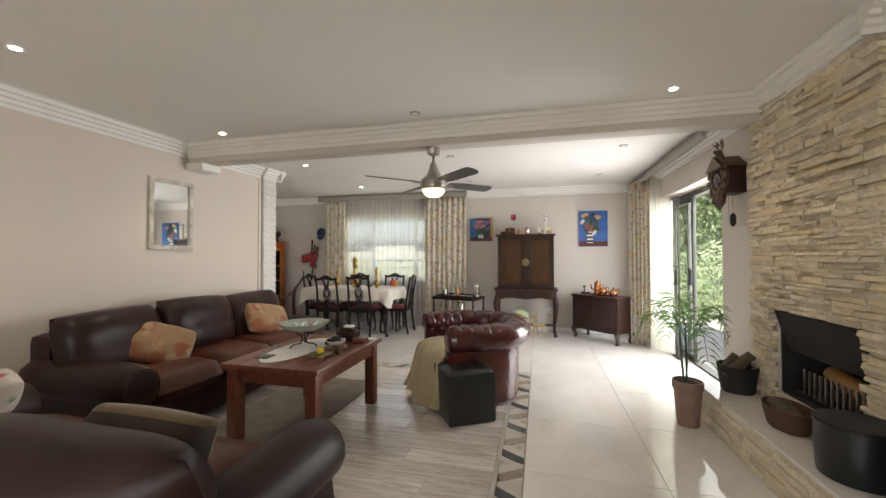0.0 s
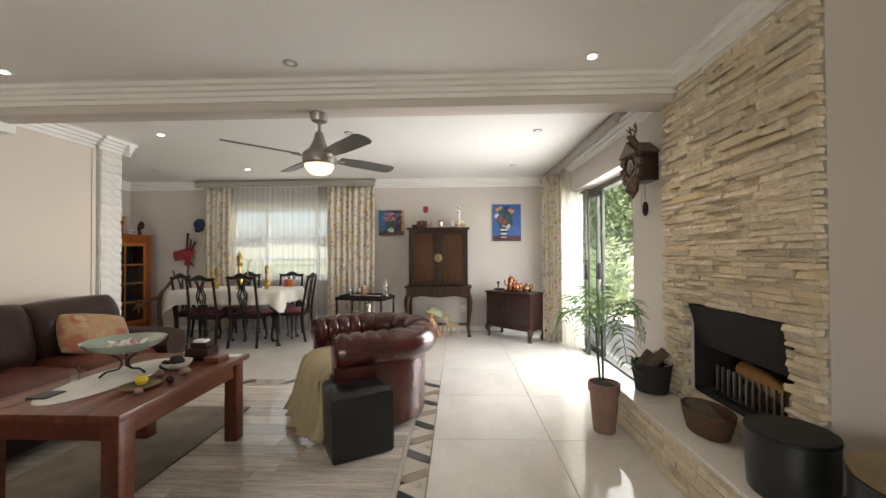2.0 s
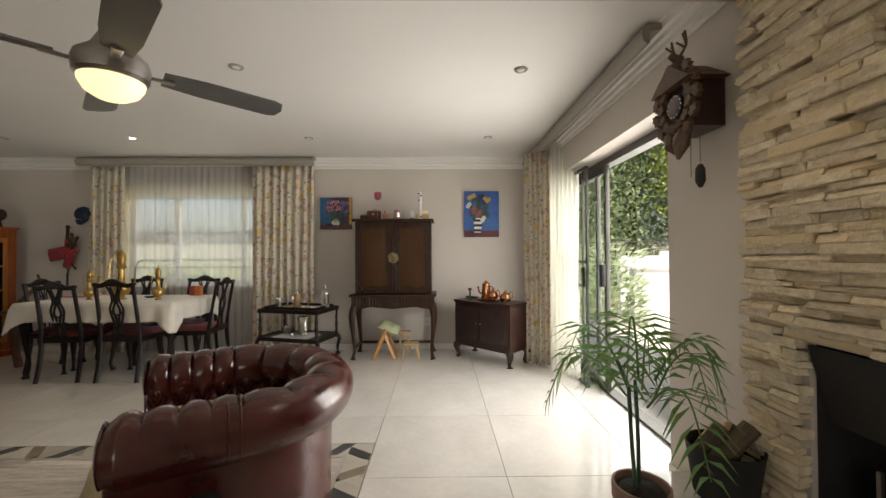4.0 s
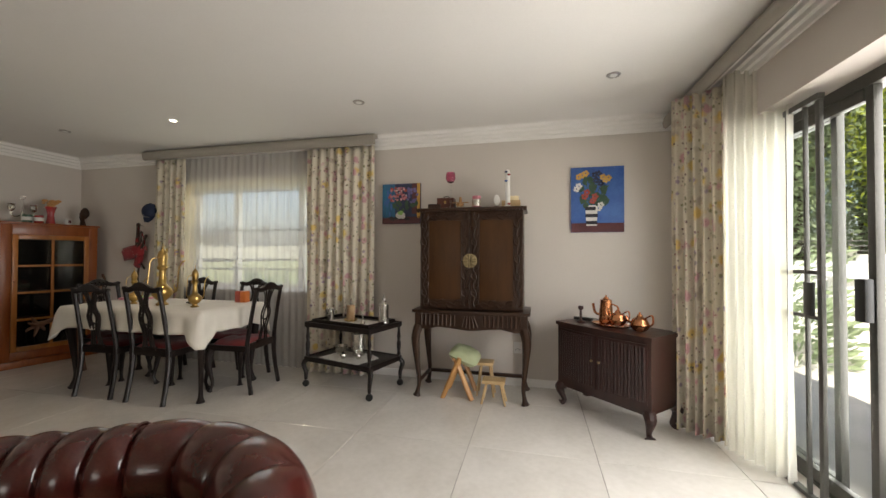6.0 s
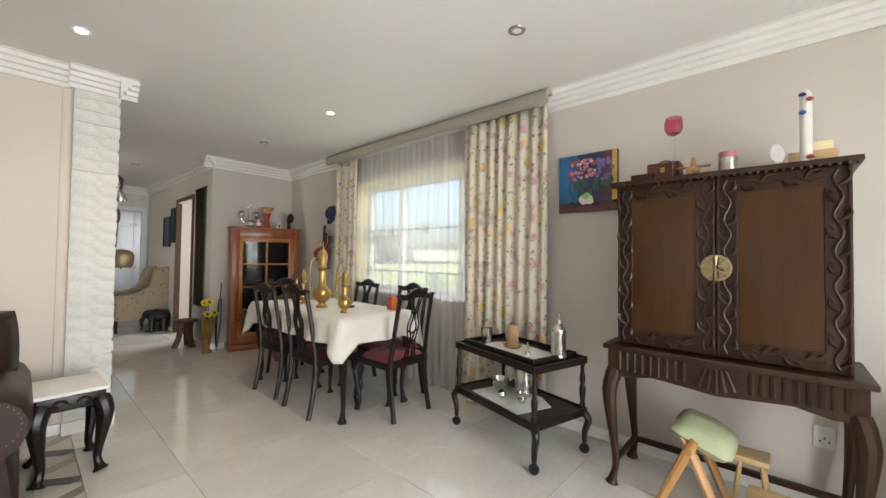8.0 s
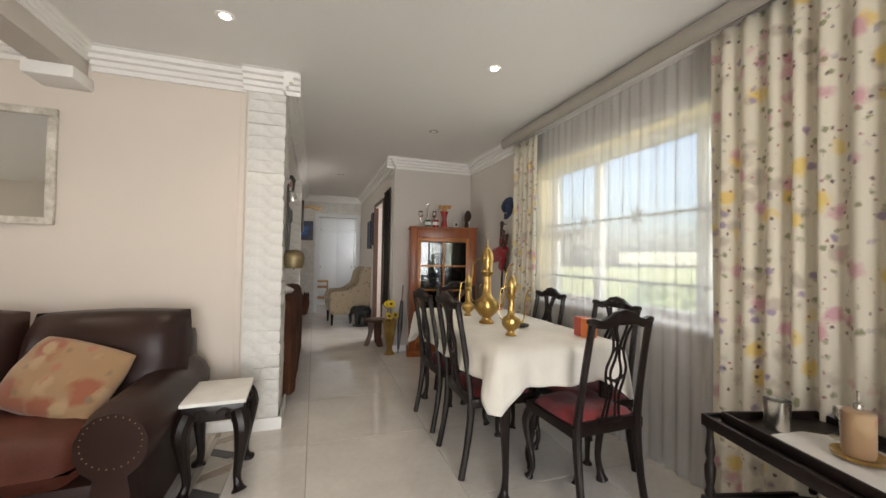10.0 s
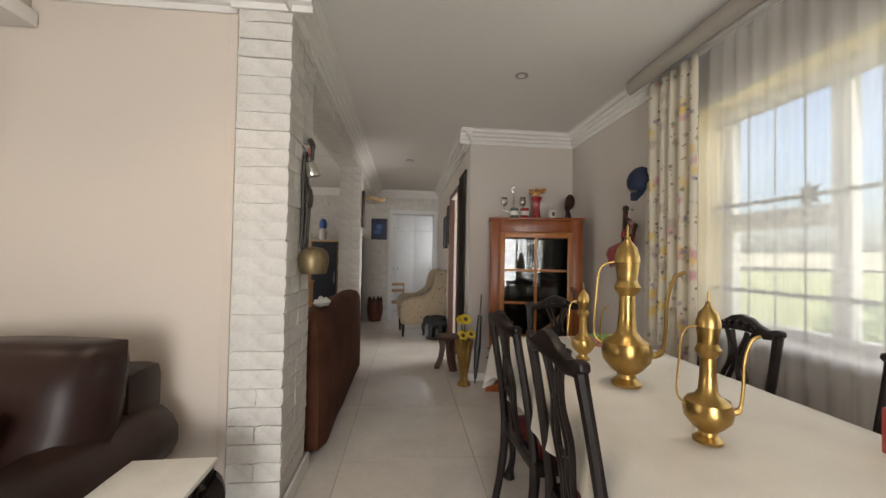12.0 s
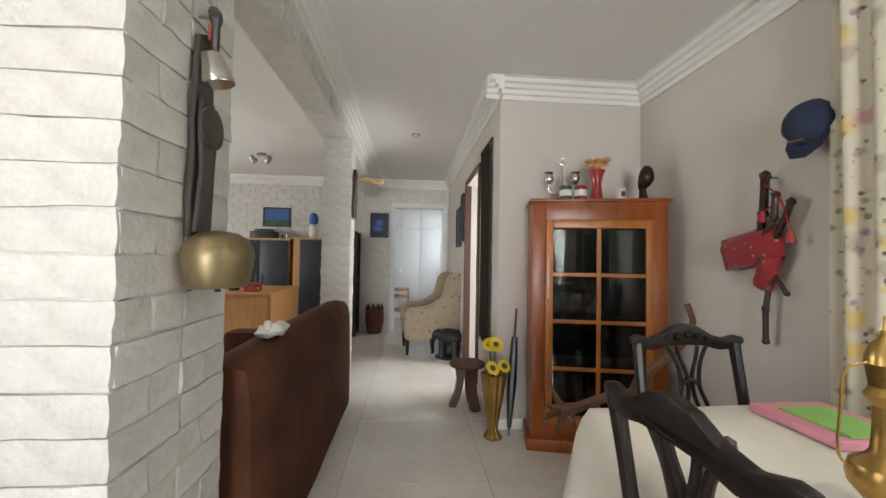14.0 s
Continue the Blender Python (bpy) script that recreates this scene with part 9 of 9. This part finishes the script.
def tiles():
    shared = {}

    def lay(x0, y0, x1, y1):
        if x1 - x0 < 0.02 or y1 - y0 < 0.02:
            return
        key = (round(x1 - x0, 3), round(y1 - y0, 3))
        if key not in shared:
            shared[key] = block_mesh("tile", key[0] - 0.003, key[1] - 0.003, 0.012, 0.0012, TILE)
        piece("tile", shared[key], Matrix.Translation(((x0 + x1) / 2, (y0 + y1) / 2, -0.006)), FLOOR)
    bx, by = INX1 + BW_, INY1 + BW_
    for i in range(-15, 4):
        for j in range(-11, 3):
            x0, y0 = TX + TS * i, TY + TS * j
            x1, y1 = x0 + TS, y0 + TS
            x0, x1, y0, y1 = max(x0, -11.1), min(x1, 1.83), max(y0, -2.9), min(y1, 6.95)
            if x1 <= x0 or y1 <= y0:
                continue
            if x1 <= LEFT - 0.2 and y1 <= 0.4:
                continue
            # cut out the inset with its border
            if x0 < bx and x1 > LEFT - 0.01 and y0 < by:
                if y1 > by:
                    lay(x0, by, min(x1, bx), y1)
                if x1 > bx:
                    lay(bx, y0, x1, y1)
                if x0 < LEFT - 0.22:
                    lay(x0, y0, LEFT - 0.2, min(y1, by))
            else:
                lay(x0, y0, x1, y1)


tiles()


def planks():
    rng = random.Random(2)
    pw, pl = 0.15, 1.2
    meshes = {}
    y = -2.9
    while y < INY1 - 0.03:
        y1 = min(y + pw, INY1 - 0.028)
        x = INX0 - rng.uniform(0, pl)
        while x < INX1 - 0.03:
            a, b = max(x, INX0), min(x + pl, INX1 - 0.028)
            if b - a > 0.03:
                key = (round(b - a, 2), round(y1 - y, 3))
                if key not in meshes:
                    meshes[key] = block_mesh("plank", key[0] - 0.001, key[1] - 0.001, 0.010, 0.001, PLANK)
                piece("plank", meshes[key], Matrix.Translation(((a + b) / 2, (y + y1) / 2, -0.0045)), FLOOR)
            x += pl
        y += pw


planks()
EDGE = surface("pale_edge_strip", (0.40, 0.36, 0.30), (0.50, 0.46, 0.40), 4, 60, 0.3)
MOS_DARK = surface("charcoal_border_tile", (0.05, 0.052, 0.055), (0.09, 0.09, 0.09), 8, 60, 0.3, piece=0.25)
MOS_BROWN = surface("brown_border_tile", (0.26, 0.20, 0.14), (0.36, 0.29, 0.22), 8, 60, 0.3, piece=0.2)
MOS_PALE = surface("cream_border_tile", (0.46, 0.42, 0.35), (0.54, 0.50, 0.43), 8, 60, 0.3, piece=0.1)
part("edge_strip", boxes((INX1 - 0.027, -2.9, -0.01, INX1 - 0.002, INY1 - 0.002, 0.002), (INX0, INY1 - 0.027, -0.01, INX1 - 0.0275, INY1 - 0.002, 0.002)), EDGE, FLOOR, "pale metal edge strip")


def border():
    """Slanting dark and pale pieces in a zigzag along the inset."""
    p = 0.085
    meshes = []
    for sg in (-1, 1):
        for mt in (MOS_DARK, MOS_PALE, MOS_BROWN):
            bm = fresh()
            w, h = BW_ / 2 - 0.003, p / 2 - 0.002
            sl = 0.045 * sg
            slab(bm, [(-w, -h - sl), (w, -h + sl), (w, h + sl), (-w, h - sl)], -0.006, 0.0)
            me = finish(bm, "border_tile", 0)
            me.materials.append(mt)
            meshes.append(me)
    y, k = -2.75, 0
    order = (0, 1, 2, 1)
    while y < INY1 + 0.05:
        sg = (k // 2) % 2
        piece("border_tile", meshes[sg * 3 + order[k % 4]], Matrix.Translation((INX1 + BW_ / 2, y, 0.0)), FLOOR)
        y += p + (0.045 if k % 2 else 0)
        k += 1
    x, k = INX1 - 0.06, 0
    while x > LEFT + 0.08:
        sg = (k // 2) % 2
        piece("border_tile", meshes[sg * 3 + order[k % 4]], Matrix.Translation((x, INY1 + BW_ / 2, 0.0)) @ Matrix.Rotation(radians(90), 4, "Z"), FLOOR)
        x -= p + (0.045 if k % 2 else 0)
        k += 1


border()
part("border_bed", boxes((INX1, -2.9, -0.02, INX1 + BW_ - 0.002, INY1 + BW_ - 0.002, -0.003), (LEFT, INY1, -0.02, INX1 - 0.001, INY1 + BW_ - 0.002, -0.003)), MOS_PALE, FLOOR, "cream border mortar")


def ledge_stones():
    wall = bpy.data.objects["wall_chimney"]
    rng = random.Random(6)
    pool = {}

    def stone(y0, y1, z0, z1, x):
        ly, lz = round((y1 - y0) / 0.02) * 0.02, round((z1 - z0) / 0.006) * 0.006
        v = rng.randrange(3)
        key = (round(ly, 3), round(lz, 4), v)
        if key not in pool:
            pool[key] = block_mesh("stone", 0.05, ly - 0.003, lz - 0.003, 0.004, LEDGE, 0.0065, v)
        piece("stone", pool[key], Matrix.Translation((x, (y0 + y1) / 2, (z0 + z1) / 2)) @ Matrix.Rotation(rng.uniform(-0.02, 0.02), 4, "Z"), wall)
    z = 0.285
    n = 0
    while z < CEIL - 0.02:
        h = rng.choice((0.024, 0.030, 0.030, 0.036, 0.036, 0.042))
        h = min(h, CEIL - 0.003 - z)
        y = 2.10
        while y < 3.29:
            L = min(rng.choice((0.10, 0.14, 0.18, 0.24, 0.30)), 3.29 - y)
            if 3.29 - y - L < 0.06:
                L = 3.29 - y
            a, b = y, y + L
            if z + h / 2 > FZ0 and z + h / 2 < FZ1:
                if a < FY0 < b:
                    b = FY0
                elif FY0 <= a < FY1:
                    a = FY1
                    if b <= a:
                        y += L
                        continue
                if b - a < 0.03:
                    y += L
                    continue
            stone(a, b, z, z + h, 1.487 + 0.046 * rng.random() ** 1.4)
            n += 1
            y += L
        z += h
    # stones on the hearth's front and tiles on its top
    z = 0.002
    pool2 = {}
    while z < 0.26:
        h = min(0.043, 0.262 - z)
        y = 0.9
        while y < 3.42 - 0.01:
            L = min(rng.choice((0.18, 0.24, 0.30, 0.42)), 3.42 - y)
            key = (round(L, 2), round(h, 3))
            if key not in pool2:
                pool2[key] = block_mesh("stone", 0.04, L - 0.003, h - 0.003, 0.004, LEDGE, 0.003, 5)
            piece("stone", pool2[key], Matrix.Translation((1.172 + rng.uniform(0, 0.012), y + L / 2, z + h / 2)), HEARTH)
            y += L
        z += h
    me = block_mesh("tile", 0.355, 0.44, 0.02, 0.003, TILE)
    for k in range(6):
        piece("tile", me, Matrix.Translation((1.318, 0.98 + 0.443 * k, 0.2725)), HEARTH)
    side = block_mesh("tile", 0.44, 0.44, 0.02, 0.003, TILE)
    for i in range(2):
        for k in range(2):
            piece("tile", side, Matrix.Translation((1.72 + 0.443 * i, 1.20 + 0.443 * k, 0.2725)), HEARTH)
    return n


print("stones", ledge_stones())


def brick_faces():
    rng = random.Random(9)
    c = 0.0857
    n = 29
    end = [rough_block("brick", 0.03, 0.246, c - 0.004, BRICK_PAINT, s) for s in range(4)]
    half = [rough_block("brick", 0.03, 0.121, c - 0.004, BRICK_PAINT, s) for s in range(3)]
    side = [rough_block("brick", 0.1055, 0.03, c - 0.004, BRICK_PAINT, s) for s in range(3)]
    long_ = [rough_block("brick", 0.212, 0.03, c - 0.004, BRICK_PAINT, s) for s in range(3)]
    wall = bpy.data.objects["wall_pilaster"]
    for k in range(n):
        z = c * (k + 0.5) + 0.004
        j = lambda: rng.uniform(-0.004, 0.003)
        if k % 2 or rng.random() < 0.7:
            piece("brick", end[k % 4], Matrix.Translation((-3.716 + j(), 4.346, z)), wall)
        else:
            for y in (4.285, 4.408):
                piece("brick", rng.choice(half), Matrix.Translation((-3.716 + j(), y, z)), wall)
        if k % 2:
            for x in (-3.815, -4.03):
                piece("brick", rng.choice(long_), Matrix.Translation((x, 4.449 + j(), z)), wall)
        else:
            for x in (-3.762, -3.87, -3.978, -4.086):
                piece("brick", rng.choice(side), Matrix.Translation((x, 4.449 + j(), z)), wall)
    col = bpy.data.objects["column"]
    for k in range(26):
        z = c * (k + 0.5) + 0.004
        if z > 2.2:
            break
        piece("brick", end[k % 4], Matrix.Translation((-6.262, 4.375 + 0.004 * (k % 2), z)), col)
        piece("brick", long_[k % 3], Matrix.Translation((-6.37 + 0.01 * (k % 2), 4.482, z)), col)
    lin = bpy.data.objects["wall_lintel"]
    for k in range(22):
        x = -4.26 - 0.235 * k
        for r in range(3):
            piece("brick", long_[(k + r) % 3], Matrix.Translation((x - 0.11 * (r % 2), 4.441, 2.29 + c * r)), lin)
    # the hall's far brick wall, too many and too far to take apart
    verts, faces = [], []

    def add(x, y0, y1, z0, z1):
        i = len(verts)
        verts.extend([(x - 0.02, y0, z0), (x - 0.02, y1, z0), (x - 0.02, y1, z1), (x - 0.02, y0, z1), (x, y0 + 0.003, z0 + 0.003), (x, y1 - 0.003, z0 + 0.003), (x, y1 - 0.003, z1 - 0.003), (x, y0 + 0.003, z1 - 0.003)])
        faces.extend([(i + 4, i + 5, i + 6, i + 7), (i, i + 1, i + 5, i + 4), (i + 1, i + 2, i + 6, i + 5), (i + 2, i + 3, i + 7, i + 6), (i + 3, i, i + 4, i + 7)])
    for k in range(29):
        y = 0.42 - 0.115 * (k % 2)
        while y < 5.62:
            a, b = max(y, 0.41), min(y + 0.22, 5.64)
            if not (4.68 < b and a < 5.62 and c * k < 2.12):
                add(-9.303 + rng.uniform(-0.003, 0.001), a, b, c * k + 0.004, c * (k + 1) - 0.005)
            y += 0.23
    me = bpy.data.meshes.new("far_bricks")
    me.from_pydata(verts, [], faces)
    me.materials.append(BRICK_PAINT)
    ob = new("far_bricks", me)
    ob.parent = bpy.data.objects["wall_hall_end"]
    tagged(ob, "white painted brickwork", "", "", "stuff")


brick_faces()
